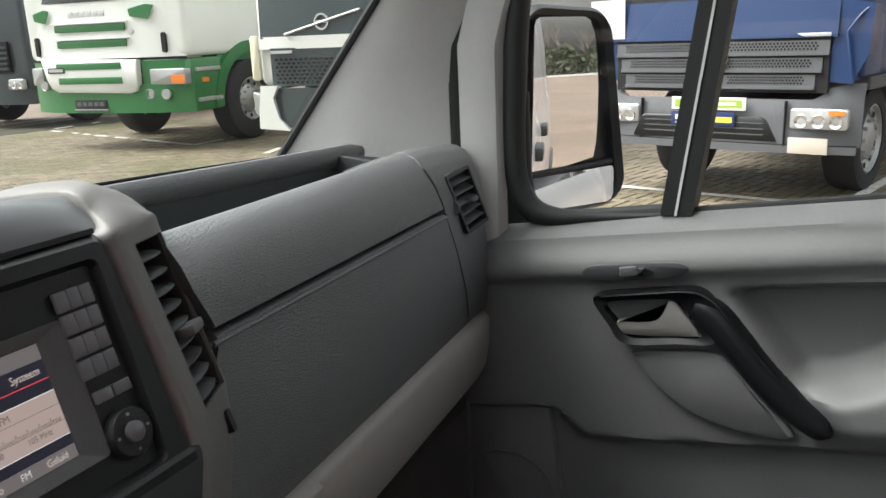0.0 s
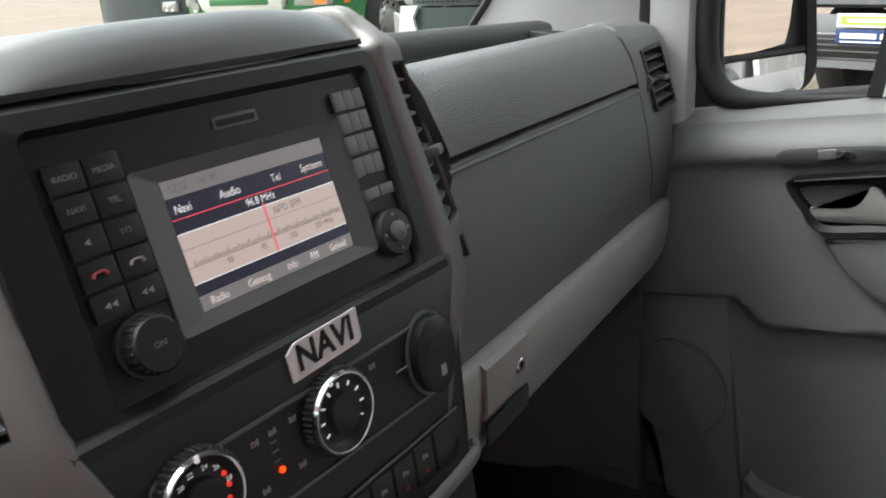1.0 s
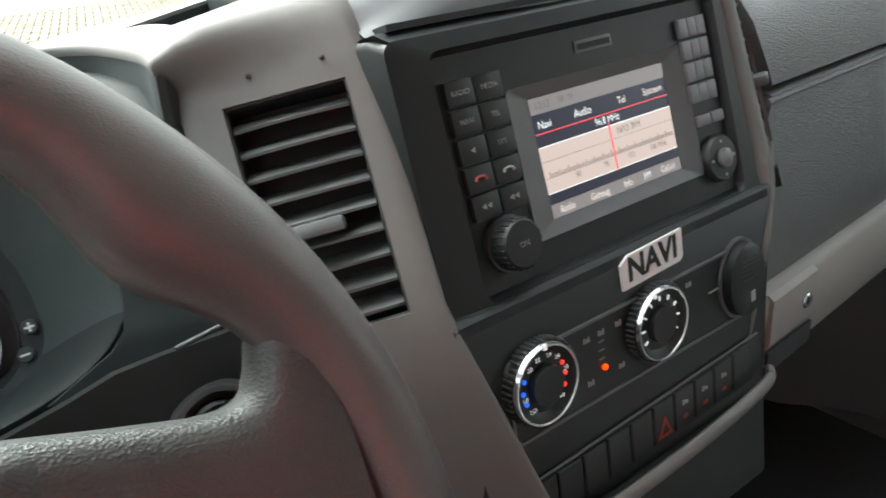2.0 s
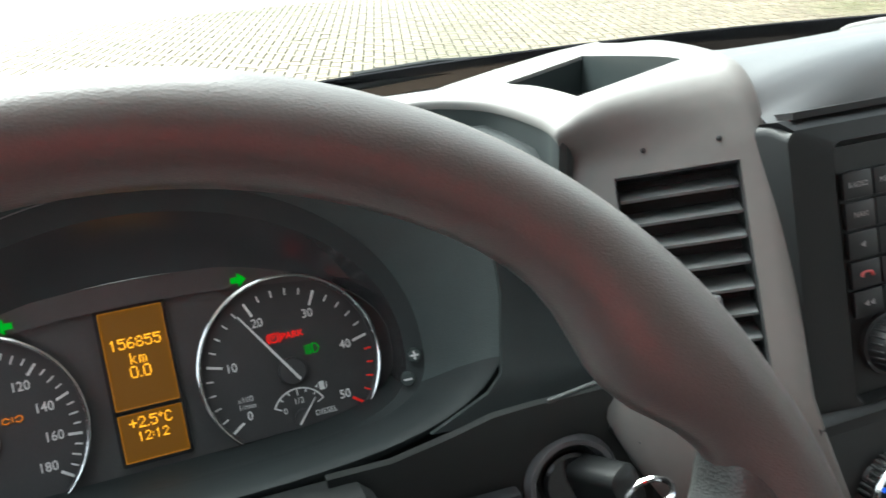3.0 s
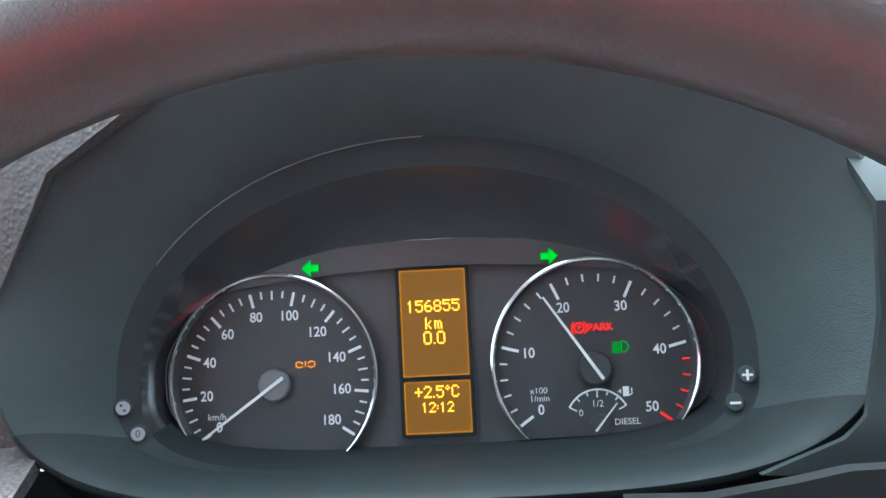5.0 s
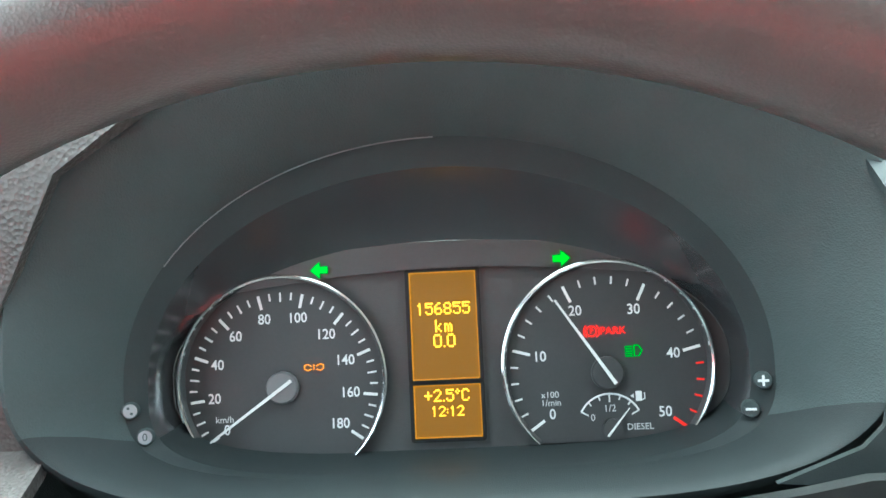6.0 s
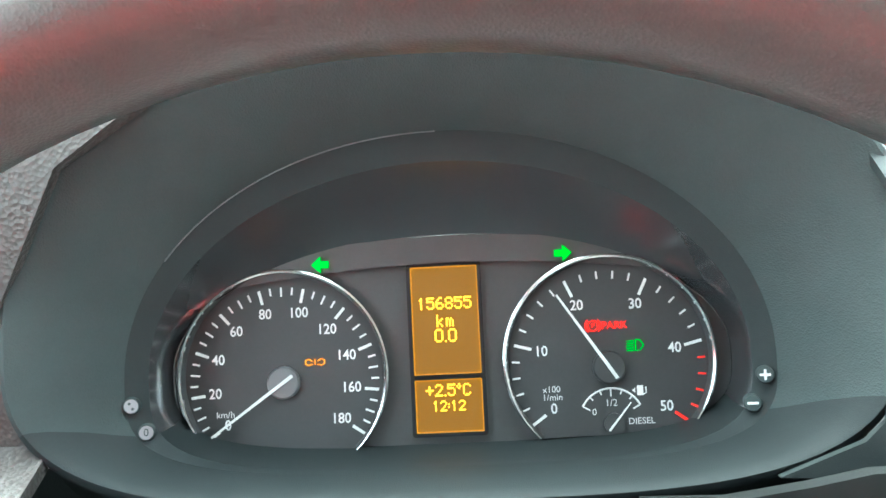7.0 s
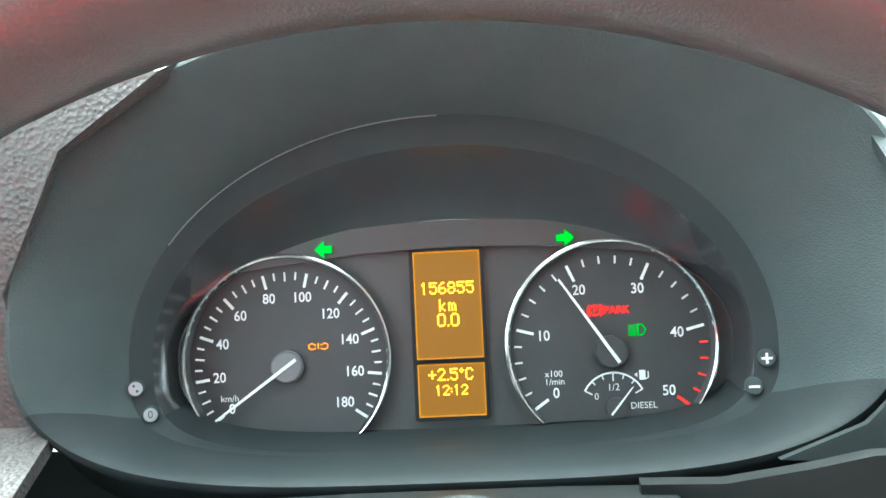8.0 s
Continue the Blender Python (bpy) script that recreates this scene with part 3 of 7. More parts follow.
def build_seat():
    """Front edge of the passenger seat."""
    CLOTH = material("grey_woven_seat_cloth", (0.10, 0.098, 0.103), 0.85, grain=0.7, grain_scale=330, tint=0.2, scale=30)
    SIDE = material("dark_seat_vinyl", (0.085, 0.083, 0.088), 0.6, grain=0.15, grain_scale=900, tint=0.1)
    s = thing("passenger_seat", "dark grey cloth passenger seat cushion on a low base", "seat", pose(0, 0, -0.014))
    part("base", box(0.68, 1.14, -0.98, -0.50, 0.604, 0.76, bevel=0.02), DARK, s)
    rows = []
    for i in range(25):
        x = 0.66 + 0.50 * i / 24
        e = abs(2 * i / 24 - 1)
        crown = 0.908 - 0.012 * math.cos(math.pi / 2 * e) - 0.05 * max(0.0, e - 0.93) / 0.07
        front = -0.410 - 0.035 * max(0.0, e - 0.6) ** 2 / 0.16
        rows.append([(x, front - dy, crown - dz) for dy, dz in ((0.10, 0.19), (0.030, 0.16), (0.004, 0.12), (0.0, 0.085), (0.010, 0.045), (0.035, 0.015), (0.075, 0.002), (0.20, 0.0), (0.36, 0.006), (0.54, 0.012))])
    part("cushion", sheet(rows, 0.01), CLOTH, s, "woven grey cushion")
    for sx in (0.665, 1.160):
        line = smooth_path([(sx, -0.470, 0.76), (sx, -0.440, 0.82), (sx, -0.440, 0.875), (sx, -0.475, 0.915), (sx, -0.56, 0.930), (sx, -0.75, 0.930), (sx, -0.95, 0.925)], 5)
        b = part("bolster", tube(line, [0.038 + 0.012 * smoothstep(0, 20, i) for i in range(len(line))], 16), SIDE, s, "smooth padded side bolster")
        part("piping", tube([(p.x + (0.030 if sx < 0.9 else -0.030), p.y, p.z + 0.036) for p in line[12:]], 0.0035, 8), DARK, b)


build_seat()


# ---- centre console ----
CONSOLE = plane_frame(0.428, -0.1665, 1.2720, 16.93)


HEATER = CONSOLE @ pose(0, -0.026, 0.006) @ pose(0, 0, 0, 10)


def build_console():
    c = thing("centre_console", "black centre console with satin grey vent columns and a domed hood", "console", CONSOLE)
    # dark raised frame round the sunk radio, and its steeper foot
    def flank(x, y):
        return x - 0.0085 * smoothstep(0.03, 0.137, y) if x > 0 else x + 0.002 * smoothstep(0.11, 0.137, y)
    outer = [(flank(x, y), y) for x, y in rounded(-0.1415, -0.024, 0.1275, 0.1368, 0.006)]
    soft = [(flank(x, y), y) for x, y in rounded(-0.1360, -0.022, 0.1220, 0.1318, 0.006)]
    mid, well = rounded(-0.1135, -0.0020, 0.1065, 0.1235, 0.006), rounded(-0.1105, 0.0008, 0.1035, 0.1205, 0.004)
    bm = add_ring(bmesh.new(), soft, mid, -0.012, 0.006)
    for v in bm.verts:
        if v.co.x < -0.125 and v.co.z > 0:
            v.co.z = 0.0025
    part("fascia", bm, SMOOTH, c, "smooth black frame round the radio")
    bm = add_ring(bmesh.new(), outer, soft, -0.016, -0.0015, z_in=0.006)
    for v in bm.verts:
        if v.co.x < -0.1362 and -0.01 < v.co.z < 0.0:
            v.co.x, v.co.z = v.co.x + 0.0030, min(v.co.z, -0.0075)
        elif v.co.x < -0.125 and v.co.z > 0:
            v.co.z = 0.0025
    part("fascia_edge", bm, SMOOTH, c)
    # solid black strip that paints the shade of the gap under the hood
    part("head_gap_shade", box(-0.1290, 0.1150, 0.1366, 0.1398, -0.012, 0.0012), RUBBER, c, "black strip for the shaded gap under the hood")
    part("fascia_bevel", add_ring(bmesh.new(), mid, well, -0.012, 0.006, z_in=0.0008), SMOOTH, c)
    pts = [(-0.1400, 0.022), (-0.1415, -0.03), (-0.1330, -0.100), (-0.118, -0.19), (0.108, -0.19), (0.1130, -0.100), (0.1225, -0.04), (0.1275, 0.022)]
    part("lower_fascia", prism(pts, -0.014, 0.0, 0.0025), SMOOTH, c, m=CONSOLE.inverted() @ HEATER)
    # rounded ledge where the foot stands proud under the radio
    ledge = [[(x, v, w) for x in (-0.1365, -0.07, 0.0, 0.06, 0.1225)] for v, w in ((-0.0015, 0.003), (-0.0030, 0.0075), (-0.0055, 0.0095), (-0.0090, 0.0092), (-0.014, 0.0078))]
    part("ledge", sheet(ledge, 0.003), SMOOTH, c)
    return c


BIN = build_console()


def build_hood():
    """Black wedge between the two satin bands, domed over the fascia's head."""
    h = thing("console_hood", "domed black hood over the console between satin grey bands", "dashboard hood")
    line = smooth_path([(0, -0.1262, 1.386), (0, -0.1270, 1.400), (0, -0.1210, 1.4150), (0, -0.106, 1.4285), (0, -0.070, 1.4375), (0, 0.0, 1.430), (0, 0.07, 1.410), (0, 0.14, 1.374)], 6)
    # where the cover dips under the two columns: depth, place across, height
    edge = np.array(((-0.130, 0.2955, 1.3950), (-0.115, 0.2930, 1.4030), (-0.104, 0.2910, 1.4140), (-0.085, 0.2905, 1.4225), (-0.020, 0.3000, 1.4190), (0.045, 0.3160, 1.4070), (0.090, 0.3300, 1.3990), (0.140, 0.3450, 1.3700)))
    right = np.array(((-0.130, 0.5630, 1.3950), (-0.117, 0.5625, 1.4030), (-0.110, 0.5625, 1.4080), (-0.090, 0.5640, 1.4190), (-0.020, 0.5730, 1.4110), (0.045, 0.5770, 1.4005), (0.090, 0.5730, 1.3910), (0.140, 0.5600, 1.3700)))
    rows = []
    for i in range(49):
        s = i / 48 * 2 - 1
        row = []
        for p in line:
            side = right if s > 0 else edge
            x = 0.43 + abs(s) * (float(np.interp(p.y, side[:, 0], side[:, 1])) - 0.43)
            z = p.z + min(0.0, float(np.interp(p.y, side[:, 0], side[:, 2])) - p.z) * abs(s) ** 3
            z -= float(np.interp(p.y, (-0.106, -0.07, 0.0, 0.07, 0.14), (0.0, 0.0155, 0.025, 0.018, 0.0))) * (1 - abs(s) ** 3)
            row.append((x, p.y + 0.004 * s * s, z))
        rows.append(row)
    part("cover", sheet(rows, 0.008), HOOD_SKIN, h, "smooth black domed cover")
    # lip coloured black to paint the shade between hood and fascia
    part("front_lip", tube([(0.427 + 0.126 * (i / 12 - 1), -0.1262 + 0.004 * (i / 12 - 1) ** 2, 1.3985 - 0.003 * (i / 12 - 1) ** 2) for i in range(25)], 0.0030, 8), RUBBER, h, "lower lip blackened for the shade of the gap")
    return h


build_hood()


def build_column(sign):
    """Satin grey column beside the fascia with its tall air outlet, turned outwards, bending forward over the dash."""
    up = Vector((0.0688, 0.4235, 0.9033) if sign > 0 else (-0.060, 0.310, 0.949)).normalized()
    out = Vector((-0.863 * sign, 0.4795, -0.1591))
    out = (out - up * out.dot(up)).normalized()
    nor = (out.cross(up) if sign < 0 else up.cross(out)).normalized()
    first = out if sign < 0 else -out
    m = Matrix.Translation((0.274, -0.1638, 1.2806) if sign > 0 else (0.5812, -0.1605, 1.2790)) @ Matrix((first, up, nor)).transposed().to_4x4()
    c = thing("vent_column", "satin grey console column round a tall louvred outlet", "console column", m, group="console vent columns")
    f = -sign

    def X(a):
        return f * a
    HV, WV = (0.1145, 0.0585) if sign > 0 else (0.1155, 0.0600)
    if sign > 0:
        us = [-0.0176, -0.0172, -0.0165, -0.0150, -0.008, 0.0, 0.0145, 0.029, 0.0435, WV, 0.068, 0.0770, 0.0795, 0.0805]
        drop = [-0.012, -0.005, -0.0015, -0.0003, 0.0, 0.0, 0.0, 0.0, 0.0, 0.0, -0.0004, -0.0016, -0.005, -0.009]
    else:
        us = [-0.0272, -0.0268, -0.0260, -0.0240, -0.012, 0.0, 0.015, 0.030, 0.045, WV, 0.066, 0.0715, 0.0745, 0.0755]
        drop = [-0.016, -0.006, -0.0018, -0.0003, 0.0, 0.0, 0.0, 0.0, 0.0, 0.0, -0.001, -0.005, -0.014, -0.050]
    foot = [(-0.20, -0.085), (-0.12, -0.040), (-0.05, -0.010), (-0.025, -0.003), (0.0, 0.0), (0.03, 0), (0.06, 0), (0.09, 0), (HV, 0)]
    inv = m.inverted()

    n = len(us)

    bm = bmesh.new()
    lines = [[Vector((X((u if u < 0 else u * (1 - 0.20 * smoothstep(0.0, -0.06, v))) + (0.0035 * smoothstep(0.05, 0.12, v) if sign > 0 and u < -0.01 else 0.0) - 0.24 * max(0.0, -v - 0.005)), v, w + d)) for u, d in zip(us, drop)] for v, w in foot]
    # inner edge, the tray's two sides and the outer edge, row by row from the bend to the back
    if sign > 0:
        tops = (((0.2930, -0.104, 1.4180), (0.281, -0.0920, 1.4180), (0.232, -0.0800, 1.4065), (0.2085, -0.0760, 1.3990)),
                ((0.2925, -0.085, 1.4270), (0.284, -0.0635, 1.4225), (0.2244, -0.0636, 1.4115), (0.2095, -0.0550, 1.4020)),
                ((0.3020, -0.020, 1.4240), (0.287, -0.0080, 1.4155), (0.2290, -0.0120, 1.4065), (0.2025, -0.0080, 1.4015)),
                ((0.3180, 0.045, 1.4120), (0.2907, 0.0476, 1.4068), (0.2329, 0.0379, 1.3990), (0.1840, 0.0240, 1.3990)),
                ((0.3320, 0.090, 1.4040), (0.300, 0.0800, 1.4020), (0.2450, 0.0700, 1.3985), (0.1720, 0.0400, 1.3955)),
                ((0.3400, 0.120, 1.3960), (0.300, 0.1080, 1.3960), (0.2440, 0.0880, 1.3930), (0.1660, 0.0440, 1.3900)),
                ((0.3400, 0.124, 1.3500), (0.300, 0.1120, 1.3500), (0.2440, 0.0920, 1.3500), (0.1660, 0.0480, 1.3500)))
    else:
        tops = (((0.5596, -0.110, 1.4111), (0.580, -0.0980, 1.4146), (0.6128, -0.0880, 1.4030), (0.6313, -0.0840, 1.3909)),
                ((0.5611, -0.090, 1.4228), (0.5909, -0.070, 1.4227), (0.6224, -0.0620, 1.4105), (0.6368, -0.0640, 1.3997)),
                ((0.5700, -0.020, 1.4150), (0.5976, -0.012, 1.4177), (0.6329, -0.0140, 1.4097), (0.6497, -0.0260, 1.4023)),
                ((0.5740, 0.045, 1.4045), (0.6060, 0.0400, 1.4075), (0.6440, 0.0340, 1.4020), (0.6640, 0.0150, 1.3964)),
                ((0.5700, 0.090, 1.3950), (0.6060, 0.0800, 1.3960), (0.6440, 0.0700, 1.3900), (0.6700, 0.0450, 1.3850)),
                ((0.5680, 0.120, 1.3800), (0.6060, 0.1080, 1.3800), (0.6440, 0.0880, 1.3780), (0.6720, 0.0600, 1.3760)),
                ((0.5680, 0.124, 1.3300), (0.6060, 0.1120, 1.3300), (0.6440, 0.0920, 1.3300), (0.6720, 0.0640, 1.3300)))
    keys = [lines[7], lines[8], [Vector((p.x, HV + 0.013, p.z)) for p in lines[8]]]
    for I, A, B, E in tops:
        I, A, B, E = Vector(I), Vector(A), Vector(B), Vector(E)
        row = [I + Vector((sign * 0.0020, 0, -0.014)), I + Vector((sign * 0.0018, 0, -0.005)), I + Vector((sign * 0.0012, -0.0005, -0.0012)), I, I.lerp(A, 0.55)]
        row += [A.lerp(B, j / 4) for j in range(5)]
        row += [B.lerp(E, 0.55) + Vector((0, 0, 0.0008)), E, E + Vector((sign * -0.0022, -0.0006, -0.0026)), E + (Vector((-0.0014, 0, -0.0062)) if sign > 0 else Vector((0.003, 0.001, -0.040)))]
        keys.append([inv @ p for p in row])
    paths = [smooth_path([k[j] for k in keys], 4) for j in range(n)]
    rows = [[p[i] for p in paths] for i in range(len(paths[0]))]
    lines = lines[:8] + rows[4:5] + rows[5:]
    tray_row, tray_end = 8 + 12, 8 + 20
    grid = [[bm.verts.new(p) for p in line] for line in lines]
    for i in range(len(lines) - 1):
        for j in range(n - 1):
            if not (4 <= i < 8 and 5 <= j < 9) and not (sign > 0 and tray_row <= i < tray_end and 5 <= j < 9):
                bm.faces.new((grid[i][j], grid[i][j + 1], grid[i + 1][j + 1], grid[i + 1][j]))
    rim = lines[tray_row][5:10] + [lines[i][9] for i in range(tray_row + 1, tray_end)] + lines[tray_end][9:4:-1] + [lines[i][5] for i in range(tray_end - 1, tray_row - 1, -1)]
    bmesh.ops.recalc_face_normals(bm, faces=bm.faces)
    bmesh.ops.solidify(bm, geom=bm.faces[:], thickness=0.0022)
    part("face", bm, SILVER, c, "satin grey plastic face", smooth=75)
    if sign > 0:
        down = inv.to_3x3() @ Vector((0, 0, -0.030))
        deep = bmesh.new()
        add_sheet(deep, [rim, [p + down for p in rim]])
        deep.faces.new([deep.verts.new(p + down) for p in rim[:-1]])
        part("top_tray", deep, INSERT, c, "sunk dark tray")
        # dark wall under the arched outer edge
        edge = [m @ line[11] for line in lines[3:tray_end + 5]]
        part("side_panel", sheet([[inv @ Vector((p.x + 0.0012, p.y + 0.002, p.z - 0.004 + (1.262 - p.z) * k / 6)) for p in edge] for k in range(7)], 0.002), INSERT, c, "smoked dark grey side panel")
    part("well", box(X(0.0), X(WV), 0, HV, -0.034, -0.030), RUBBER, c)
    for a in (0.0, WV):
        part("cheek", box(X(a) - 0.001, X(a) + 0.001, 0, HV, -0.032, -0.003), DARK, c)
    for a in (0.0, HV):
        part("lip", box(X(0.0), X(WV), a - 0.001, a + 0.001, -0.032, -0.003), DARK, c)
    for k in range(9):
        v = 0.008 + k * 0.0122
        rows = []
        for j in range(9):
            a = 0.0015 + (WV - 0.003) * j / 8
            bow = 0.0035 * (1 - (2 * j / 8 - 1) ** 2)
            rows.append([(X(a), v + 0.0040, -0.024), (X(a), v + 0.0012, -0.010), (X(a), v - 0.0022, -0.0045 + bow)])
        part("slat", sheet(rows, 0.0016), SLAT, c)
    part("tab", box(X(0.018), X(0.044), 0.046, 0.053, -0.006, 0.008, bevel=0.002), BEZEL, c, "grey thumb tab")
    for a in (0.008, 0.043) if sign > 0 else ():
        part("pin", lathe([(0.0013, -0.004), (0.0013, 0.0006), (0.0006, 0.001)], 10, X(a), 0.1258), RUBBER, c)
    if sign < 0:
        part("slot", prism(rounded(0.034, -0.030, 0.044, -0.014, 0.003), -0.006, 0.0006), RUBBER, c, "small dark slot under the outlet")
    return c


INSERT = material("smoked_grey_plastic", (0.032, 0.040, 0.040), 0.36, tint=0.05)
SLAT = material("grey_louvre_plastic", (0.15, 0.156, 0.158), 0.36, tint=0.08)
build_column(1)
build_column(-1)

SCREEN_GREY = plain("screen_grey_bar", (0.02, 0.02, 0.02), 0.3, (0.22, 0.19, 0.19), 0.28)
SCREEN_DARK = plain("screen_dark", (0.01, 0.01, 0.015), 0.3, (0.012, 0.012, 0.02), 0.5)
SCREEN_PINK = plain("screen_cream", (0.02, 0.02, 0.02), 0.3, (0.80, 0.61, 0.55), 0.215)
SCREEN_RED = plain("screen_red", (0.02, 0.0, 0.0), 0.3, (0.70, 0.06, 0.09), 0.42)
SCREEN_WHITE = plain("screen_white", (0.02, 0.02, 0.02), 0.3, (0.95, 0.92, 0.92), 0.30)
SCREEN_SOFT = plain("screen_soft_text", (0.02, 0.02, 0.02), 0.3, (0.62, 0.52, 0.48), 0.42)
SCREEN_INK = plain("screen_ink", (0.02, 0.02, 0.02), 0.4, (0.06, 0.05, 0.05), 0.4)
HANDSET_RED = plain("dull_red_handset_print", (0.40, 0.07, 0.07), 0.5)
KEY = material("dark_key_plastic", (0.018, 0.019, 0.020), 0.40, tint=0.06)
KEY_LIGHT = material("grey_key_plastic", (0.16, 0.16, 0.17), 0.36, tint=0.05)
PRINT = plain("grey_key_print", (0.34, 0.33, 0.33), 0.5)


def build_radio():
    r = thing("car_radio", "black double-height car radio with a lit colour screen", "car radio", CONSOLE)
    bm = bmesh.new()
    add_ring(bm, rounded(-0.1108, 0.0004, 0.1038, 0.1208, 0.004), rounded(-0.0685, 0.0175, 0.0735, 0.0965, 0.003), -0.014, 0.0005)
    part("faceplate", bm, SMOOTH, r)
    # bevelled screen surround
    part("screen_frame", add_ring(bmesh.new(), rounded(-0.0690, 0.0170, 0.0740, 0.0970, 0.003), rounded(-0.0520, 0.0245, 0.0580, 0.0896, 0.001), -0.009, 0.0018, z_in=-0.0020), BEZEL, r, "bevelled grey surround")
    s = part("screen", box(-0.0545, 0.0560, 0.0235, 0.0890, -0.012, -0.0078), SCREEN_DARK, r, "lit colour display", m=pose(0.0022, 0.0008, 0.0055))
    z = -0.0072
    def bar(x0, x1, y0, y1, mat, name="field", w=z):
        return part(name, box(x0, x1, y0, y1, w - 0.0003, w), mat, s)
    L, R = -0.0540, 0.0555
    bar(L, R, 0.0800, 0.0885, SCREEN_GREY, "header_bar")
    bar(L, R, 0.0375, 0.0625, SCREEN_PINK, "dial_field")
    bar(L, R, 0.0240, 0.0315, SCREEN_GREY, "footer_bar")
    bar(L, R, 0.0693, 0.0698, SCREEN_RED, "red_line", z + 0.0002)
    bar(L, R, 0.0622, 0.0627, SCREEN_WHITE, "line", z + 0.0002)
    bar(L, R, 0.0373, 0.0377, SCREEN_WHITE, "line", z + 0.0002)
    bar(L, R, 0.0545, 0.0547, SCREEN_INK, "line", z + 0.0002)
    bar(L, R, 0.0455, 0.0457, SCREEN_INK, "line", z + 0.0002)
    bar(0.0007, 0.0016, 0.0375, 0.0640, SCREEN_RED, "pointer", z + 0.0005)
    bm = bmesh.new()
    for k in range(75):
        x = L + 0.004 + k * 0.00139
        add_box(bm, x - 0.00013, x + 0.00013, 0.0458, 0.0478 + (0.0014 if k % 5 == 0 else 0), z, z + 0.0003)
    part("scale_marks", bm, SCREEN_INK, s, smooth=0)
    w = z + 0.0006
    for text, size, mat, x, y in (("12:12", 0.0058, SCREEN_INK, -0.0455, 0.0842), ("TA", 0.0045, SCREEN_INK, -0.0315, 0.0842), ("TP", 0.0045, SCREEN_INK, -0.0240, 0.0842),
                                  ("Navi", 0.0062, SCREEN_WHITE, -0.0465, 0.0740), ("Audio", 0.0064, SCREEN_WHITE, -0.0170, 0.0745), ("Tel", 0.0060, SCREEN_SOFT, 0.0150, 0.0745),
                                  ("Systeem", 0.0060, SCREEN_SOFT, 0.0425, 0.0748), ("96.8 MHz", 0.0058, SCREEN_WHITE, 0.0005, 0.0663),
                                  ("90", 0.0046, SCREEN_INK, -0.0300, 0.0425), ("95", 0.0046, SCREEN_INK, -0.0070, 0.0425), ("100", 0.0046, SCREEN_INK, 0.0140, 0.0425), ("105 MHz", 0.0046, SCREEN_INK, 0.0385, 0.0425),
                                  ("Radio", 0.0056, SCREEN_SOFT, -0.0430, 0.0277), ("Geheug.", 0.0056, SCREEN_SOFT, -0.0165, 0.0277), ("Info", 0.0056, SCREEN_SOFT, 0.0070, 0.0277),
                                  ("FM", 0.0056, SCREEN_WHITE, 0.0240, 0.0277), ("Geluid", 0.0056, SCREEN_SOFT, 0.0430, 0.0277)):
        words(text, size, mat, s, x, y, w, squeeze=0.88)
    words("NPO 3FM", 0.0056, SCREEN_INK, s, 0.0165, 0.0583, w, squeeze=0.88)
    # left keys, two columns of five
    for j in range(5):
        for i in range(2):
            x, y = -0.0978 + i * 0.0186, 0.1018 - j * 0.0142
            k = part("key", box(x - 0.0088, x + 0.0088, y - 0.0064, y + 0.0064, 0.001, 0.0034, bevel=0.0008), KEY, r)
            label = (("RADIO", "MEDIA"), ("NAVI", "TEL"), ("", "SYS"), ("", ""), ("", ""))[j][i]
            if label:
                words(label, 0.0038, PRINT, k, x, y, 0.0036)
            elif j == 3:
                col = HANDSET_RED if i == 0 else PRINT
                bm = add_tube(bmesh.new(), smooth_path([(x - 0.0035, y - 0.001, 0.0037), (x - 0.002, y + 0.0008, 0.0037), (x + 0.002, y + 0.0008, 0.0037), (x + 0.0035, y - 0.001, 0.0037)], 4), [0.001] * 4 + [0.0006] * 5 + [0.001] * 4, 6)
                part("handset_mark", bm, col, k)
            else:
                bm = bmesh.new()
                for q in (-0.0022, 0.0014) if j == 4 else (-0.0008,):
                    add_prism(bm, [(x + q - 0.0012, y), (x + q + 0.0016, y - 0.0015), (x + q + 0.0016, y + 0.0015)], 0.0034, 0.0037)
                part("arrow_mark", bm, PRINT, k, smooth=0)
    # right keypad, three columns of four, and a pair below
    for j in range(4):
        for i in range(3):
            x, y = 0.0770 + i * 0.0084, 0.1055 - j * 0.0132
            part("number_key", box(x - 0.0041, x + 0.0041, y - 0.0057, y + 0.0057, 0.001, 0.0040, bevel=0.0009), KEY_LIGHT, r)
    for i in range(2):
        x = 0.0812 + i * 0.0132
        part("lower_key", box(x - 0.0062, x + 0.0062, 0.0455, 0.0525, 0.001, 0.0040, bevel=0.0009), KEY_LIGHT, r)
    rk = part("rocker", lathe([(0.0150, 0.0), (0.0150, 0.004), (0.0135, 0.0062), (0.0, 0.0066)], 40, 0.0888, 0.0232, close=False), KEY, r, "round four-way rocker")
    part("rocker_button", lathe([(0.0060, 0.006), (0.0060, 0.009), (0.0045, 0.0102), (0, 0.0105)], 28, 0.0888, 0.0232, close=False), KEY_LIGHT, rk)
    for a in range(4):
        x, y = 0.0888 + 0.0105 * math.cos(a * math.pi / 2), 0.0232 + 0.0105 * math.sin(a * math.pi / 2)
        part("rocker_mark", lathe([(0.0010, 0.0060), (0.0010, 0.0068)], 10, x, y), PRINT, rk)
    kn = part("volume_knob", lathe([(0.0150, 0.0), (0.0150, 0.003), (0.0135, 0.0035), (0.0130, 0.012), (0.0118, 0.0136), (0.0, 0.0138)], 48, -0.0886, 0.0226, close=False), KEY, r, "round ridged volume knob")
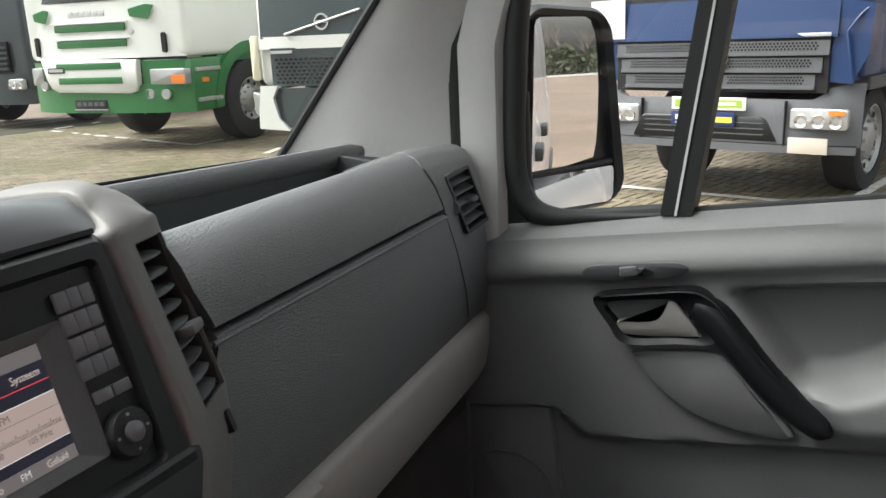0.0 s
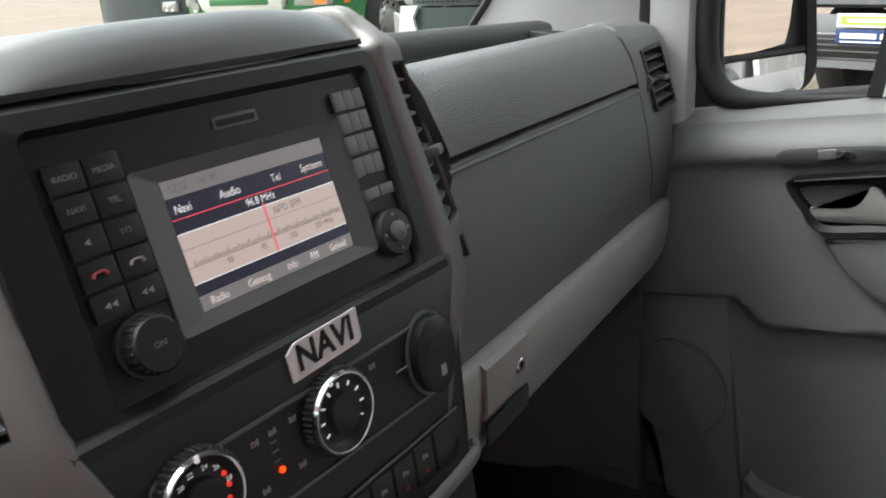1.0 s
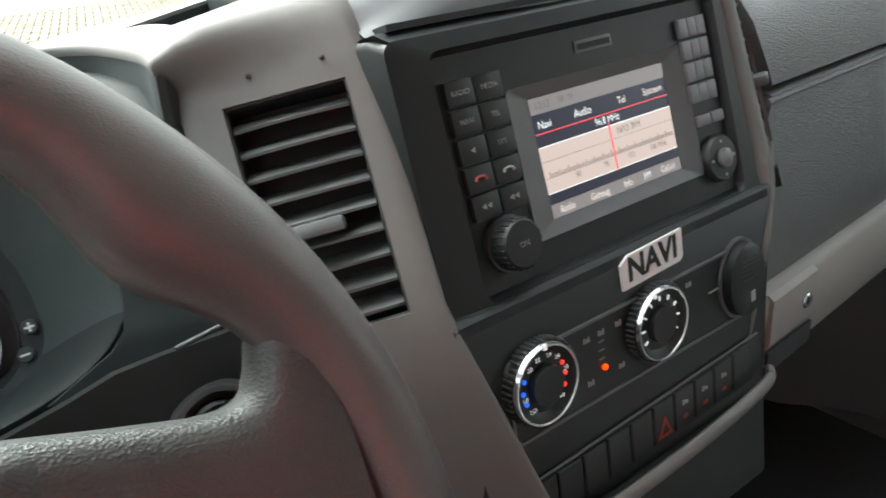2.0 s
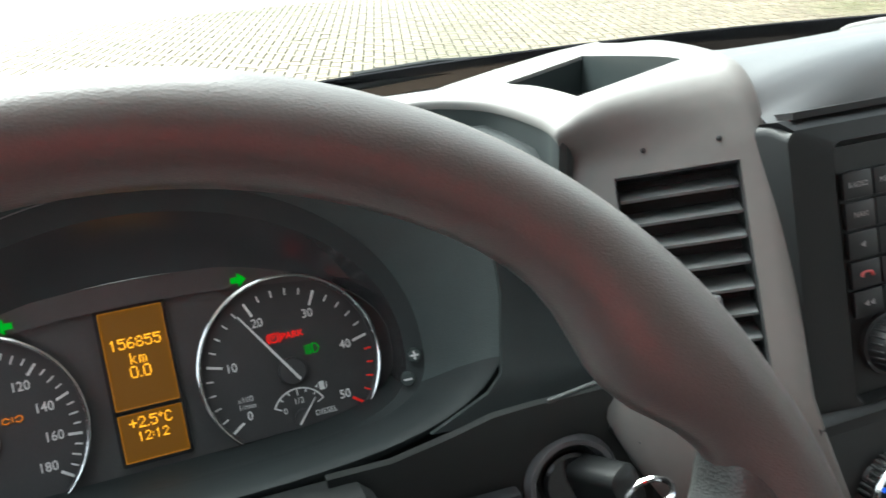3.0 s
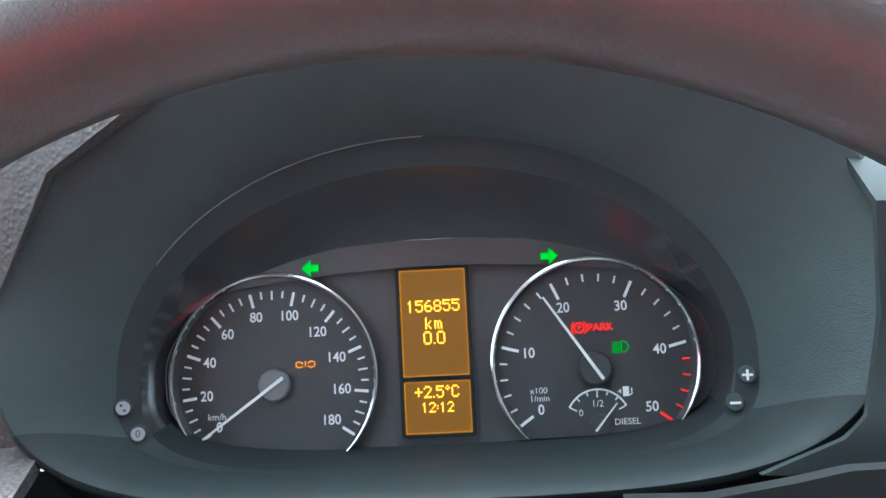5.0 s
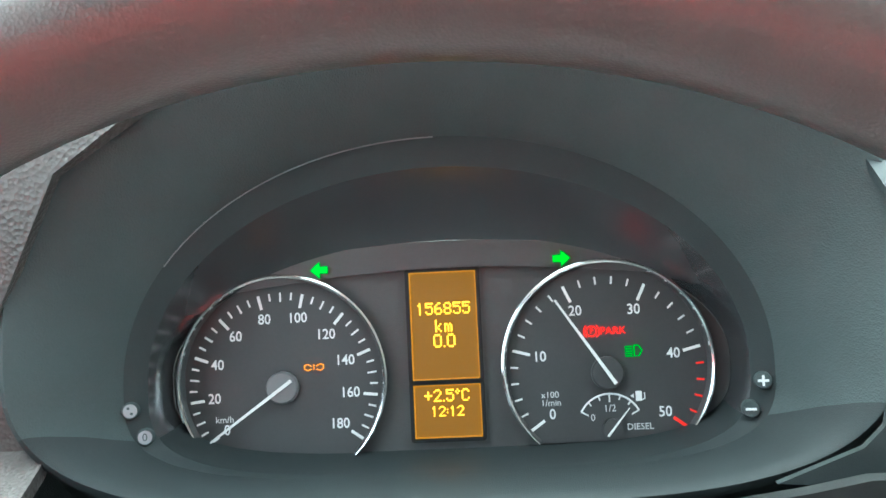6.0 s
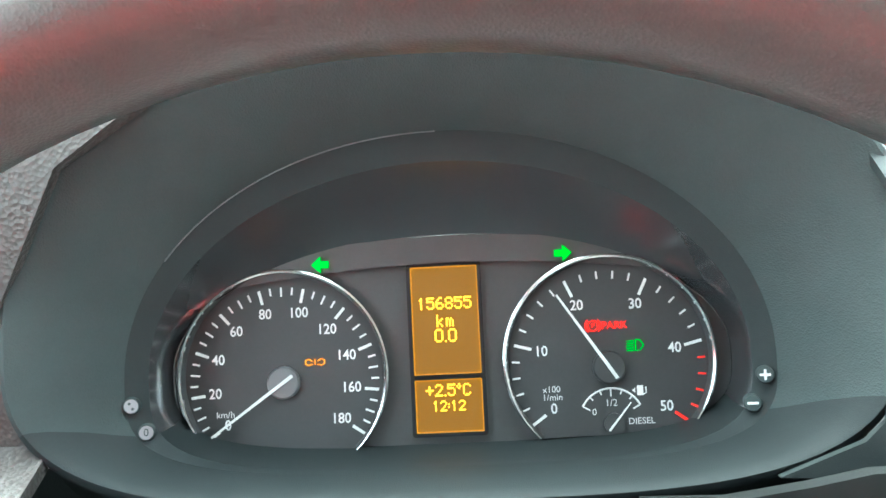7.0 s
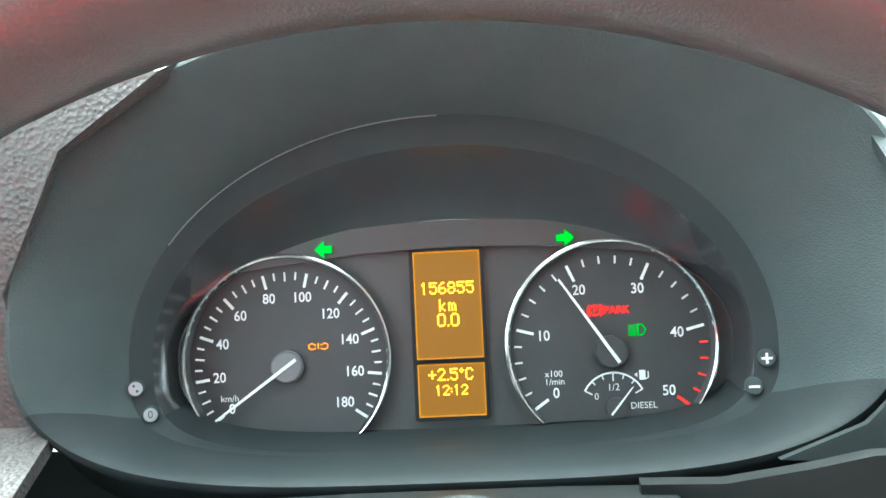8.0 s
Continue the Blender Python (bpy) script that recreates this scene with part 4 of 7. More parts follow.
    me = mesh_of("rib", box(-0.0007, 0.0007, -0.0006, 0.0006, 0.004, 0.0125, bevel=0.0003, seg=1), KEY)
    for a in range(24):
        t = 2 * math.pi * a / 24
        o = new("rib", me)
        o.parent = kn
        o.matrix_basis = Matrix.Translation((-0.0886 + 0.0129 * math.cos(t), 0.0226 + 0.0129 * math.sin(t), 0)) @ Matrix.Rotation(t, 4, "Z")
    words("ON", 0.0042, PRINT, kn, -0.0886, 0.0226, 0.0141)
    part("card_slot", box(-0.0130, 0.0165, 0.1065, 0.1130, -0.0005, 0.0012, bevel=0.0004), BEZEL, r, "memory card slot")
    part("slot_mouth", box(-0.0112, 0.0148, 0.1080, 0.1112, 0.0006, 0.0015), RUBBER, r)
    return r


build_radio()


def build_sticker():
    m = HEATER @ pose(0.0040, 0.0108, 0.0018, 0, 0, 2.0)
    STICK = plain("sticker_white", (0.86, 0.85, 0.85), 0.45)
    INK = plain("sticker_ink", (0.01, 0.01, 0.01), 0.5)
    s = thing("navi_sticker", "white sticker lettered NAVI in black on the console", "sticker", m)
    pts = [(-0.0265, -0.0098), (0.0245, -0.0098), (0.0272, -0.0075), (0.0272, 0.0098), (-0.0205, 0.0098), (-0.0272, 0.0055)]
    part("sheet", prism(pts, -0.0016, 0.0), STICK, s)
    words("NAVI", 0.0195, INK, s, 0.0, 0.0005, 0.0003, depth=0.0001, squeeze=0.98, bold=0.0006)


build_sticker()


def build_knob(parent, name, x, y, w, r, turn, label):
    k = part(name, lathe([(r * 1.02, w - 0.014), (r * 1.02, w - 0.004), (r * 0.99, w - 0.002), (r * 0.93, w), (r * 0.90, w), (r * 0.70, w - 0.0035), (r * 0.50, w - 0.0030), (r * 0.46, w + 0.001), (0, w + 0.0012)], 64, x, y, close=False), SMOOTH, parent, label)
    me = mesh_of("rib", box(-0.0011, 0.0011, -0.0008, 0.0008, -0.0055, 0.0055, bevel=0.0005, seg=1), DARK)
    for a in range(46):
        t = 2 * math.pi * a / 46
        o = new("rib", me)
        o.parent = k
        o.matrix_basis = Matrix.Translation((x + r * 1.02 * math.cos(t), y + r * 1.02 * math.sin(t), w - 0.0080)) @ Matrix.Rotation(t, 4, "Z")
    part("chrome_ring", lathe([(r * 0.985, w - 0.0018), (r * 0.95, w + 0.0004), (r * 0.90, w + 0.0002), (r * 0.875, w - 0.0012)], 64, x, y, close=False), CHROME, k, "thin chrome ring")
    part("pointer", box(-0.001, 0.001, r * 0.86, r * 1.0, w - 0.0004, w + 0.0009), WHITE_MARK, k, m=Matrix.Translation((x, y, 0)) @ Matrix.Rotation(radians(turn), 4, "Z"))
    return k


# blue and red dots also emit a little in their own colour
BLUE_DOT = plain("glowing_blue_print", (0.02, 0.10, 0.6), 0.5, (0.02, 0.12, 0.8), 0.25)
RED_DOT = plain("glowing_red_print", (0.6, 0.03, 0.02), 0.5, (0.8, 0.04, 0.03), 0.25)
DIM_RED = plain("dull_red_print", (0.30, 0.05, 0.03), 0.5)
LED = plain("orange_led", (0.8, 0.1, 0.0), 0.4, (1.0, 0.030, 0.0), 0.9)


def build_climate():
    c = thing("heater_controls", "black heater control panel with two ribbed chrome-ringed knobs", "heater controls", HEATER @ pose(-0.009, 0.031, 0.005))
    bm = add_ring(bmesh.new(), rounded(-0.104, -0.0875, 0.110, -0.0380, 0.006), rounded(-0.102, -0.0858, 0.108, -0.0395, 0.005), -0.008, -0.0028)
    part("groove", bm, BEZEL, c)
    part("plate", prism(rounded(-0.102, -0.0858, 0.108, -0.0395, 0.005), -0.010, -0.0040), SMOOTH, c)
    k = build_knob(c, "temperature_knob", -0.0830, -0.0560, 0.004, 0.0232, 0, "ribbed temperature knob")
    dots = ((BLUE_DOT, 155), (BLUE_DOT, 180), (BLUE_DOT, 205), (RED_DOT, 25), (RED_DOT, 0), (RED_DOT, -25))
    for mat, a in dots:
        x, y = -0.0830 + 0.0152 * math.cos(radians(a)), -0.0560 + 0.0152 * math.sin(radians(a))
        part("dot", lathe([(0.0013, 0.0008), (0.0013, 0.0019)], 10, x, y), mat, k)
    for a, n in ((130, "20"), (105, "22"), (75, "24"), (50, "26"), (-48, "HI"), (228, "LO"), (12, "28"), (192, "18")):
        words(n, 0.0036, WHITE_MARK, k, -0.0830 + 0.0155 * math.cos(radians(a)), -0.0560 + 0.0155 * math.sin(radians(a)), 0.0023)
    k = build_knob(c, "fan_knob", 0.0110, -0.0580, 0.004, 0.0232, 20, "ribbed fan knob")
    for a in range(-120, 121, 30):
        x, y = 0.0110 + 0.0155 * math.sin(radians(a)), -0.0580 + 0.0155 * math.cos(radians(a))
        part("mark", box(-0.0005, 0.0005, -0.0014, 0.0014, 0.0012, 0.0020), WHITE_MARK, k, m=Matrix.Translation((x, y, 0)) @ Matrix.Rotation(radians(-a), 4, "Z"))
    # small keys and their marks between the knobs
    part("led", lathe([(0.0017, -0.0045), (0.0017, -0.0028), (0.0008, -0.0024)], 14, -0.0325, -0.0694), LED, c, "lit orange lamp")
    for q in range(3):
        part("lamp_bar", box(-0.0362, -0.0320, -0.0640 + q * 0.0052, -0.0632 + q * 0.0052, -0.0042, -0.0034), KEY_LIGHT, c)
    part("slit", box(0.064, 0.074, -0.0602, -0.0592, -0.0042, -0.0030), PRINT, c)
    for i, (x, y) in enumerate(((-0.0453, -0.0482), (-0.0336, -0.0479), (-0.0193, -0.0478), (-0.0189, -0.0741), (-0.0446, -0.0746), (0.0446, -0.0470))):
        b = bmesh.new()
        for q in range(3):
            add_box(b, x - 0.0022 + q * 0.0018, x - 0.0012 + q * 0.0018, y - 0.0016, y + 0.0016 - 0.0007 * (q == 1), -0.0042, -0.0034)
        part("key_mark", b, PRINT, c, smooth=0)
    # round cover at the end
    cv = part("socket_cover", prism(circle(0, 0, 0.019, 48, 0.0245), -0.008, 0.006, 0.003), SMOOTH, c, "oval hinged socket cover", m=pose(0.0955, -0.0600, 0))
    part("cover_rim", add_ring(bmesh.new(), circle(0, 0, 0.0215, 48, 0.027), circle(0, 0, 0.0195, 48, 0.025), -0.008, -0.002), BEZEL, cv)
    bm = bmesh.new()
    for q in range(5):
        add_box(bm, -0.010, 0.010, 0.002 + q * 0.0032, 0.0026 + q * 0.0032, 0.0058, 0.0066)
    part("grip_ribbing", bm, DARK, cv)
    part("cover_mark", box(-0.0015, 0.0035, -0.014, -0.007, 0.0058, 0.0066), PRINT, cv)
    # row of switches under the heater panel
    sw = thing("switch_row", "row of black rocker switches with a red warning triangle", "switches", HEATER @ pose(-0.009, -0.084, 0.004))
    part("plate", prism([(-0.110, -0.030), (0.108, -0.0245), (0.116, 0.008), (-0.116, 0.001)], -0.012, -0.0030), SMOOTH, sw)
    part("top_line", tube([(-0.114, 0.001, -0.0028), (0.115, 0.008, -0.0028)], 0.0009, 6), BEZEL, sw)
    for i in range(-5, 5):
        x, y = 0.0135 + i * 0.0203, -0.0105 + i * 0.0006
        k = part("switch", prism([(x - 0.0096, y - 0.0135), (x + 0.0096, y - 0.0130), (x + 0.0096, y + 0.0135), (x - 0.0096, y + 0.0130)], -0.008, -0.001, 0.0012), KEY, sw)
        if i == 0:
            part("warning_triangle", add_ring(bmesh.new(), [(x - 0.0068, y - 0.0105), (x + 0.0068, y - 0.0105), (x, y + 0.004)], [(x - 0.0040, y - 0.0088), (x + 0.0040, y - 0.0088), (x, y - 0.0005)], -0.002, -0.0004), DIM_RED, k, "dark red warning triangle")
        elif i in (1, 2, 3):
            b = bmesh.new()
            for q in range(3):
                add_box(b, x - 0.0026 + q * 0.0019, x - 0.0012 + q * 0.0019, y + 0.002 + 0.0006 * (q % 2), y + 0.0055 - 0.0006 * q, -0.002, -0.0005)
            part("switch_mark", b, PRINT, k, smooth=0)
            part("switch_mark", box(x - 0.002, x + 0.0022, y - 0.0075, y - 0.0050, -0.002, -0.0005), DIM_RED, k)
    # satin strip over the open shelf below
    line = smooth_path([(-0.120, -0.150, 0.004), (-0.04, -0.1475, 0.010), (0.05, -0.1440, 0.010), (0.112, -0.1405, 0.006), (0.122, -0.134, 0.002)], 6)
    part("chrome_strip", tube(line, 0.0055, 10, flat=0.6), SILVER, BIN, "satin strip along the console foot", m=CONSOLE.inverted() @ HEATER @ pose(-0.009, 0.031, 0.004))
    # the shelf is no hollow: a black block paints the shade inside it
    part("shelf_shade", box(-0.115, 0.118, -0.215, -0.150, -0.012, -0.001, bevel=0.004), RUBBER, BIN, "black block for the shade inside the open shelf", m=CONSOLE.inverted() @ HEATER @ pose(-0.009, 0.031, 0.006))


build_climate()


# ---- instrument cluster ----
CLUSTER = plane_frame(0, -0.0337, 1.2488, 25.34)
AMBER_BACK = plain("amber_lcd_backlight", (0.05, 0.015, 0.0), 0.6, (0.55, 0.22, 0.0), 0.043)
AMBER_LIP = plain("amber_lit_edge", (0.05, 0.015, 0.0), 0.6, (0.75, 0.26, 0.0), 0.10)
AMBER_TEXT = plain("amber_lcd_text", (0.1, 0.05, 0.0), 0.4, (1.0, 0.42, 0.02), 0.40)
TELL_RED = plain("red_telltale", (0.2, 0.0, 0.0), 0.4, (1.0, 0.006, 0.003), 0.27)
TELL_GREEN = plain("green_telltale", (0.0, 0.2, 0.0), 0.4, (0.0, 0.45, 0.004), 0.15)
TELL_AMBER = plain("amber_telltale", (0.2, 0.1, 0.0), 0.4, (1.0, 0.24, 0.0), 0.17)
FASCIA = material("cluster_fascia_grey", (0.072, 0.071, 0.073), 0.38, grain=0.15, grain_scale=2000)
# paler grey that paints the glint on the hood's inner edge
EDGE_GLINT = plain("grey_edge_glint", (0.16, 0.16, 0.165), 0.4)
DISC = plain("grey_button_print", (0.30, 0.30, 0.31), 0.5)
FUNNEL = material("funnel_satin_grey", (0.060, 0.061, 0.065), 0.20, spec=0.8, tint=0.06, smudge=0.0)
FUNNEL.node_tree.nodes["Principled BSDF"].inputs["IOR"].default_value = 1.65
# dial prints carry a faint emission besides their colour
DIAL_MARK = plain("glowing_dial_white", (0.62, 0.62, 0.62), 0.5, (1, 1, 1), 0.022)
RED_MARK = plain("glowing_dial_red", (0.6, 0.02, 0.015), 0.5, (1, 0.015, 0.008), 0.07)


def dee(cx, a, top, bottom, w, n=72, v0=0.034, up=1.0):
    """Outline of the binnacle's mouth: a half ellipse over a flat-bottomed tub."""
    out = []
    for i in range(n):
        t = 2 * math.pi * i / n
        c, s = math.cos(t), math.sin(t)
        if s >= 0:
            out.append((cx + a * math.copysign(abs(c) ** (up + 0.06 if up < 1 else up), c), v0 + (top - v0) * s ** up, w))
        else:
            q = 2 / 3.6
            out.append((cx + a * math.copysign(abs(c) ** q, c), v0 - (v0 - bottom) * abs(s) ** q, w))
    return out


FLARE = 0.012


def build_binnacle():
    b = thing("instrument_binnacle", "deep dark hooded binnacle round the instruments", "instrument hood", CLUSTER)
    rings = [(0, 0.1318, 0.0935, -0.0045, -0.004), (0, 0.1318, 0.0935, -0.0050, 0.002), (0.0, 0.1308, 0.1078, -0.0068, 0.0100), (0.0, 0.1290, 0.1225, -0.0080, 0.0345)]
    lines = [dee(*r, n=108) for r in rings]
    part("inner_funnel", sheet([[line[i % 108] for i in range(102, 60 + 109)] for line in lines]), FUNNEL, b)
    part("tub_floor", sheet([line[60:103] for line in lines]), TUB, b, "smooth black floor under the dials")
    rings = [(0.0, 0.1290, 0.1225, -0.0080, 0.0345), (0.0, 0.1325, 0.1300, -0.0082, 0.0365), (0.0, 0.1362, 0.1342, -0.0085, 0.0385), (0.0, 0.1378, 0.1350, -0.0086, 0.0390)]
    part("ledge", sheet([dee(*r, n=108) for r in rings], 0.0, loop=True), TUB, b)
    # centre, half width, top, bottom, height and the level of the widest place
    rings = [(0.0, 0.1378, 0.1350, -0.0086, 0.0390, 0.034), (0.0003, 0.1430, 0.1395, -0.0093, 0.0450, 0.038), (0.0008, 0.1530, 0.1490, -0.0105, 0.0570, 0.046), (0.0012, 0.1640, 0.1605, -0.0128, 0.0680, 0.054),
             (0.0014, 0.1695, 0.1665, -0.0146, 0.0728, 0.057), (0.0015, 0.1718, 0.1690, -0.0160, 0.0742, 0.058), (0.0015, 0.1738, 0.1712, -0.0182, 0.0735, 0.058), (0.0015, 0.1752, 0.1725, -0.0205, 0.0705, 0.058),
             (0.0015, 0.1765, 0.1735, -0.0250, 0.0600, 0.056), (0.0015, 0.178, 0.174, -0.036, 0.040, 0.05), (0.0015, 0.180, 0.172, -0.050, 0.0, 0.04)]

    def recede(p):
        """The lower lip stands a little less far out than the hood above."""
        f = smoothstep(0.035, -0.012, p[1]) * smoothstep(0.042, 0.060, p[2])
        flare = FLARE * smoothstep(0.05, 0.12, p[1]) * smoothstep(0.08, 0.15, p[0]) * smoothstep(0.040, 0.062, p[2])
        return (p[0] + flare, p[1], p[2] - 0.009 * f)

    lines = [[recede(p) for p in dee(*r[:5], n=108, v0=r[5], up=1.0 - 0.14 * smoothstep(0.040, 0.072, r[4] if k < 6 else 0.08))] for k, r in enumerate(rings)]
    n = len(lines[0])
    first = [i for i in range(n) if 60 <= i <= 102]
    part("hood", sheet([[line[i % n] for i in range(102, 60 + n + 1)] for line in lines]), HOODING, b, "dark grained hood")
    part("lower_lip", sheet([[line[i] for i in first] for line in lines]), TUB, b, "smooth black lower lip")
    # glint painted as a paler line, on the upper left stretch only
    part("edge_glint", tube([Vector(p) + Vector((0, 0, 0.0003)) for p in dee(0.0, 0.1374, 0.1348, -0.0086, 0.0390, n=108)[27:46]], 0.00030, 6), EDGE_GLINT, b, "thin paler line for the glint on the edge")
    for sx in (1, -1):
        for i in range(2):
            x, y = (0.1322, 0.0248) if i == 0 else (0.1268, 0.0132)
            if sx < 0:
                x, y = (0.1345, 0.0234) if i == 0 else (0.1288, 0.0119)
            w = 0.0400 if i == 0 else 0.0385
            btn = part("button", lathe([(0.0037, -0.006), (0.0037, -0.0002), (0.0032, 0.0008), (0, 0.0009)], 24, close=False), HOODING, b, m=pose(sx * x, y, w, 0, -14 * sx, 0))
            if sx > 0:
                bm = add_box(bmesh.new(), -0.0022, 0.0022, -0.0005, 0.0005, 0.0008, 0.0012)
                if i == 0:
                    add_box(bm, -0.0005, 0.0005, -0.0022, 0.0022, 0.0008, 0.0013)
                part("sign", bm, DIAL_MARK, btn, smooth=0)
            else:
                part("disc", lathe([(0.0029, 0.0007), (0.0029, 0.0012)], 20), DISC, btn)
                if i == 0:
                    for q in (-0.0007, 0.0007):
                        part("dot", lathe([(0.0006, 0.0010), (0.0006, 0.0014)], 10, q, -q * 1.6), HOODING, btn)
                else:
                    words("0", 0.0046, HOODING, btn, 0, 0, 0.0014)
    return b


build_binnacle()


def arc_pts(cx, cy, r, a0, a1, n, w):
    return [(cx + r * math.cos(radians(a0 + (a1 - a0) * i / n)), cy + r * math.sin(radians(a0 + (a1 - a0) * i / n)), w) for i in range(n + 1)]


def add_mark(bm, cx, cy, ang, r0, r1, half, w):
    c, s = math.cos(radians(ang)), math.sin(radians(ang))
    q = [bm.verts.new((cx + r * c - h * s, cy + r * s + h * c, w)) for r, h in ((r0, half), (r1, half), (r1, -half), (r0, -half))]
    bm.faces.new(q)


GLYPHS = {"0": "01110 10001 10001 10001 10001 10001 01110", "1": "00100 01100 00100 00100 00100 00100 00100", "2": "01110 10001 00001 00010 00100 01000 11111",
          "5": "11111 10000 11110 00001 00001 10001 01110", "6": "00110 01000 10000 11110 10001 10001 01110", "8": "01110 10001 10001 01110 10001 10001 01110",
          "k": "10000 10000 10010 10100 11000 10100 10010", "m": "00000 00000 11010 10101 10101 10101 10101", ".": "0 0 0 0 0 0 1", ":": "0 0 1 0 1 0 0",
          "+": "00000 00100 00100 11111 00100 00100 00000", "\u00b0": "010 101 010 000 000 000 000", "C": "01110 10001 10000 10000 10000 10001 01110"}


def dot_text(text, dot, mat, parent, u, v, w):
    """A line of a dot-matrix display, centred on (u, v), each lit dot a small square."""
    wide = sum(len(GLYPHS[c].split()[0]) + 1 for c in text) - 1
    bm, x = bmesh.new(), u - wide * dot / 2
    for c in text:
        rows = GLYPHS[c].split()
        for j, row in enumerate(rows):
            for i, lit in enumerate(row):
                if lit == "1":
                    px, py = x + i * dot, v + (3 - j) * dot * 1.12
                    bm.faces.new([bm.verts.new((px + a * dot * 0.96, py + b * dot * 1.06, w)) for a, b in ((0, -0.5), (1, -0.5), (1, 0.5), (0, 0.5))])
        x += (len(rows[0]) + 1) * dot
    return part("display_text", bm, mat, parent, smooth=0)


def build_gauge(parent, name, cx, cy, top, step, named, value, label, a0, a1, r, lift, long_from, numerals, red_from=None):
    """A dial; its bright rim lies higher than the scale by lift, so that the scale sits low in it."""
    ry = cy + lift
    g = part(name, prism([(x, y) for x, y, _ in arc_pts(cx, ry, r, 227.5, -47.5, 72, 0)][::-1], -0.003, -0.001), FACE, parent, label)
    def ang(v):
        return a0 + (a1 - a0) * v / top
    part("chrome_ring", tube(arc_pts(cx, ry, r + 0.0006, 226.5, -46.5, 90, 0.0032), [0.0004 + 0.0008 * min(1.0, i / 8, (90 - i) / 8) for i in range(91)], 8), CHROME, g, "thin chrome ring")
    part("ring_wall", sheet([arc_pts(cx, ry, r - 0.0012, 226.5, -46.5, 72, -0.001), arc_pts(cx, ry, r + 0.0004, 226.5, -46.5, 72, 0.003)], 0.0), FASCIA, g)
    kinds = {}
    v = 0
    while v <= top + 1e-6:
        big = abs(v / named - round(v / named)) < 1e-6
        mid = abs(v / (named / 2) - round(v / (named / 2))) < 1e-6
        inner, half, mat = long_from if big else 0.0405 if mid else 0.0413, 0.00068 if big else 0.00044, RED_MARK if red_from and v >= red_from else DIAL_MARK
        if (inner, mat) not in kinds:
            kinds[inner, mat] = mesh_of("scale_mark", box(inner, 0.0449, -half, half, -0.0008, -0.0006), mat, smooth=0)
        o = new("scale_mark", kinds[inner, mat])
        o.parent = g
        o.matrix_basis = Matrix.Translation((cx, cy, 0)) @ Matrix.Rotation(radians(ang(v)), 4, "Z")
        v += step
    v = 0
    while v <= top + 1e-6:
        far = numerals - (0.0014 if v >= 100 and math.cos(radians(ang(v))) > 0.5 else 0.0)
        words(f"{v:g}", 0.0067, DIAL_MARK, g, cx + far * math.cos(radians(ang(v))), cy + far * math.sin(radians(ang(v))), -0.0006, name="numeral", squeeze=0.93, bold=0.00010)
        v += named
    part("needle_hub", lathe([(0.0076, -0.001), (0.0076, 0.0025), (0.0068, 0.0034), (0, 0.0035)], 40, cx, cy, close=False), FACE if red_from else HUB_GREY, g)
    nd = bmesh.new()
    add_prism(nd, [(-0.0058, -0.0008), (0.0415, -0.00045), (0.0415, 0.00045), (-0.0058, 0.0008)], 0.0036, 0.0046)
    part("needle", nd, DIAL_MARK, g, "white pointer", m=Matrix.Translation((cx, cy, 0)) @ Matrix.Rotation(radians(ang(value)), 4, "Z"))
    return g


HUB_GREY = material("satin_needle_hub", (0.16, 0.16, 0.165), 0.42, tint=0.06)


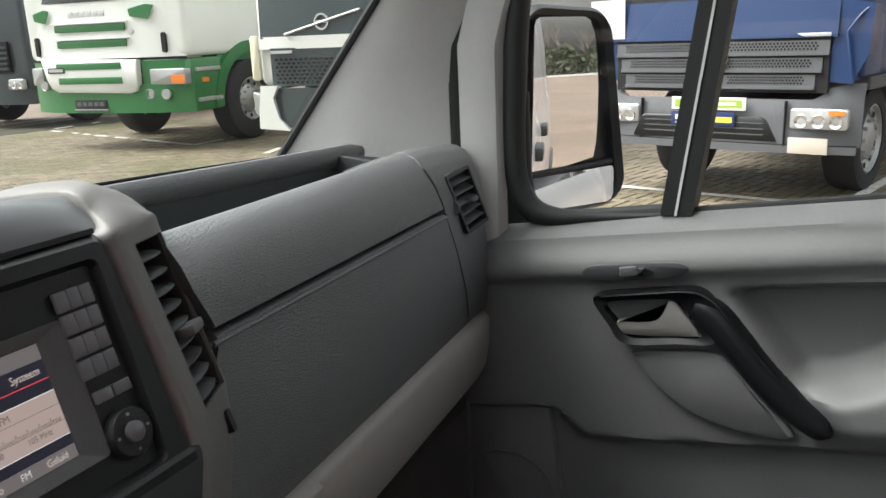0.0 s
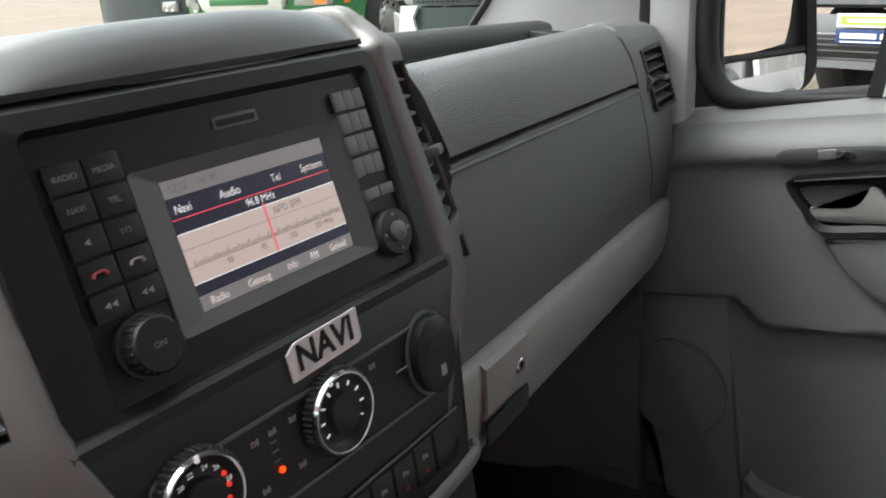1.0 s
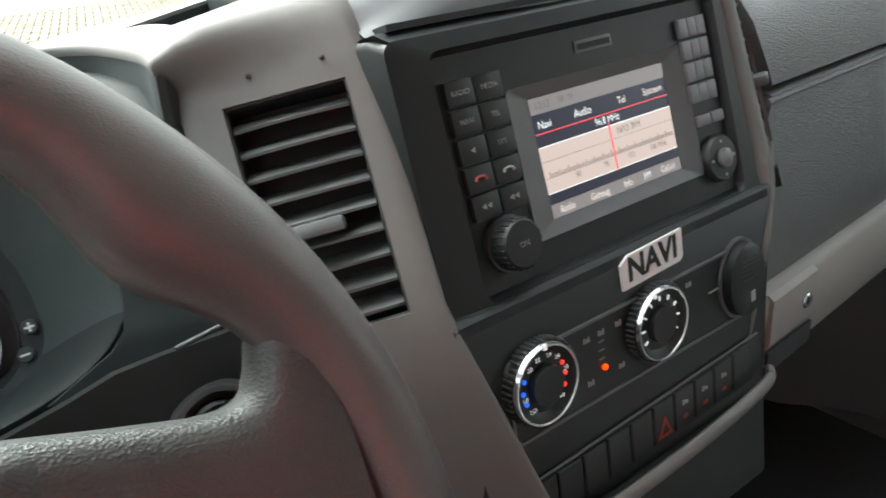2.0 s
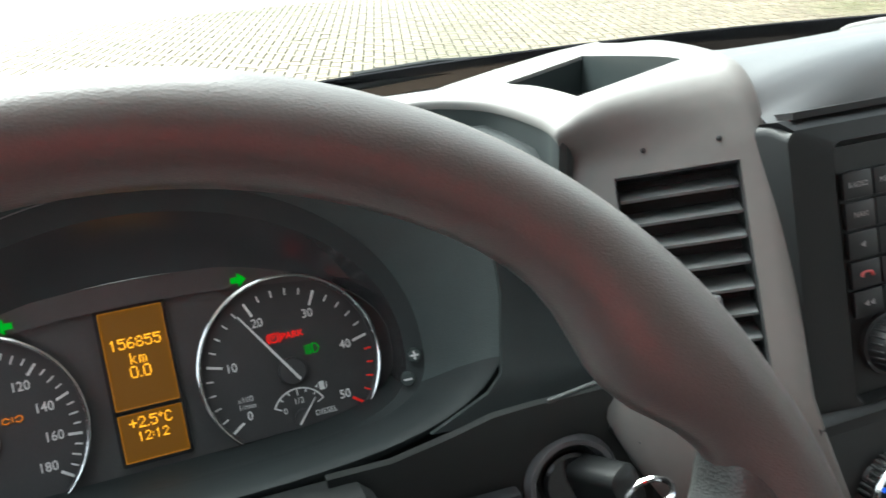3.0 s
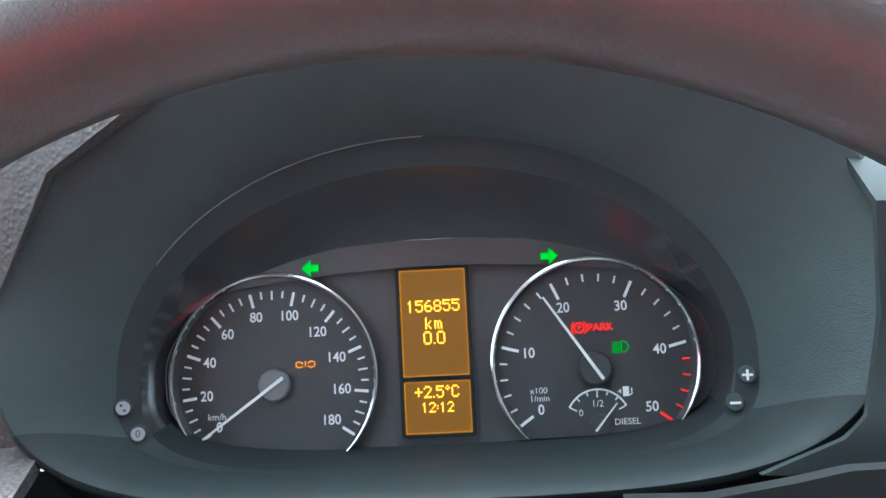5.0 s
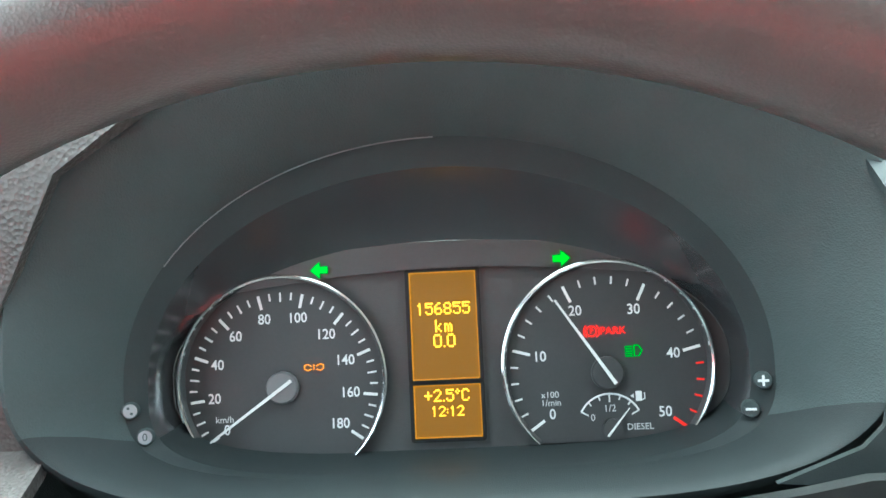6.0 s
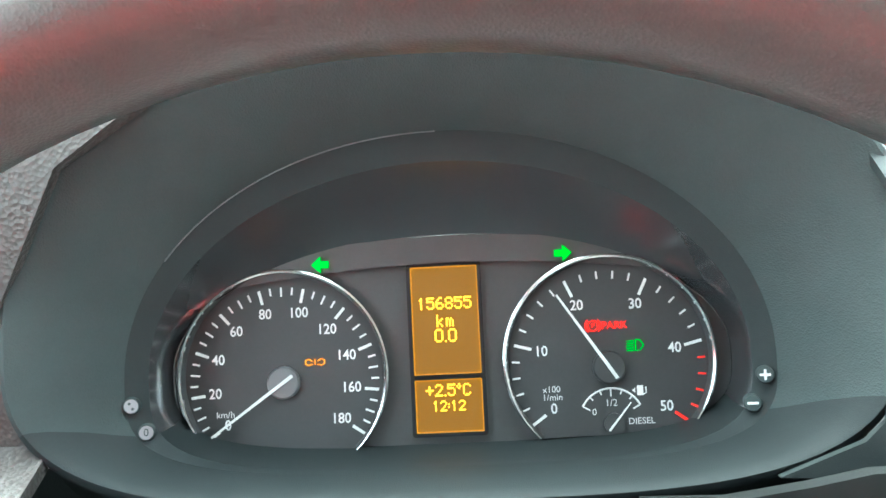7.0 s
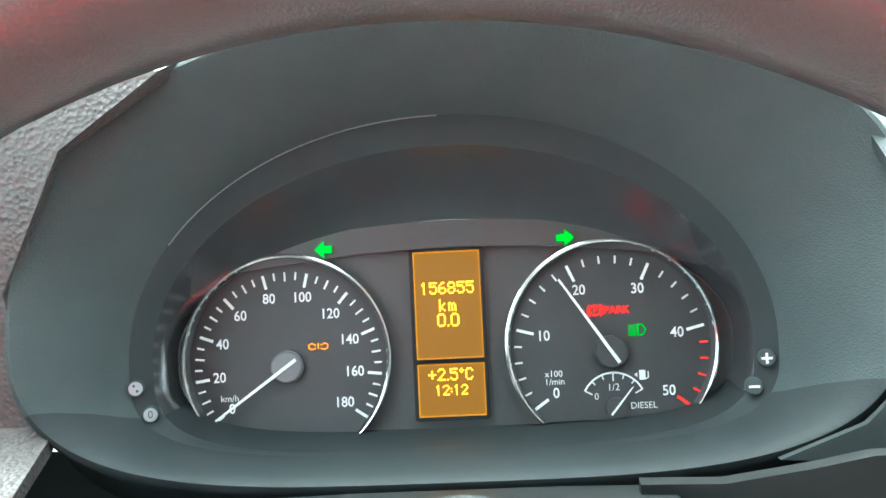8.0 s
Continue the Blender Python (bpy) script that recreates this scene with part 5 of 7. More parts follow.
def build_cluster():
    c = thing("instrument_cluster", "lit instrument cluster with two white-on-black dials and amber displays", "instrument cluster", CLUSTER)
    flat = [(x, y) for x, y, _ in dee(0, 0.1316, 0.0933, -0.0048, 0)]
    part("fascia", prism(flat, -0.008, -0.0035), FASCIA, c, "dark grey plate behind the dials")
    # raised arch over the middle
    n = 40
    up = [(x, 0.0815 + 0.0115 * math.cos(x / 0.118 * math.pi / 2), 0.0006) for x in [-0.112 + 0.224 * i / n for i in range(n + 1)]]
    low = [(x, y - 0.0105 - 0.0022 * math.cos(x / 0.118 * math.pi / 2), 0.0) for x, y, _ in up]
    part("arch", sheet([low, up], 0.002), FASCIA, c)
    s = build_gauge(c, "speedometer", -0.0780, 0.0274, 180, 5, 20, 0, "black speedometer dial, needle at rest", 214.9, -34.2, 0.0484, 0.0034, 0.0382, 0.0333)
    words("km/h", 0.0044, DIAL_MARK, s, -0.1064, 0.0133, -0.0006)
    t = build_gauge(c, "rev_counter", 0.0742, 0.0278, 50, 2, 10, 18.2, "black rev counter dial, needle part way up", 214.9, -36.6, 0.0476, 0.0038, 0.0366, 0.0320, red_from=42)
    words("x100", 0.0042, DIAL_MARK, t, 0.0472, 0.0185, -0.0006)
    words("1/min", 0.0042, DIAL_MARK, t, 0.0475, 0.0148, -0.0006)
    # telltales
    ic = bmesh.new()
    for sgn in (-1, 1):
        add_tube(ic, [(-0.0631 + sgn * x, 0.0364 + y, -0.0003) for x, y in ((0.0012, -0.001), (0.003, -0.0016), (0.0045, -0.0008), (0.0045, 0.0008), (0.003, 0.0014), (0.0012, 0.0004))], 0.0003, 5)
    add_box(ic, -0.0633, -0.0629, 0.0352, 0.0378, -0.0006, 0.0)
    part("coupling_telltale", ic, TELL_AMBER, s, "amber trailer telltale")
    words("PARK", 0.0050, TELL_RED, t, 0.0780, 0.0470, -0.0004, name="park_telltale")
    rk = add_ring(bmesh.new(), circle(0.0681, 0.0472, 0.0026, 24), circle(0.0681, 0.0472, 0.0021, 24), -0.0008, -0.0004)
    for sgn in (-1, 1):
        add_tube(rk, arc_pts(0.0681, 0.0472, 0.0036, 90 - sgn * 40, 90 - sgn * 140, 8, -0.0005), 0.00025, 5)
    part("brake_telltale", rk, TELL_RED, t)
    words("P", 0.0034, TELL_RED, t, 0.0681, 0.0472, -0.0004)
    lp = bmesh.new()
    x, y = 0.0878, 0.0374
    add_tube(lp, [(x - 0.0005, y + 0.0026, -0.0004), (x + 0.0015, y + 0.0024, -0.0004), (x + 0.0032, y, -0.0004), (x + 0.0015, y - 0.0024, -0.0004), (x - 0.0005, y - 0.0026, -0.0004), (x - 0.0005, y + 0.0026, -0.0004)], 0.0003, 5)
    for q in range(5):
        add_box(lp, x - 0.0048, x - 0.0014, y + 0.0020 - q * 0.0011 - 0.0002, y + 0.0020 - q * 0.0011 + 0.0002, -0.0007, -0.0003)
    part("lamp_telltale", lp, TELL_GREEN, t)
    # fuel gauge
    fx, fy = 0.0745, 0.0030
    fg = bmesh.new()
    add_tube(fg, arc_pts(fx, fy, 0.0150, 152, 28, 24, -0.0006), 0.00045, 6)
    for a in (152, 131, 110, 90, 70, 49, 28):
        add_mark(fg, fx, fy, a, 0.0112 if a in (152, 90, 28) else 0.0128, 0.0150, 0.00035, -0.0005)
    part("fuel_scale", fg, DIAL_MARK, t, smooth=0)
    words("0", 0.0044, DIAL_MARK, t, fx - 0.0080, fy + 0.0042, -0.0006)
    words("1/2", 0.0046, DIAL_MARK, t, fx, fy + 0.0082, -0.0006)
    words("DIESEL", 0.0042, DIAL_MARK, t, fx + 0.0135, fy - 0.0006, -0.0006)
    part("fuel_hub", lathe([(0.0048, -0.001), (0.0048, 0.0008), (0, 0.001)], 30, fx + 0.0008, fy - 0.0012, close=False), FACE, t)
    part("fuel_needle", prism([(-0.004, -0.0005), (0.0125, -0.0002), (0.0125, 0.0002), (-0.004, 0.0005)], 0.0010, 0.0016), DIAL_MARK, t, m=Matrix.Translation((fx + 0.0008, fy - 0.0012, 0)) @ Matrix.Rotation(radians(50), 4, "Z"))
    pump = add_box(bmesh.new(), fx + 0.0122, fx + 0.0150, fy + 0.0112, fy + 0.0157, -0.0008, -0.0004)
    add_tube(pump, [(fx + 0.0150, fy + 0.0117, -0.0005), (fx + 0.0163, fy + 0.0122, -0.0005), (fx + 0.0163, fy + 0.0150, -0.0005)], 0.0003, 5)
    add_prism(pump, [(fx + 0.0098, fy + 0.0136), (fx + 0.0113, fy + 0.0126), (fx + 0.0113, fy + 0.0146)], -0.0008, -0.0004)
    part("pump_mark", pump, DIAL_MARK, t, smooth=0)
    # amber displays
    for name, v0, v1 in (("trip_display", 0.0276, 0.0788), ("clock_display", 0.0006, 0.0256)):
        d = part(name, box(-0.0167, 0.0153, v0, v1, -0.0045, -0.0024), AMBER_BACK, c, "amber backlit display")
        part("display_frame", add_ring(bmesh.new(), rounded(-0.0184, v0 - 0.0017, 0.0170, v1 + 0.0017, 0.0018), rounded(-0.0165, v0 + 0.0002, 0.0151, v1 - 0.0002, 0.0003), -0.004, -0.0010), SMOOTH, d)
        part("display_lip", add_ring(bmesh.new(), rounded(-0.0167, v0, 0.0153, v1, 0.0004), rounded(-0.0160, v0 + 0.0007, 0.0146, v1 - 0.0007, 0.0002), -0.0024, -0.0019), AMBER_LIP, d)
        rows = (("156855", 0.00073, 0.0612), ("km", 0.00073, 0.0530), ("0.0", 0.00080, 0.0460)) if v0 > 0.01 else (("+2.5\u00b0C", 0.00073, 0.0204), ("12:12", 0.00062, 0.0131))
        for text, dot, y in rows:
            dot_text(text, dot, AMBER_TEXT, d, -0.0009, y, -0.0018)
    # turn lamps
    for sgn, x in ((-1, -0.0583), (1, 0.0556)):
        ar = add_prism(bmesh.new(), [(x + sgn * a, b) for a, b in ((0.0042, 0.0818), (-0.0002, 0.0857), (-0.0002, 0.0779))[::sgn]], 0.0030, 0.0042)
        add_box(ar, x - sgn * 0.0040, x - sgn * 0.0002, 0.0802, 0.0834, 0.0030, 0.0042)
        part("turn_arrow", ar, TELL_GREEN, c, "lit green turn arrow", smooth=0)


build_cluster()


# ---- steering wheel ----
HUB = material("grained_hub_skin", (0.045, 0.048, 0.047), 0.42, spec=0.6, grain=0.45, grain_scale=1100, tint=0.15)


def build_wheel():
    w = thing("steering_wheel", "black grained four-spoke van steering wheel", "steering wheel", plane_frame(0.0048, -0.292, 1.304, 23.6))
    n, k = 120, 18
    rows = []
    for i in range(n):
        a = 2 * math.pi * i / n
        d = math.degrees(a) % 360
        # thumb swells beside the upper spokes
        sw = sum(math.exp(-((((d - c + 180) % 360) - 180) / wd) ** 2) for c, wd in ((36, 9.0), (141, 11.0)))
        r_out, r_in = 0.1877, 0.1602 - 0.0120 * sw
        rc, rr, rh = (r_out + r_in) / 2, (r_out - r_in) / 2, 0.0155 + 0.002 * sw
        row = []
        for j in range(k):
            t = 2 * math.pi * j / k
            row.append(((rc + rr * math.cos(t)) * math.cos(a), (rc + rr * math.cos(t)) * math.sin(a), rh * math.sin(t)))
        rows.append(row)
    rows.append(rows[0])
    bm = bmesh.new()
    add_sheet(bm, rows, loop=True)
    bmesh.ops.remove_doubles(bm, verts=bm.verts, dist=1e-6)
    part("rim", bm, LEATHER, w, "thick black grained rim")
    # hub pad, domed towards the driver; its upper edge runs on into the spokes
    stops = ((0.0, 0.0768), (0.0324, 0.0746), (0.0488, 0.0717), (0.0793, 0.0631), (0.1093, 0.0534), (0.1280, 0.0480), (0.1350, 0.0470), (0.1400, 0.0478), (0.1435, 0.0510), (0.1465, 0.0575), (0.1490, 0.0655), (0.160, 0.080))

    def crown(u):
        return float(np.interp(abs(u), [p[0] for p in stops], [p[1] for p in stops]))
    pad = []
    for i in range(41):
        u = -0.101 + 0.202 * i / 40
        hi, lo = crown(u) - 0.0012, -0.092 + 3.2 * u * u
        side = max(0.0, 1 - abs(u / 0.1012) ** 16) ** 0.5
        pad.append([(u, (hi + lo) / 2 + (hi - lo) / 2 * math.sin(math.pi / 2 * q), -0.018 + 0.024 * side * max(0.0, 1 - abs(q) ** 7) ** 0.5) for q in [2 * j / 28 - 1 for j in range(29)]])
    part("hub_pad", sheet(pad, 0.02), HUB, w, "domed airbag cover")
    for sx in (-1, 1):
        rows = []
        for i in range(33):
            s = i / 32
            u = 0.080 + 0.081 * s
            top, bot = crown(u), 0.002 + 0.006 * s - 0.035 * max(0, (s - 0.70) / 0.3) ** 2.2
            w0 = -0.0085 + 0.0080 * smoothstep(0.3, 1.0, s)
            rows.append([(sx * u, (top + bot) / 2 + (top - bot) / 2 * math.copysign(abs(math.cos(a)) ** 0.5, math.cos(a)), w0 + 0.0125 * math.copysign(abs(math.sin(a)) ** 0.7, math.sin(a))) for a in [2 * math.pi * j / 24 for j in range(24)]])
        part("spoke", sheet(rows, loop=True), HUB, w)
        part("lower_spoke", tube([(sx * 0.05, -0.07, -0.012), (sx * 0.085, -0.11, -0.008), (sx * 0.115, -0.145, 0.0)], 0.014, 10, flat=1.6), LEATHER, w)
    part("column", lathe([(0.040, -0.17), (0.045, -0.03), (0.03, -0.012)], 32), DARK, w)
    return w


build_wheel()


# ---- passenger door ----
def door_x(y, z):
    """Depth of the lining: a rolled sill, a shelf for the switch, the hollow behind the pull and a flat lower field."""
    s = belt(y) - z
    x = 1.315 - 0.034 * smoothstep(0.0, 0.020, s) - 0.020 * smoothstep(0.018, 0.060, s) + 0.012 * smoothstep(0.066, 0.082, s)
    # shelf turns down and inwards behind the grip, then opens into the hollow
    q = -y - 0.40 + 0.75 * (z - 1.15)
    ledge = 0.240 - 0.045 * smoothstep(0.05, 0.24, q)
    x += 0.045 * smoothstep(0.0, 0.035, q) * smoothstep(0.092, 0.110, s) * (1 - smoothstep(ledge - 0.035, ledge + 0.004, s))
    x -= 0.030 * smoothstep(0.0, 0.05, q) * smoothstep(ledge - 0.030, ledge + 0.008, s) * (1 - smoothstep(0.270, 0.316, s))
    # lower field set back under a stepped line
    line = 0.278 + 0.044 * smoothstep(0.150, 0.212, -y)
    x += 0.020 * smoothstep(line - 0.012, line + 0.004, s)
    return x


def front_edge(z):
    return -0.030 + 0.040 * smoothstep(1.16, 0.96, z) - 0.14 * smoothstep(0.84, 0.55, z)


DOOR_SIDE = Matrix(((0, 0, -1, 1.27), (-1, 0, 0, 0), (0, 1, 0, 0), (0, 0, 0, 1)))


def spline2(pts, n=5):
    return [(p.x, p.y) for p in smooth_path([(a, b, 0) for a, b in pts], n)]


def even(pts, n=72):
    """A closed smooth outline through pts, run anticlockwise, as n even steps from its first point."""
    q = [Vector((a, b, 0)) for a, b in pts]
    line = []
    for i in range(len(q)):
        p0, p1, p2, p3 = q[i - 1], q[i], q[(i + 1) % len(q)], q[(i + 2) % len(q)]
        for k in range(8):
            t = k / 8
            line.append(0.5 * (2 * p1 + (p2 - p0) * t + (2 * p0 - 5 * p1 + 4 * p2 - p3) * t * t + (3 * p1 - p0 - 3 * p2 + p3) * t ** 3))
    line.append(line[0])
    run = [0.0]
    for a, b in zip(line, line[1:]):
        run.append(run[-1] + (b - a).length)
    out, j = [], 0
    for i in range(n):
        want = run[-1] * i / n
        while run[j + 1] < want:
            j += 1
        f = (want - run[j]) / max(1e-9, run[j + 1] - run[j])
        p = line[j].lerp(line[j + 1], f)
        out.append((p.x, p.y))
    return out[:1] + out[:0:-1]


DIVIDER_STRIP = plain("pale_strip", (0.62, 0.63, 0.63), 0.4)


def build_door():
    d = thing("passenger_door", "closed passenger door with mid-grey lining and a pull handle", "door")
    rows = []
    for i in range(110):
        h = i / 109
        row = []
        for j in range(120):
            s = j / 119
            z0 = 0.58 + h * (1.26 - 0.58)
            y = front_edge(z0) + s ** 1.15 * (-1.03 - front_edge(z0))
            z = 0.58 + h * (belt(y) - 0.58)
            row.append((door_x(y, z), y, z))
        rows.append(row)
    part("lining", sheet(rows, 0.02), GREY, d, "mid-grey grained door lining")
    m = DOOR_SIDE
    # window switch on its plate
    p = spline2([(0.205, 1.190), (0.216, 1.199), (0.250, 1.2045), (0.320, 1.2125), (0.341, 1.2105), (0.343, 1.203), (0.320, 1.191), (0.240, 1.181), (0.214, 1.180), (0.205, 1.190)], 4)[:-1]
    sp = part("switch_plate", prism(p[::-1], -0.004, 0.0115, 0.001), KEY_DARK, d, "long oval dark switch plate", m=m @ pose(0, -0.005, 0))
    part("switch_recess", prism(circle(0.278, 1.1975, 0.024, 32, 0.0065), 0.0110, 0.0119), SMOOTH, sp)
    part("window_switch", box(-0.011, 0.011, -0.006, 0.006, -0.003, 0.006, bevel=0.002), BEZEL, sp, "silver-edged window switch", m=pose(0.268, 1.198, 0.013, 0, 12, 8))
    part("switch_tip", box(-0.005, 0.005, -0.005, 0.005, -0.003, 0.005, bevel=0.002), CHROME, sp, m=pose(0.285, 1.199, 0.0125, 0, -10, 8))
    # pull handle: the lever's surround and the black arm that sweeps down the door
    ring = even([(0.223, 1.147), (0.233, 1.158), (0.298, 1.169), (0.344, 1.176), (0.366, 1.173), (0.382, 1.155), (0.388, 1.128), (0.378, 1.106), (0.336, 1.101), (0.266, 1.093), (0.243, 1.118)])
    hole = even([(0.236, 1.140), (0.248, 1.149), (0.300, 1.157), (0.328, 1.159), (0.342, 1.150), (0.354, 1.132), (0.364, 1.116), (0.358, 1.110), (0.320, 1.106), (0.272, 1.101), (0.250, 1.122)])
    grip = part("pull_handle", add_ring(bmesh.new(), ring, hole, -0.030, 0.018, z_in=0.013), BLACK_TRIM, d, "black swept pull handle", m=m)
    line = smooth_path([(0.352, 1.150, 0), (0.378, 1.138, 0), (0.405, 1.108, 0), (0.440, 1.066, 0), (0.478, 1.030, 0), (0.510, 1.008, 0), (0.524, 1.002, 0)], 6)
    rows = []
    for i, p in enumerate(line):
        s = i / (len(line) - 1)
        t = (line[min(i + 1, len(line) - 1)] - line[max(i - 1, 0)]).normalized()
        q = Vector((-t.y, t.x, 0))
        half = 0.0225 * (1 - 0.25 * s) * (1 - max(0, (s - 0.8) / 0.2) ** 2 * 0.75) * (0.75 + 0.25 * min(1, s / 0.12))
        high = 0.019 + 0.006 * math.sin(math.pi * min(1, s * 1.05))
        rows.append([p + q * half * math.cos(math.pi * k / 10) + Vector((0, 0, -0.012 + high * 1.55 * math.sin(math.pi * k / 10) ** 0.4)) for k in range(11)])
    part("arm", sheet(rows), BLACK_TRIM, grip)
    part("handle_welt", tube([(a, b, 0.0185) for a, b in spline2([(0.233, 1.1555), (0.298, 1.1665), (0.344, 1.1730), (0.367, 1.1690), (0.387, 1.153), (0.416, 1.116), (0.458, 1.069)], 5)], 0.0022, 8), GLOSSY, grip)
    part("lever_cup", prism(hole, -0.010, -0.004), RUBBER, grip)
    lever = even([(0.254, 1.119), (0.258, 1.1225), (0.299, 1.1275), (0.312, 1.138), (0.320, 1.1545), (0.329, 1.1555), (0.338, 1.146), (0.360, 1.116), (0.355, 1.1115), (0.262, 1.1045)])
    part("lever", prism(lever, -0.006, 0.013, 0.0015), KEY_LIGHT_GREY, grip, "grey release lever")
    flap = spline2([(0.273, 1.076), (0.300, 1.082), (0.377, 1.090), (0.400, 1.078), (0.440, 1.034), (0.481, 0.990), (0.430, 0.984), (0.358, 1.000), (0.305, 1.036), (0.273, 1.076)], 4)[:-1]
    part("grip_flap", prism(flap[::-1], -0.012, 0.009, 0.004), GREY, d, "smooth grey panel under the pull", m=m)
    # speaker field and pocket
    step = [(0.07, 0.60), (0.196, 0.60), (0.1865, 0.676), (0.1675, 0.823), (0.1515, 0.962), (0.147, 0.967), (0.002, 0.947), (-0.006, 0.94), (-0.006, 0.80), (0.05, 0.70)]
    st = part("speaker_panel", prism(step, -0.040, -0.0135, 0.004), GREY, d, "flat raised speaker panel", m=m)
    part("speaker_rim", add_ring(bmesh.new(), circle(0.078, 0.801, 0.0805, 64, 0.082), circle(0.078, 0.801, 0.0775, 64, 0.0790), -0.0155, -0.0112), GREY, st)
    rim = spline2([(0.199, 0.690), (0.215, 0.674), (0.245, 0.666), (0.290, 0.668), (0.345, 0.690), (0.45, 0.71), (0.70, 0.72), (0.98, 0.72)], 6)
    pk = sheet([[(a, b, w) for a, b in rim] for w in (-0.02, 0.012)] + [[(a, b - 0.10, 0.016) for a, b in rim], [(a, 0.585, 0.010) for a, b in rim]], 0.006)
    part("pocket", pk, GREY, d, "moulded door pocket", m=m)
    part("pocket_lip", tube([(a, b, 0.012) for a, b in rim], 0.0045, 8), GREY, d, m=m)
    # window: rubber channels, divider and pane
    part("sill_seal", tube([(1.320, y, belt(y) + 0.001) for y in [-0.10 - 0.9 * i / 20 for i in range(21)]], 0.005, 8), RUBBER, d)
    front = [(1.316, -0.300, belt(-0.30) - 0.004), (1.316, -0.20, belt(-0.20) + 0.001), (1.316, -0.135, 1.2475), (1.316, -0.104, 1.268), (1.316, -0.090, 1.32), (1.316, -0.092, 1.45), (1.316, -0.105, 1.58), (1.316, -0.15, 1.72), (1.316, -0.26, 1.90)]
    path = smooth_path(front, 6)
    part("front_channel", tube(path, [0.005 + 0.0125 * smoothstep(0, 16, i) for i in range(len(path))], 10), RUBBER, d, "black rubber window channel")
    upright = [p for p in path if p.y > -0.112 and p.z > 1.26]
    part("frame_front", sheet([[(1.322, p.y + a, p.z) for a in (0.0, 0.045)] for p in [Vector((0, -0.095, 1.215))] + upright], 0.006), RUBBER, d, "black front window frame")
    part("corner_seal", tube(smooth_path([(1.325, -0.100, 1.42), (1.325, -0.103, 1.30), (1.325, -0.118, 1.256), (1.325, -0.155, 1.246), (1.325, -0.30, 1.262)], 6), 0.009, 10), RUBBER, d)
    part("frame_top", tube([(1.318, -0.26, 1.90), (1.318, -0.5, 1.93), (1.318, -0.98, 1.93)], 0.02, 10), RUBBER, d)
    z0 = belt(-0.33) - 0.004
    bm = sheet([[(1.320 + a, -0.3175 - 0.100 * h + b, z0 + h * 0.68) for a, b in ((-0.013, -0.021), (-0.013, 0.020), (0.012, 0.023), (0.012, -0.024))] for h in (0, 1)], loop=True)
    part("divider_bar", bm, RUBBER, d, "black upright window divider")
    part("divider_strip", sheet([[(1.3062 + a, -0.3175 - 0.100 * h + b, z0 + h * 0.68) for a, b in ((-0.001, -0.0016), (-0.001, 0.0016), (0.0008, 0.0016), (0.0008, -0.0016))] for h in (0, 1)], loop=True), DIVIDER_STRIP, d, "bright strip on the divider")
    gl = part("pane", box(1.324, 1.327, -0.98, -0.10, 1.225, 1.94), WINDOW, d, "clear side window")
    gl.visible_shadow = False
    return d


BLACK_TRIM = material("matt_black_trim", (0.007, 0.008, 0.009), 0.40, spec=0.35, grain=0.1, grain_scale=2000)
KEY_LIGHT_GREY = material("satin_lever_grey", (0.20, 0.195, 0.185), 0.4, metal=0.2, tint=0.05)
build_door()


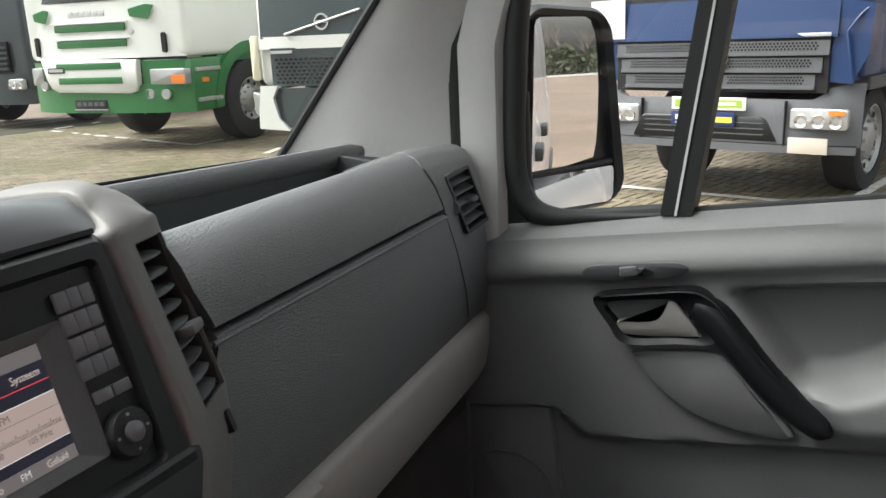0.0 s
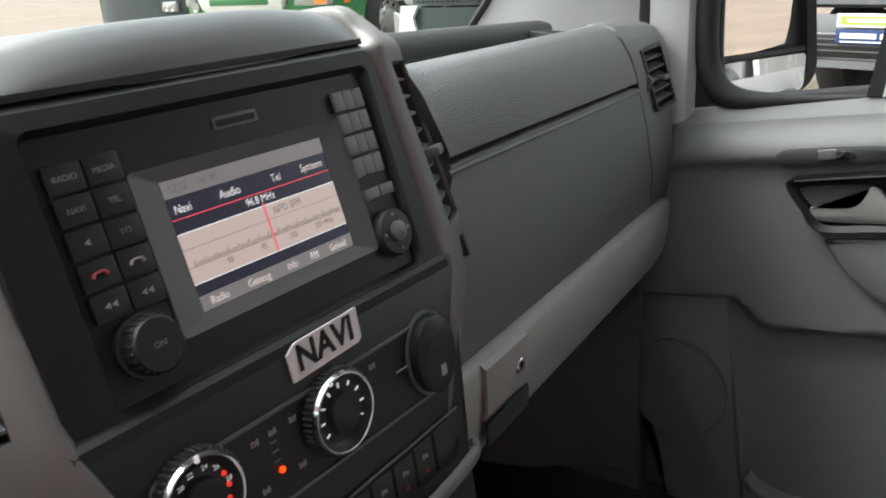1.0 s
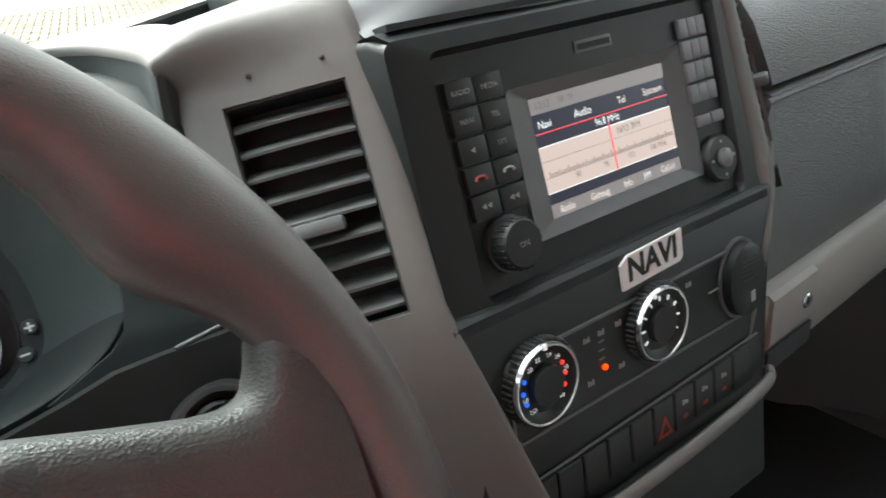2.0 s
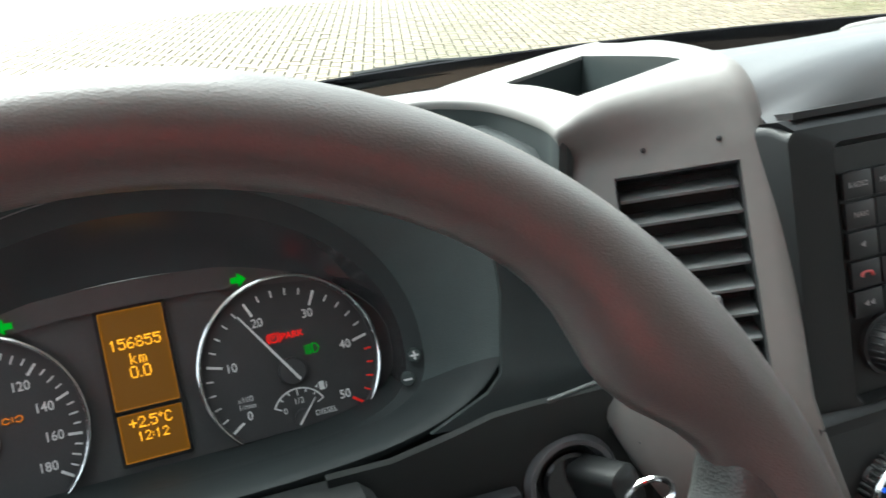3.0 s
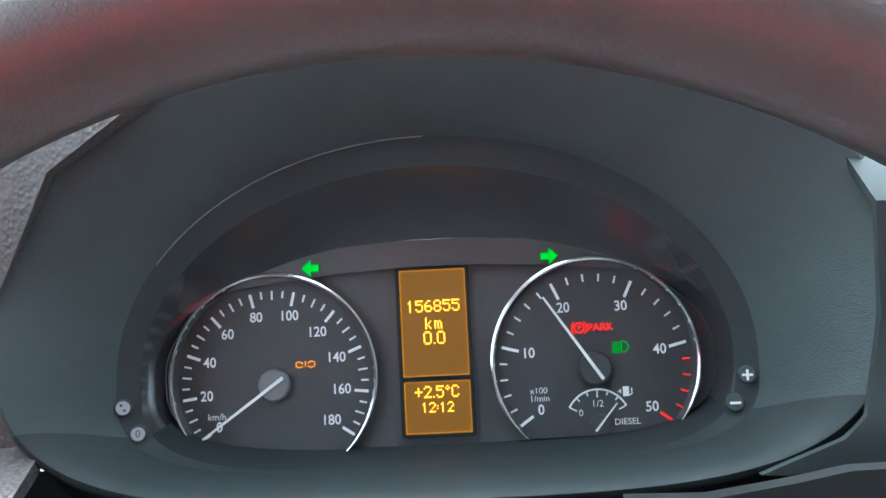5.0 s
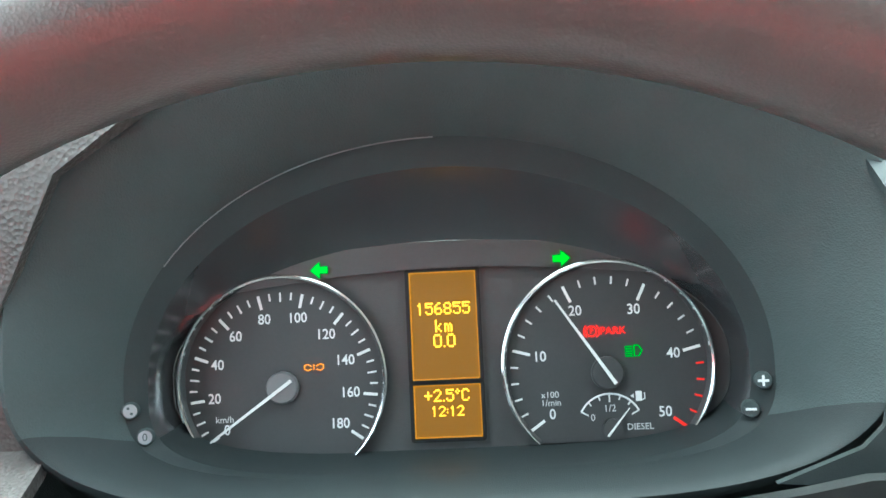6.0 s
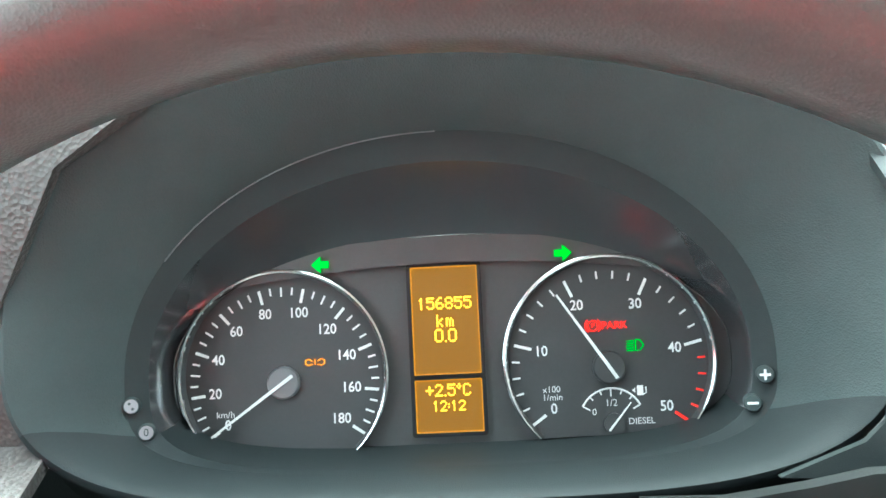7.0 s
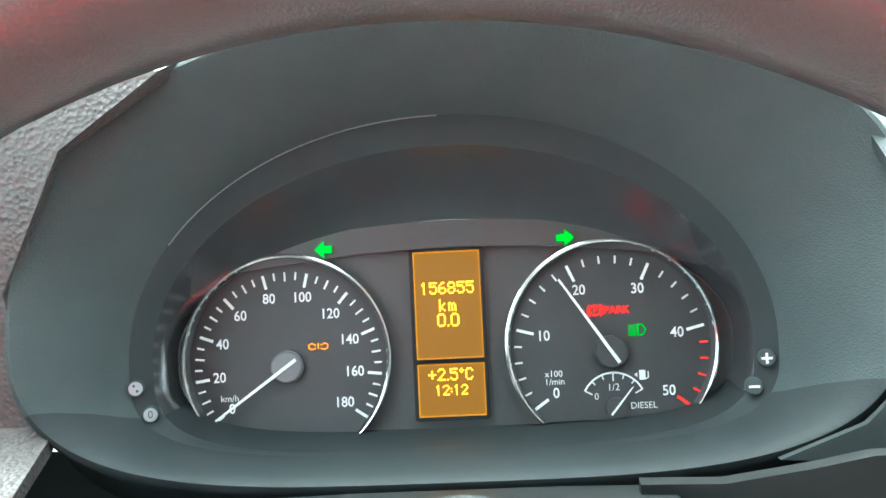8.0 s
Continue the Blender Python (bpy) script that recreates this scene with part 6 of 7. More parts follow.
def build_mirror():
    m = plane_frame(1.437, -0.069, 1.289, MIRROR_TILT, MIRROR_TURN)
    k = thing("door_mirror", "tall black door mirror with a small wide-angle glass below", "wing mirror", m)
    # the housing widens downwards, its top and foot slope; the glass stops short of the outer side
    def lean(pts):
        return [(x + (0.022 * smoothstep(0.17, -0.02, y) - 0.014 if x > 0.08 else 0.0), y - 0.012 * (x / 0.17) ** 2 * smoothstep(0.0, 0.2, y) + 0.014 * (x / 0.17) * smoothstep(0.05, -0.05, y)) for x, y in pts]
    shell = lean(rounded(-0.019, -0.084, 0.176, 0.252, 0.044, 10))
    brim = lean(rounded(-0.013, -0.078, 0.169, 0.246, 0.039, 10))
    hole = lean(rounded(-0.006, -0.072, 0.158, 0.238, 0.030, 10))
    part("rim", add_ring(bmesh.new(), brim, hole, -0.050, 0.012, z_in=0.004), SMOOTH, k, "rounded black rim")
    part("rim_edge", add_ring(bmesh.new(), shell, brim, -0.050, 0.002, z_in=0.012), SMOOTH, k)
    back = [[(0.078 + (x - 0.078) * f, 0.084 + (y - 0.084) * f, z) for x, y in shell] for f, z in ((1.0, -0.04), (0.97, -0.075), (0.80, -0.105), (0.45, -0.118), (0.05, -0.120))]
    part("housing", sheet(back, loop=True), SMOOTH, k, "black domed back")
    part("bed", prism(lean(rounded(-0.008, -0.074, 0.160, 0.240, 0.03)), -0.02, -0.010), SMOOTH, k)
    main = [(0.0015, -0.0015), (0.069, 0.0005), (0.1225, 0.0090), (0.1290, 0.035), (0.1325, 0.075), (0.1345, 0.120), (0.1335, 0.168), (0.1285, 0.205), (0.1200, 0.226), (0.1090, 0.2315), (0.0260, 0.2330), (0.0170, 0.2290), (0.0140, 0.2200)]
    part("main_glass", prism(main, -0.010, 0.0), MIRROR, k, "flat main mirror glass")
    part("divider", sheet([[(x, 0.0055 * (x / 0.16) ** 2 - 0.0068 + o * 0.0045, w) for o, w in ((-1, -0.008), (-1, 0.001), (-0.5, 0.0035), (0.5, 0.0035), (1, 0.001), (1, -0.008))] for x in [-0.004 + 0.164 * i / 12 for i in range(13)]]), SMOOTH, k)
    wide = [(-0.0700, -0.0250), (-0.0640, -0.0295), (0.072, -0.0270), (0.0800, -0.0225), (0.0840, -0.0140), (0.0865, 0.0260), (0.0830, 0.0315), (0.0400, 0.0290), (-0.066, 0.0250), (-0.0705, 0.0210)]
    part("wide_glass", prism(wide, -0.004, 0.0), MIRROR, k, "small wide-angle glass", m=pose(0.0700, -0.0385, 0.004, -3.0, WIDE_TURN, 0))
    part("arm", tube([(-0.02, -0.06, -0.04), (-0.07, -0.07, -0.03), (-0.10, -0.07, 0.0)], 0.022, 12, flat=1.3), SMOOTH, k)


MIRROR_TILT, MIRROR_TURN, WIDE_TURN = 1.3, -35.9, -5.0
build_mirror()


def build_van_side():
    """The van's own white flank, seen in the mirror."""
    v = thing("van_body", "white panel van flank with black door handles", "van")
    prof = ((1.36, 0.42), (1.385, 0.62), (1.40, 0.95), (1.40, 1.18), (1.385, 1.24))
    part("side", sheet([[(x, y, z) for x, z in prof] for y in [0.0 - 0.25 * i for i in range(23)]], 0.015), VAN_WHITE, v, "white painted flank")
    part("upper_side", sheet([[(x, y, z) for x, z in ((1.385, 1.24), (1.375, 1.55), (1.33, 1.95), (1.24, 2.40), (1.15, 2.48))] for y in (-1.05, -2.0, -3.5, -5.5)], 0.015), VAN_WHITE, v)
    for y in (-1.53, -2.44):
        part("handle", box(1.392, 1.428, y - 0.10, y + 0.10, 1.14, 1.185, bevel=0.012), SMOOTH, v, "black door handle")
    part("rub_strip", box(1.398, 1.412, -5.4, -0.1, 0.70, 0.78, bevel=0.005), SMOOTH, v, "black rubbing strip")
    for y in (-0.55, -4.1):
        part("tyre", lathe([(0.20, -0.1), (0.33, -0.1), (0.345, -0.07), (0.345, 0.07), (0.33, 0.1), (0.20, 0.1)], 40), RUBBER, v, m=Matrix.Translation((1.27, y + (1.4 if y > -1 else 0), 0.345)) @ Matrix.Rotation(radians(90), 4, "Y"))
    part("roof", sheet([[(x, y, 2.48 + 0.03 * math.cos((x - 0.43) / 0.75)) for x in (-0.30, 0.0, 0.43, 0.86, 1.16)] for y in (-1.0, -5.5)], 0.01), VAN_WHITE, v)
    return v


build_van_side()


# ---- the lorry park ----
def paving_material():
    m = bpy.data.materials.new("ochre_clinker")
    m.use_nodes = True
    nt = m.node_tree
    b = nt.nodes["Principled BSDF"]
    geo = nt.nodes.new("ShaderNodeNewGeometry")
    obi = nt.nodes.new("ShaderNodeObjectInfo")
    add = nt.nodes.new("ShaderNodeMath")
    add.operation = "ADD"
    fr = nt.nodes.new("ShaderNodeMath")
    fr.operation = "FRACT"
    nt.links.new(geo.outputs["Random Per Island"], add.inputs[0])
    nt.links.new(obi.outputs["Random"], add.inputs[1])
    nt.links.new(add.outputs[0], fr.inputs[0])
    ramp = nt.nodes.new("ShaderNodeValToRGB")
    ramp.color_ramp.elements[0].color, ramp.color_ramp.elements[1].color = (0.175, 0.140, 0.092, 1), (0.285, 0.235, 0.158, 1)
    nt.links.new(fr.outputs[0], ramp.inputs["Fac"])
    moss = nt.nodes.new("ShaderNodeTexNoise")
    moss.inputs["Scale"].default_value, moss.inputs["Detail"].default_value = 0.45, 7
    dirt = nt.nodes.new("ShaderNodeTexNoise")
    dirt.inputs["Scale"].default_value, dirt.inputs["Detail"].default_value = 60, 4
    for n in (moss, dirt):
        nt.links.new(geo.outputs["Position"], n.inputs["Vector"])
    mr = nt.nodes.new("ShaderNodeMapRange")
    mr.inputs["From Min"].default_value, mr.inputs["From Max"].default_value = 0.52, 0.66
    mr.inputs["To Max"].default_value = 0.75
    nt.links.new(moss.outputs["Fac"], mr.inputs["Value"])
    mix = nt.nodes.new("ShaderNodeMix")
    mix.data_type = "RGBA"
    nt.links.new(mr.outputs[0], mix.inputs["Factor"])
    nt.links.new(ramp.outputs[0], mix.inputs["A"])
    mix.inputs["B"].default_value = (0.13, 0.125, 0.05, 1)
    mul = nt.nodes.new("ShaderNodeMix")
    mul.data_type, mul.blend_type = "RGBA", "MULTIPLY"
    mul.inputs["Factor"].default_value = 0.5
    nt.links.new(mix.outputs["Result"], mul.inputs["A"])
    nt.links.new(dirt.outputs["Color"], mul.inputs["B"])
    nt.links.new(mul.outputs["Result"], b.inputs["Base Color"])
    b.inputs["Roughness"].default_value = 0.62
    bump = nt.nodes.new("ShaderNodeBump")
    bump.inputs["Strength"].default_value, bump.inputs["Distance"].default_value = 0.4, 0.004
    nt.links.new(dirt.outputs["Fac"], bump.inputs["Height"])
    nt.links.new(bump.outputs[0], b.inputs["Normal"])
    return m


def far_paving_material():
    """Block paving too far off to tell its blocks apart."""
    m = bpy.data.materials.new("far_clinker")
    m.use_nodes = True
    nt = m.node_tree
    b = nt.nodes["Principled BSDF"]
    tc = nt.nodes.new("ShaderNodeTexCoord")
    mp = nt.nodes.new("ShaderNodeMapping")
    mp.inputs["Rotation"].default_value = (0, 0, radians(-16.7))
    br = nt.nodes.new("ShaderNodeTexBrick")
    br.inputs["Scale"].default_value = 1.0
    br.inputs["Brick Width"].default_value, br.inputs["Row Height"].default_value = 0.21, 0.105
    br.inputs["Mortar Size"].default_value = 0.010
    br.inputs["Color1"].default_value, br.inputs["Color2"].default_value, br.inputs["Mortar"].default_value = (0.205, 0.148, 0.102, 1), (0.155, 0.114, 0.079, 1), (0.07, 0.057, 0.043, 1)
    no = nt.nodes.new("ShaderNodeTexNoise")
    no.inputs["Scale"].default_value, no.inputs["Detail"].default_value = 0.35, 8
    mul = nt.nodes.new("ShaderNodeMix")
    mul.data_type, mul.blend_type = "RGBA", "OVERLAY"
    mul.inputs["Factor"].default_value = 0.5
    nt.links.new(tc.outputs["Object"], mp.inputs["Vector"])
    nt.links.new(mp.outputs[0], br.inputs["Vector"])
    nt.links.new(tc.outputs["Object"], no.inputs["Vector"])
    nt.links.new(br.outputs["Color"], mul.inputs["A"])
    nt.links.new(no.outputs["Fac"], mul.inputs["B"])
    nt.links.new(mul.outputs["Result"], b.inputs["Base Color"])
    b.inputs["Roughness"].default_value = 0.7
    return m


GROUND = piece("ground", box(-250, 260, -250, 260, -0.4, -0.012), far_paving_material(), "worn ochre block paving of a lorry park", "ground", kind="structure")
LINE = material("worn_white_line", (0.62, 0.61, 0.56), 0.7, tint=0.25, scale=30)


def ground_line(x0, y0, x1, y1, w=0.10):
    d = Vector((x1 - x0, y1 - y0, 0))
    n = Vector((-d.y, d.x, 0)).normalized() * w / 2
    a, b = Vector((x0, y0, 0)), Vector((x1, y1, 0))
    bm = bmesh.new()
    rnd = random.Random(int(x0 * 100))
    k = max(2, int(d.length / 0.21))
    for i in range(k):
        if rnd.random() < 0.12:
            continue
        p, q = a + d * (i / k), a + d * ((i + 0.97) / k)
        bm.faces.new([bm.verts.new(v + Vector((0, 0, 0.005))) for v in (p + n, q + n, q - n, p - n)])
    return piece("bay_line", bm, LINE, "worn white painted parking bay line", "road marking", kind="structure", smooth=0)


for ends in ((11.77, 15.29, 13.86, 15.2), (11.13, 13.18, 12.74, 13.25), (11.13, 13.18, 9.84, 8.36), (9.84, 8.36, 11.57, 8.37), (9.27, 6.60, 9.79, 6.74), (8.2, 2.3, 7.53, -0.48), (9.6, -1.05, 7.53, -0.48)):
    ground_line(*ends)

# ---- parked lorries ----
BLUE = material("blue_truck_paint", (0.005, 0.030, 0.105), 0.42, coat=0.12, tint=0.06, scale=2)
WHITE = material("white_truck_paint", (0.72, 0.73, 0.70), 0.3, coat=0.5, tint=0.05, scale=2)
GREEN = material("green_truck_paint", (0.025, 0.16, 0.045), 0.35, coat=0.4, tint=0.08, scale=2)
TRUCK_GREY = material("grey_bumper_plastic", (0.10, 0.105, 0.112), 0.6, tint=0.1, scale=3)
SLATE = material("dark_slate_paint", (0.035, 0.05, 0.055), 0.35, coat=0.3, tint=0.08, scale=2)
# flat black that paints shade in holes and gaps; also grille backs, chassis
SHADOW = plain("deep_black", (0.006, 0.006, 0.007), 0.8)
TYRE = material("tyre_rubber", (0.022, 0.022, 0.023), 0.85, tint=0.2, scale=12)
STEEL = material("grey_wheel_steel", (0.42, 0.42, 0.41), 0.45, metal=0.5, tint=0.15, scale=8)
LENS = material("clear_lamp_lens", (0.46, 0.47, 0.47), 0.14, metal=0.45, tint=0.12, scale=60)
AMBER_LENS = plain("amber_lens", (0.75, 0.22, 0.04), 0.2)
CAB_GLASS = material("dark_cab_glass", (0.015, 0.018, 0.02), 0.08)
BADGE = plain("badge_silver", (0.62, 0.62, 0.62), 0.3, metal=0.6)
NAVY = plain("navy_sign", (0.012, 0.03, 0.12), 0.5)
SIGN_WHITE = plain("sign_white", (0.75, 0.75, 0.73), 0.5)
SIGN_GREEN = plain("sign_green", (0.30, 0.45, 0.05), 0.5)
SIGN_YELLOW = plain("sign_yellow", (0.75, 0.62, 0.08), 0.5)


def face_frame(x, z, depth=0.0):
    """A frame on a lorry's front: right, up, out towards the viewer."""
    return Matrix(((1, 0, 0, x), (0, 0, -1, depth), (0, 1, 0, z), (0, 0, 0, 1)))


def bowed_front(x0, x1, z0, z1, bow, depth, thick, nx=16, rake=0.0):
    """A panel curved in plan, its ends swept back."""
    rows = []
    for k in range(5):
        z = z0 + (z1 - z0) * k / 4
        row = []
        for i in range(nx + 1):
            x = x0 + (x1 - x0) * i / nx
            row.append((x, depth + bow * abs(x / 1.2) ** 3.2 + rake * (z - z0), z))
        rows.append(row)
    return sheet(rows, thick)


def truck_wheel(t, x, y, r=0.50, dish=True):
    s = 1 if x > 0 else -1
    w = part("wheel", lathe([(0.29, -0.14), (r - 0.06, -0.15), (r - 0.015, -0.13), (r, -0.09), (r, 0.09), (r - 0.015, 0.13), (r - 0.06, 0.15), (0.30, 0.14)], 56, close=False), TYRE, t, "worn black tyre", m=Matrix.Translation((x - s * 0.15, y, r)) @ Matrix.Rotation(radians(90 * s), 4, "Y"))
    rim = part("rim", lathe([(0.30, 0.13), (0.285, 0.135), (0.27, 0.10), (0.20, 0.075), (0.17, 0.10), (0.13, 0.125), (0.0, 0.13)], 48, close=False), STEEL, w, "grey steel rim")
    for k in range(10):
        a = 2 * math.pi * k / 10
        part("hand_hole", lathe([(0.028, 0.094), (0.028, 0.098)], 14, 0.236 * math.cos(a), 0.236 * math.sin(a)), SHADOW, w)
        part("wheel_nut", lathe([(0.016, 0.10), (0.016, 0.135), (0.008, 0.14)], 6, 0.165 * math.cos(a + 0.3), 0.165 * math.sin(a + 0.3)), STEEL, w)
    return w


def lorry(name_label, m):
    return thing("lorry", name_label, "lorry", m, group="parked lorries")


def lamp_unit(t, x0, x1, z0, z1, depth, flip, amber=True):
    k = part("headlight", prism(rounded(x0, z0, x1, z1, 0.025), -0.05, 0.012, 0.008), LENS, t, "clear headlight", m=face_frame(0, 0, depth))
    w = x1 - x0
    for q in range(3):
        part("reflector", lathe([(0.055, 0.010), (0.050, 0.018), (0.02, 0.010), (0, 0.008)], 24, x0 + w * (0.2 + 0.3 * q), z0 + (z1 - z0) * 0.38, close=False), CHROME, k)
    if amber:
        part("indicator", prism(rounded(x1 - w * 0.32 if not flip else x0 + 0.02, z1 - 0.045, x1 - 0.02 if not flip else x0 + w * 0.32, z1 - 0.008, 0.01), 0.008, 0.018), AMBER_LENS, k, "amber indicator")
    return k


def build_blue_lorry():
    t = lorry("parked blue lorry with a grey perforated grille and bumper", Matrix.Translation((7.42, 0.55, 0)) @ Matrix(((-0.287, 0.958, 0, 0), (-0.958, -0.287, 0, 0), (0, 0, 1, 0), (0, 0, 0, 1))))
    part("cab", box(-1.12, 1.12, 0.16, 1.75, 1.02, 2.85, bevel=0.10, seg=4), BLUE, t, "blue cab shell")
    part("front_hatch", bowed_front(-0.95, 0.95, 1.345, 1.66, 0.06, 0.0, 0.03, rake=0.10), BLUE, t, "blue service hatch")
    part("windscreen", bowed_front(-1.02, 1.02, 1.70, 2.45, 0.12, 0.04, 0.02, rake=0.12), CAB_GLASS, t, "dark windscreen")
    part("wiper_panel", bowed_front(-1.03, 1.03, 1.655, 1.705, 0.10, 0.035, 0.02), SMOOTH, t)
    for s in (-1, 1):
        pts = [(s * 0.90, 1.62), (s * 0.94, 1.33), (s * 0.872, 1.025), (s * 1.06, 1.015), (s * 1.15, 1.23), (s * 1.17, 1.56)]
        part("corner_fairing", prism(pts if s < 0 else pts[::-1], -0.22, 0.01, 0.02), BLUE, t, "blue corner fairing", m=face_frame(0, 0, 0.07))
        part("fairing_edge", tube([(s * 1.075, 0.035, 1.03), (s * 1.02, 0.03, 1.38), (s * 1.10, 0.05, 1.50), (s * 1.16, 0.08, 1.56)], 0.012, 8), BLUE, t)
        part("air_flap", box(s * 1.06, s * 1.14, 0.10, 0.50, 1.05, 1.50, bevel=0.03), BLUE, t)
    # grille: three raised bars with perforated bands
    g = part("grille", bowed_front(-0.90, 0.90, 0.93, 1.35, 0.05, 0.05, 0.03), SHADOW, t, "grey perforated grille")
    for k in range(3):
        z = 1.225 - k * 0.128
        wd = 0.90 - 0.045 * k
        part("grille_bar", bowed_front(-wd, wd, z, z + 0.098, 0.05, 0.012, 0.03), TRUCK_GREY, g)
        part("bar_lip", bowed_front(-wd, wd, z - 0.012, z + 0.010, 0.05, -0.004, 0.02), TRUCK_GREY, g)
        bm = bmesh.new()
        for r in range(3):
            for i in range(58):
                x = -wd + 0.10 + i * (2 * wd - 0.2) / 57 + (0.014 if r % 2 else 0)
                if abs(x) < 0.13:
                    continue
                y = 0.012 + 0.05 * abs(x / 1.2) ** 3.2 - 0.0025
                zz = z + 0.034 + r * 0.022
                bm.faces.new([bm.verts.new((x + 0.0095 * math.cos(q * math.pi / 3), y, zz + 0.0095 * math.sin(q * math.pi / 3))) for q in range(6)])
        tagged(part("perforation", bm, SHADOW, g, smooth=0), kind="stuff")
    part("badge", add_ring(bmesh.new(), circle(0, 0, 0.125, 48), circle(0, 0, 0.108, 48), -0.02, 0.02), BADGE, t, "round silver badge", m=face_frame(0, 1.20, -0.005))
    part("badge_disc", lathe([(0.11, -0.02), (0.11, 0.004), (0, 0.006)], 40, close=False), TRUCK_GREY, t, m=face_frame(0, 1.20, -0.005))
    part("badge_bar", box(0.575, 0.91, 1.350, 1.378, -0.012, 0.0, bevel=0.004), BADGE, t, "silver name bar", m=face_frame(0, 0, 0.012))
    # bumper
    rows = []
    for k in range(6):
        row = []
        for i in range(41):
            x = -1.14 + 2.28 * i / 40
            high = 0.880 + 0.10 * smoothstep(0.80, 0.95, abs(x)) + 0.02 * smoothstep(0.95, 1.1, abs(x))
            z = 0.52 + (high - 0.52) * k / 5
            row.append((x, -0.03 + 0.15 * abs(x / 1.14) ** 4 + 0.07 * (z - 0.5) + (0.02 if k == 5 else 0), z))
        rows.append(row)
    b = part("bumper", sheet(rows, 0.05), TRUCK_GREY, t, "grey plastic bumper")
    part("bumper_lip", bowed_front(-1.13, 1.13, 0.47, 0.53, 0.13, -0.045, 0.05, nx=28), TRUCK_GREY, t)
    part("bumper_line", bowed_front(-1.13, 1.13, 0.528, 0.538, 0.13, -0.038, 0.03, nx=28), SHADOW, t)
    part("lower_opening", prism([(-0.69, 0.548), (0.56, 0.556), (0.55, 0.58), (0.47, 0.72), (0.43, 0.742), (-0.58, 0.738), (-0.62, 0.72)], 0.0, 0.046, 0.01), SMOOTH, b, "dark intake", m=face_frame(0, 0, 0.01))
    for k in range(3):
        part("intake_slat", box(-0.58, 0.46, 0.60 + k * 0.045, 0.608 + k * 0.045, 0.044, 0.052), TRUCK_GREY, b, m=face_frame(0, 0, 0.01))
    lamp_unit(t, 0.655, 1.08, 0.661, 0.815, -0.004, False)
    lamp_unit(t, -1.08, -0.655, 0.661, 0.815, -0.004, True)
    for x in (-0.62, 0.62):
        part("bumper_seam", box(x - 0.004, x + 0.004, 0.52, 0.87, 0.0, 0.045), SHADOW, b, m=face_frame(0, 0, 0.012), smooth=0)
    pl = part("dealer_plate", box(-0.32, 0.235, 0.662, 0.772, 0.0, 0.012, bevel=0.003), NAVY, t, "navy dealer plate", m=face_frame(0, 0, -0.05))
    for x0, x1, z0, z1, mt in ((-0.28, 0.0, 0.705, 0.745, SIGN_WHITE), (0.03, 0.06, 0.705, 0.745, SIGN_WHITE), (0.075, 0.215, 0.690, 0.735, SIGN_YELLOW), (-0.28, 0.05, 0.675, 0.685, SIGN_WHITE)):
        part("print_bar", box(x0, x1, z0, z1, 0.010, 0.0135), mt, pl)
    sg = part("dealer_sign", box(-0.32, 0.32, 0.789, 0.892, 0.0, 0.010, bevel=0.003), SIGN_WHITE, t, "white dealer sign with a green band", m=face_frame(0, 0, -0.045))
    part("sign_band", box(-0.29, 0.29, 0.808, 0.872, 0.009, 0.0115), SIGN_GREEN, sg)
    part("sign_bar", box(-0.24, 0.24, 0.828, 0.852, 0.011, 0.0125), SIGN_WHITE, sg)
    part("blank_card", box(0.668, 0.963, 0.478, 0.60, 0.0, 0.008, bevel=0.002), material("beige_card", (0.52, 0.46, 0.39), 0.7, tint=0.1, scale=8), t, "blank beige card", m=face_frame(0, 0, -0.055))
    wc = part("notice_card", box(-1.16, -0.82, 1.37, 1.70, 0.0, 0.006), SIGN_WHITE, t, "white notice card", m=face_frame(0, 0, 0.02))
    part("notice_dot", lathe([(0.035, 0.005), (0.035, 0.008)], 24, -1.02, 1.50), SIGN_YELLOW, wc)
    for x in (-0.93, 0.93):
        truck_wheel(t, x, 1.20, 0.45)
    part("chassis", box(-0.42, 0.42, 0.4, 7.0, 0.55, 0.85), SHADOW, t)
    part("step", box(-0.98, 0.98, 0.25, 0.75, 0.45, 0.60, bevel=0.03), TRUCK_GREY, t)
    part("mudguard", box(-1.04, 1.04, 0.62, 1.78, 0.90, 1.04, bevel=0.05), TRUCK_GREY, t)
    part("box_body", box(-1.25, 1.25, 2.0, 7.5, 0.95, 3.6, bevel=0.02), BLUE, t, "blue box body")
    part("corner_post", box(1.20, 1.28, 1.95, 2.06, 0.90, 3.6, bevel=0.01), SIGN_YELLOW, t, "yellow corner post")
    part("side_rail", box(1.16, 1.24, 2.2, 7.0, 0.50, 0.62, bevel=0.01), STEEL, t, "steel side guard")
    part("cab_rear_panel", box(1.0, 1.2, 1.78, 1.94, 0.8, 2.6, bevel=0.02), material("dark_red_panel", (0.16, 0.02, 0.02), 0.5), t)
    for x in (-1.05, 1.05):
        truck_wheel(t, x, 5.3, 0.46)
    return t


build_blue_lorry()

WHITE_ROW = Matrix(((0.05, 0.99875, 0, 0), (-0.99875, 0.05, 0, 0), (0, 0, 1, 0), (0, 0, 0, 1)))


